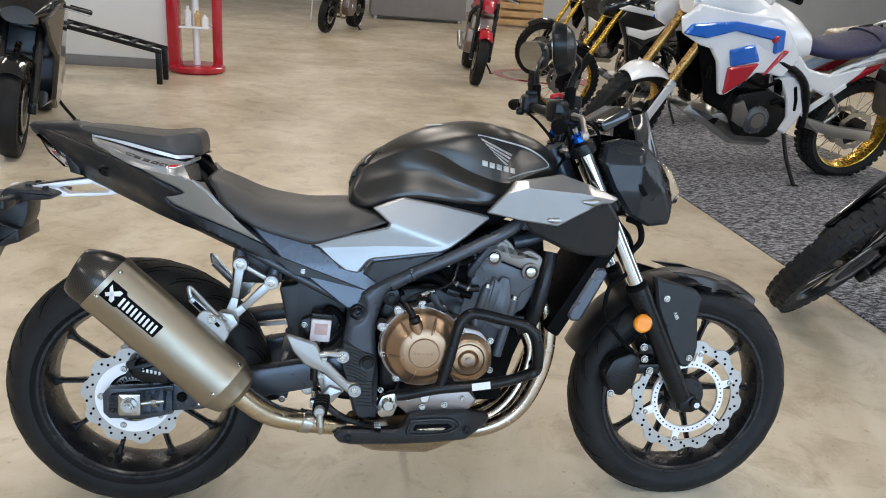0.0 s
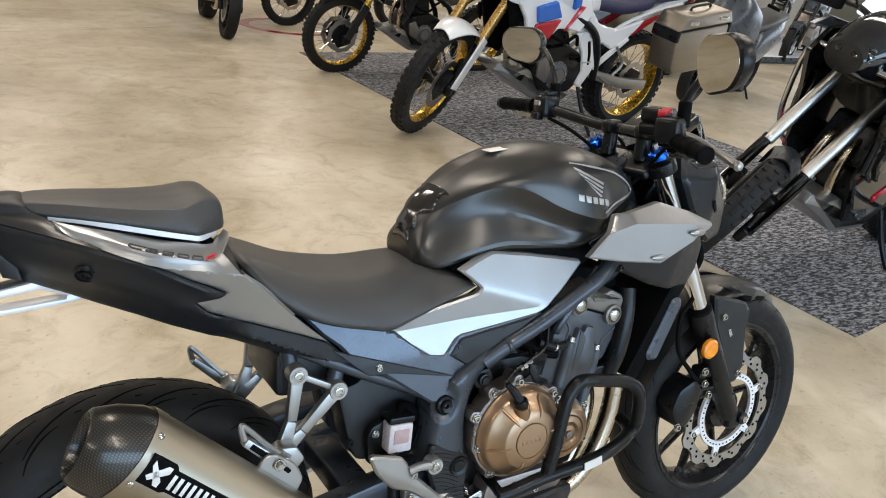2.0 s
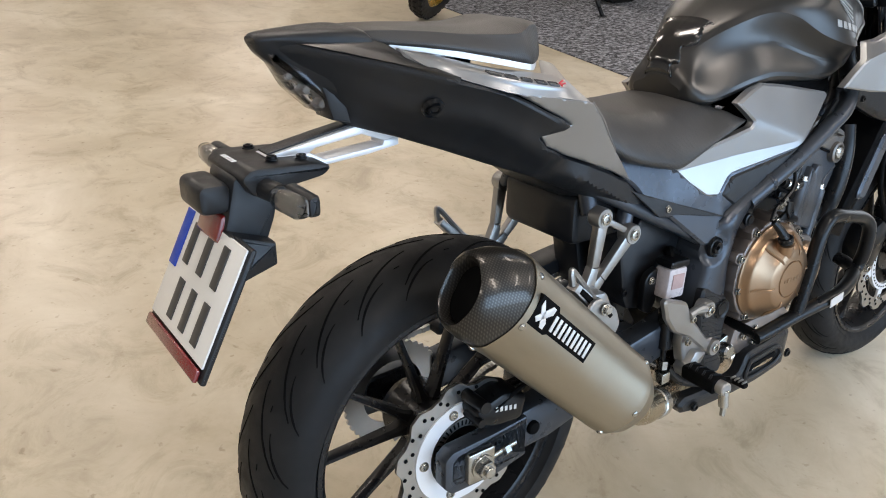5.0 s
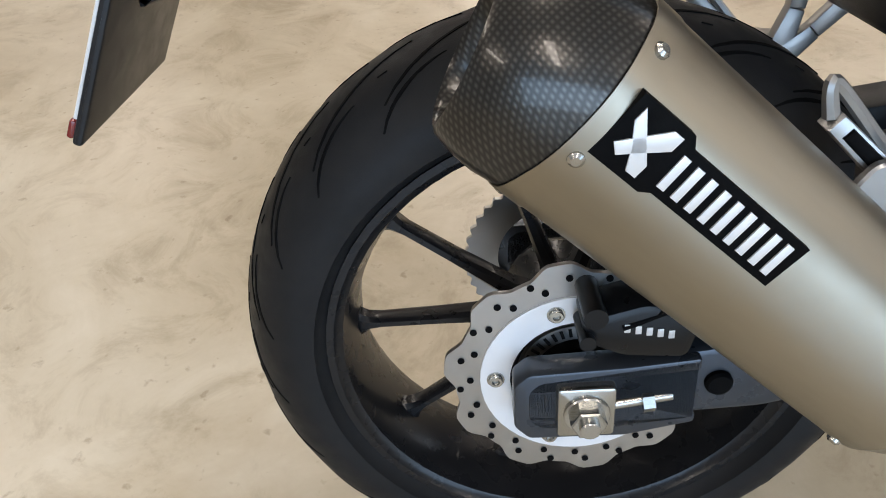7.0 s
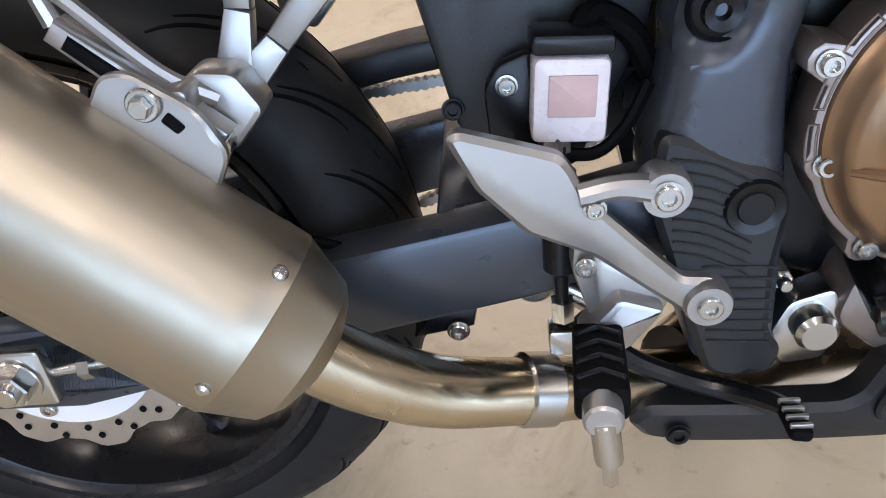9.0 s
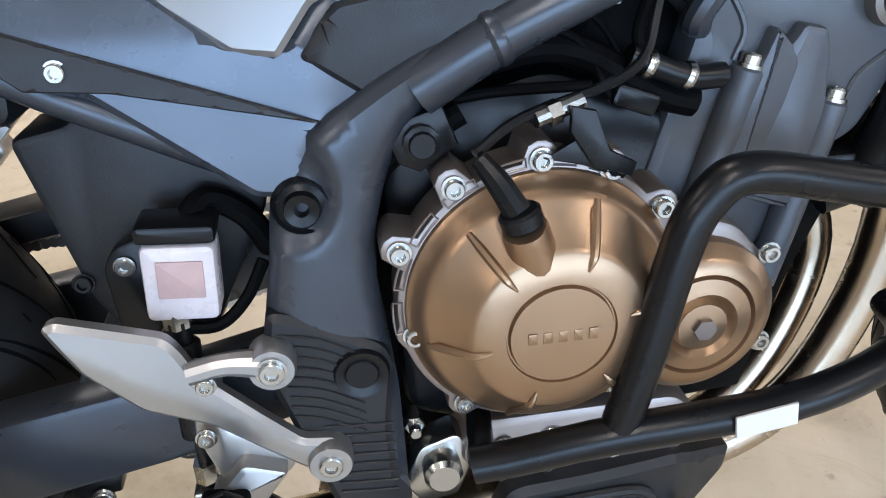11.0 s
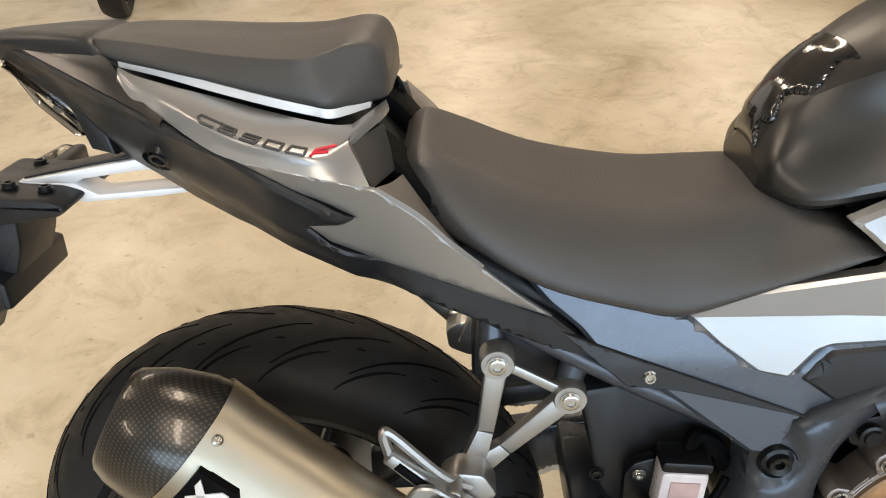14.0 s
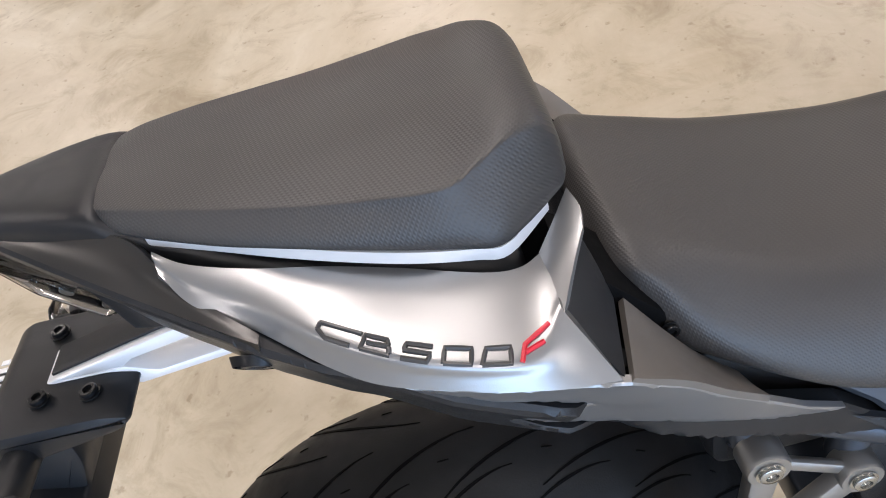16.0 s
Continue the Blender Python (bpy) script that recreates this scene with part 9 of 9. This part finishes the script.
for dy in (-0.15, 0.15):
    o = Vector((0, dy, 0))
    part("rail", rod(ra + o, rb + o, 0.022, 6), SATIN_BLACK, ramp)
for k in range(9):
    p = ra.lerp(rb, 0.1 + 0.1 * k)
    part("rung", block(p.x, p.y, p.z, 0.06, 0.28, 0.018, 0.003), SATIN_BLACK, ramp)
for x, h in ((-1.18, 0.31), (-2.5, 0.60)):
    for dy in (-0.14, 0.14):
        part("leg", block(x, 6.10 + dy, h / 2, 0.05, 0.04, h, 0.004), SATIN_BLACK, ramp)
counter = thing("counter", Matrix.Identity(4), "dark grey boxy counter on small feet", "counter")
part("counter_body", block(2.2, 15.5, 0.62, 2.0, 1.0, 1.1, 0.02), GREY_BOX, counter)
for x in (1.3, 3.1):
    part("foot", block(x, 15.1, 0.035, 0.08, 0.08, 0.07, 0.004), ALLOY, counter)
crate = thing("wooden_crate", Matrix.Identity(4), "pale wooden slatted crate by the far wall", "crate")
for k in range(5):
    part("slat", block(4.45, 15.3, 0.10 + 0.17 * k, 1.0, 0.03, 0.12, 0.004), WOOD, crate)
for x in (3.98, 4.92):
    part("post", block(x, 15.34, 0.45, 0.07, 0.05, 0.9, 0.004), WOOD, crate)
part("crate_back", block(4.45, 15.6, 0.44, 1.0, 0.03, 0.86, 0.004), WOOD, crate)
for x in (0.2, 0.75):
    st = thing("bar_stool", Matrix.Translation((x, 13.6, 0)), "light metal stool with slim legs", "stool")
    part("seat", block(0, 0, 0.62, 0.36, 0.36, 0.03, 0.012), GREY_BOX, st)
    for dx in (-1, 1):
        for dy in (-1, 1):
            part("leg", rod((dx * 0.15, dy * 0.15, 0.61), (dx * 0.19, dy * 0.19, 0.0), 0.010, 8), CARRIER, st)
mark = solid("floor_ring", mv(lathe([(0.50, 0.0), (0.62, 0.0), (0.62, 0.002), (0.50, 0.002)], 56, True), 0, 0, 0), RED_PAINT, "red ring painted on the concrete", "floor marking", "", Matrix.Translation((3.1, 8.0, 0.0015)) @ Matrix.Rotation(radians(90), 4, "X"))
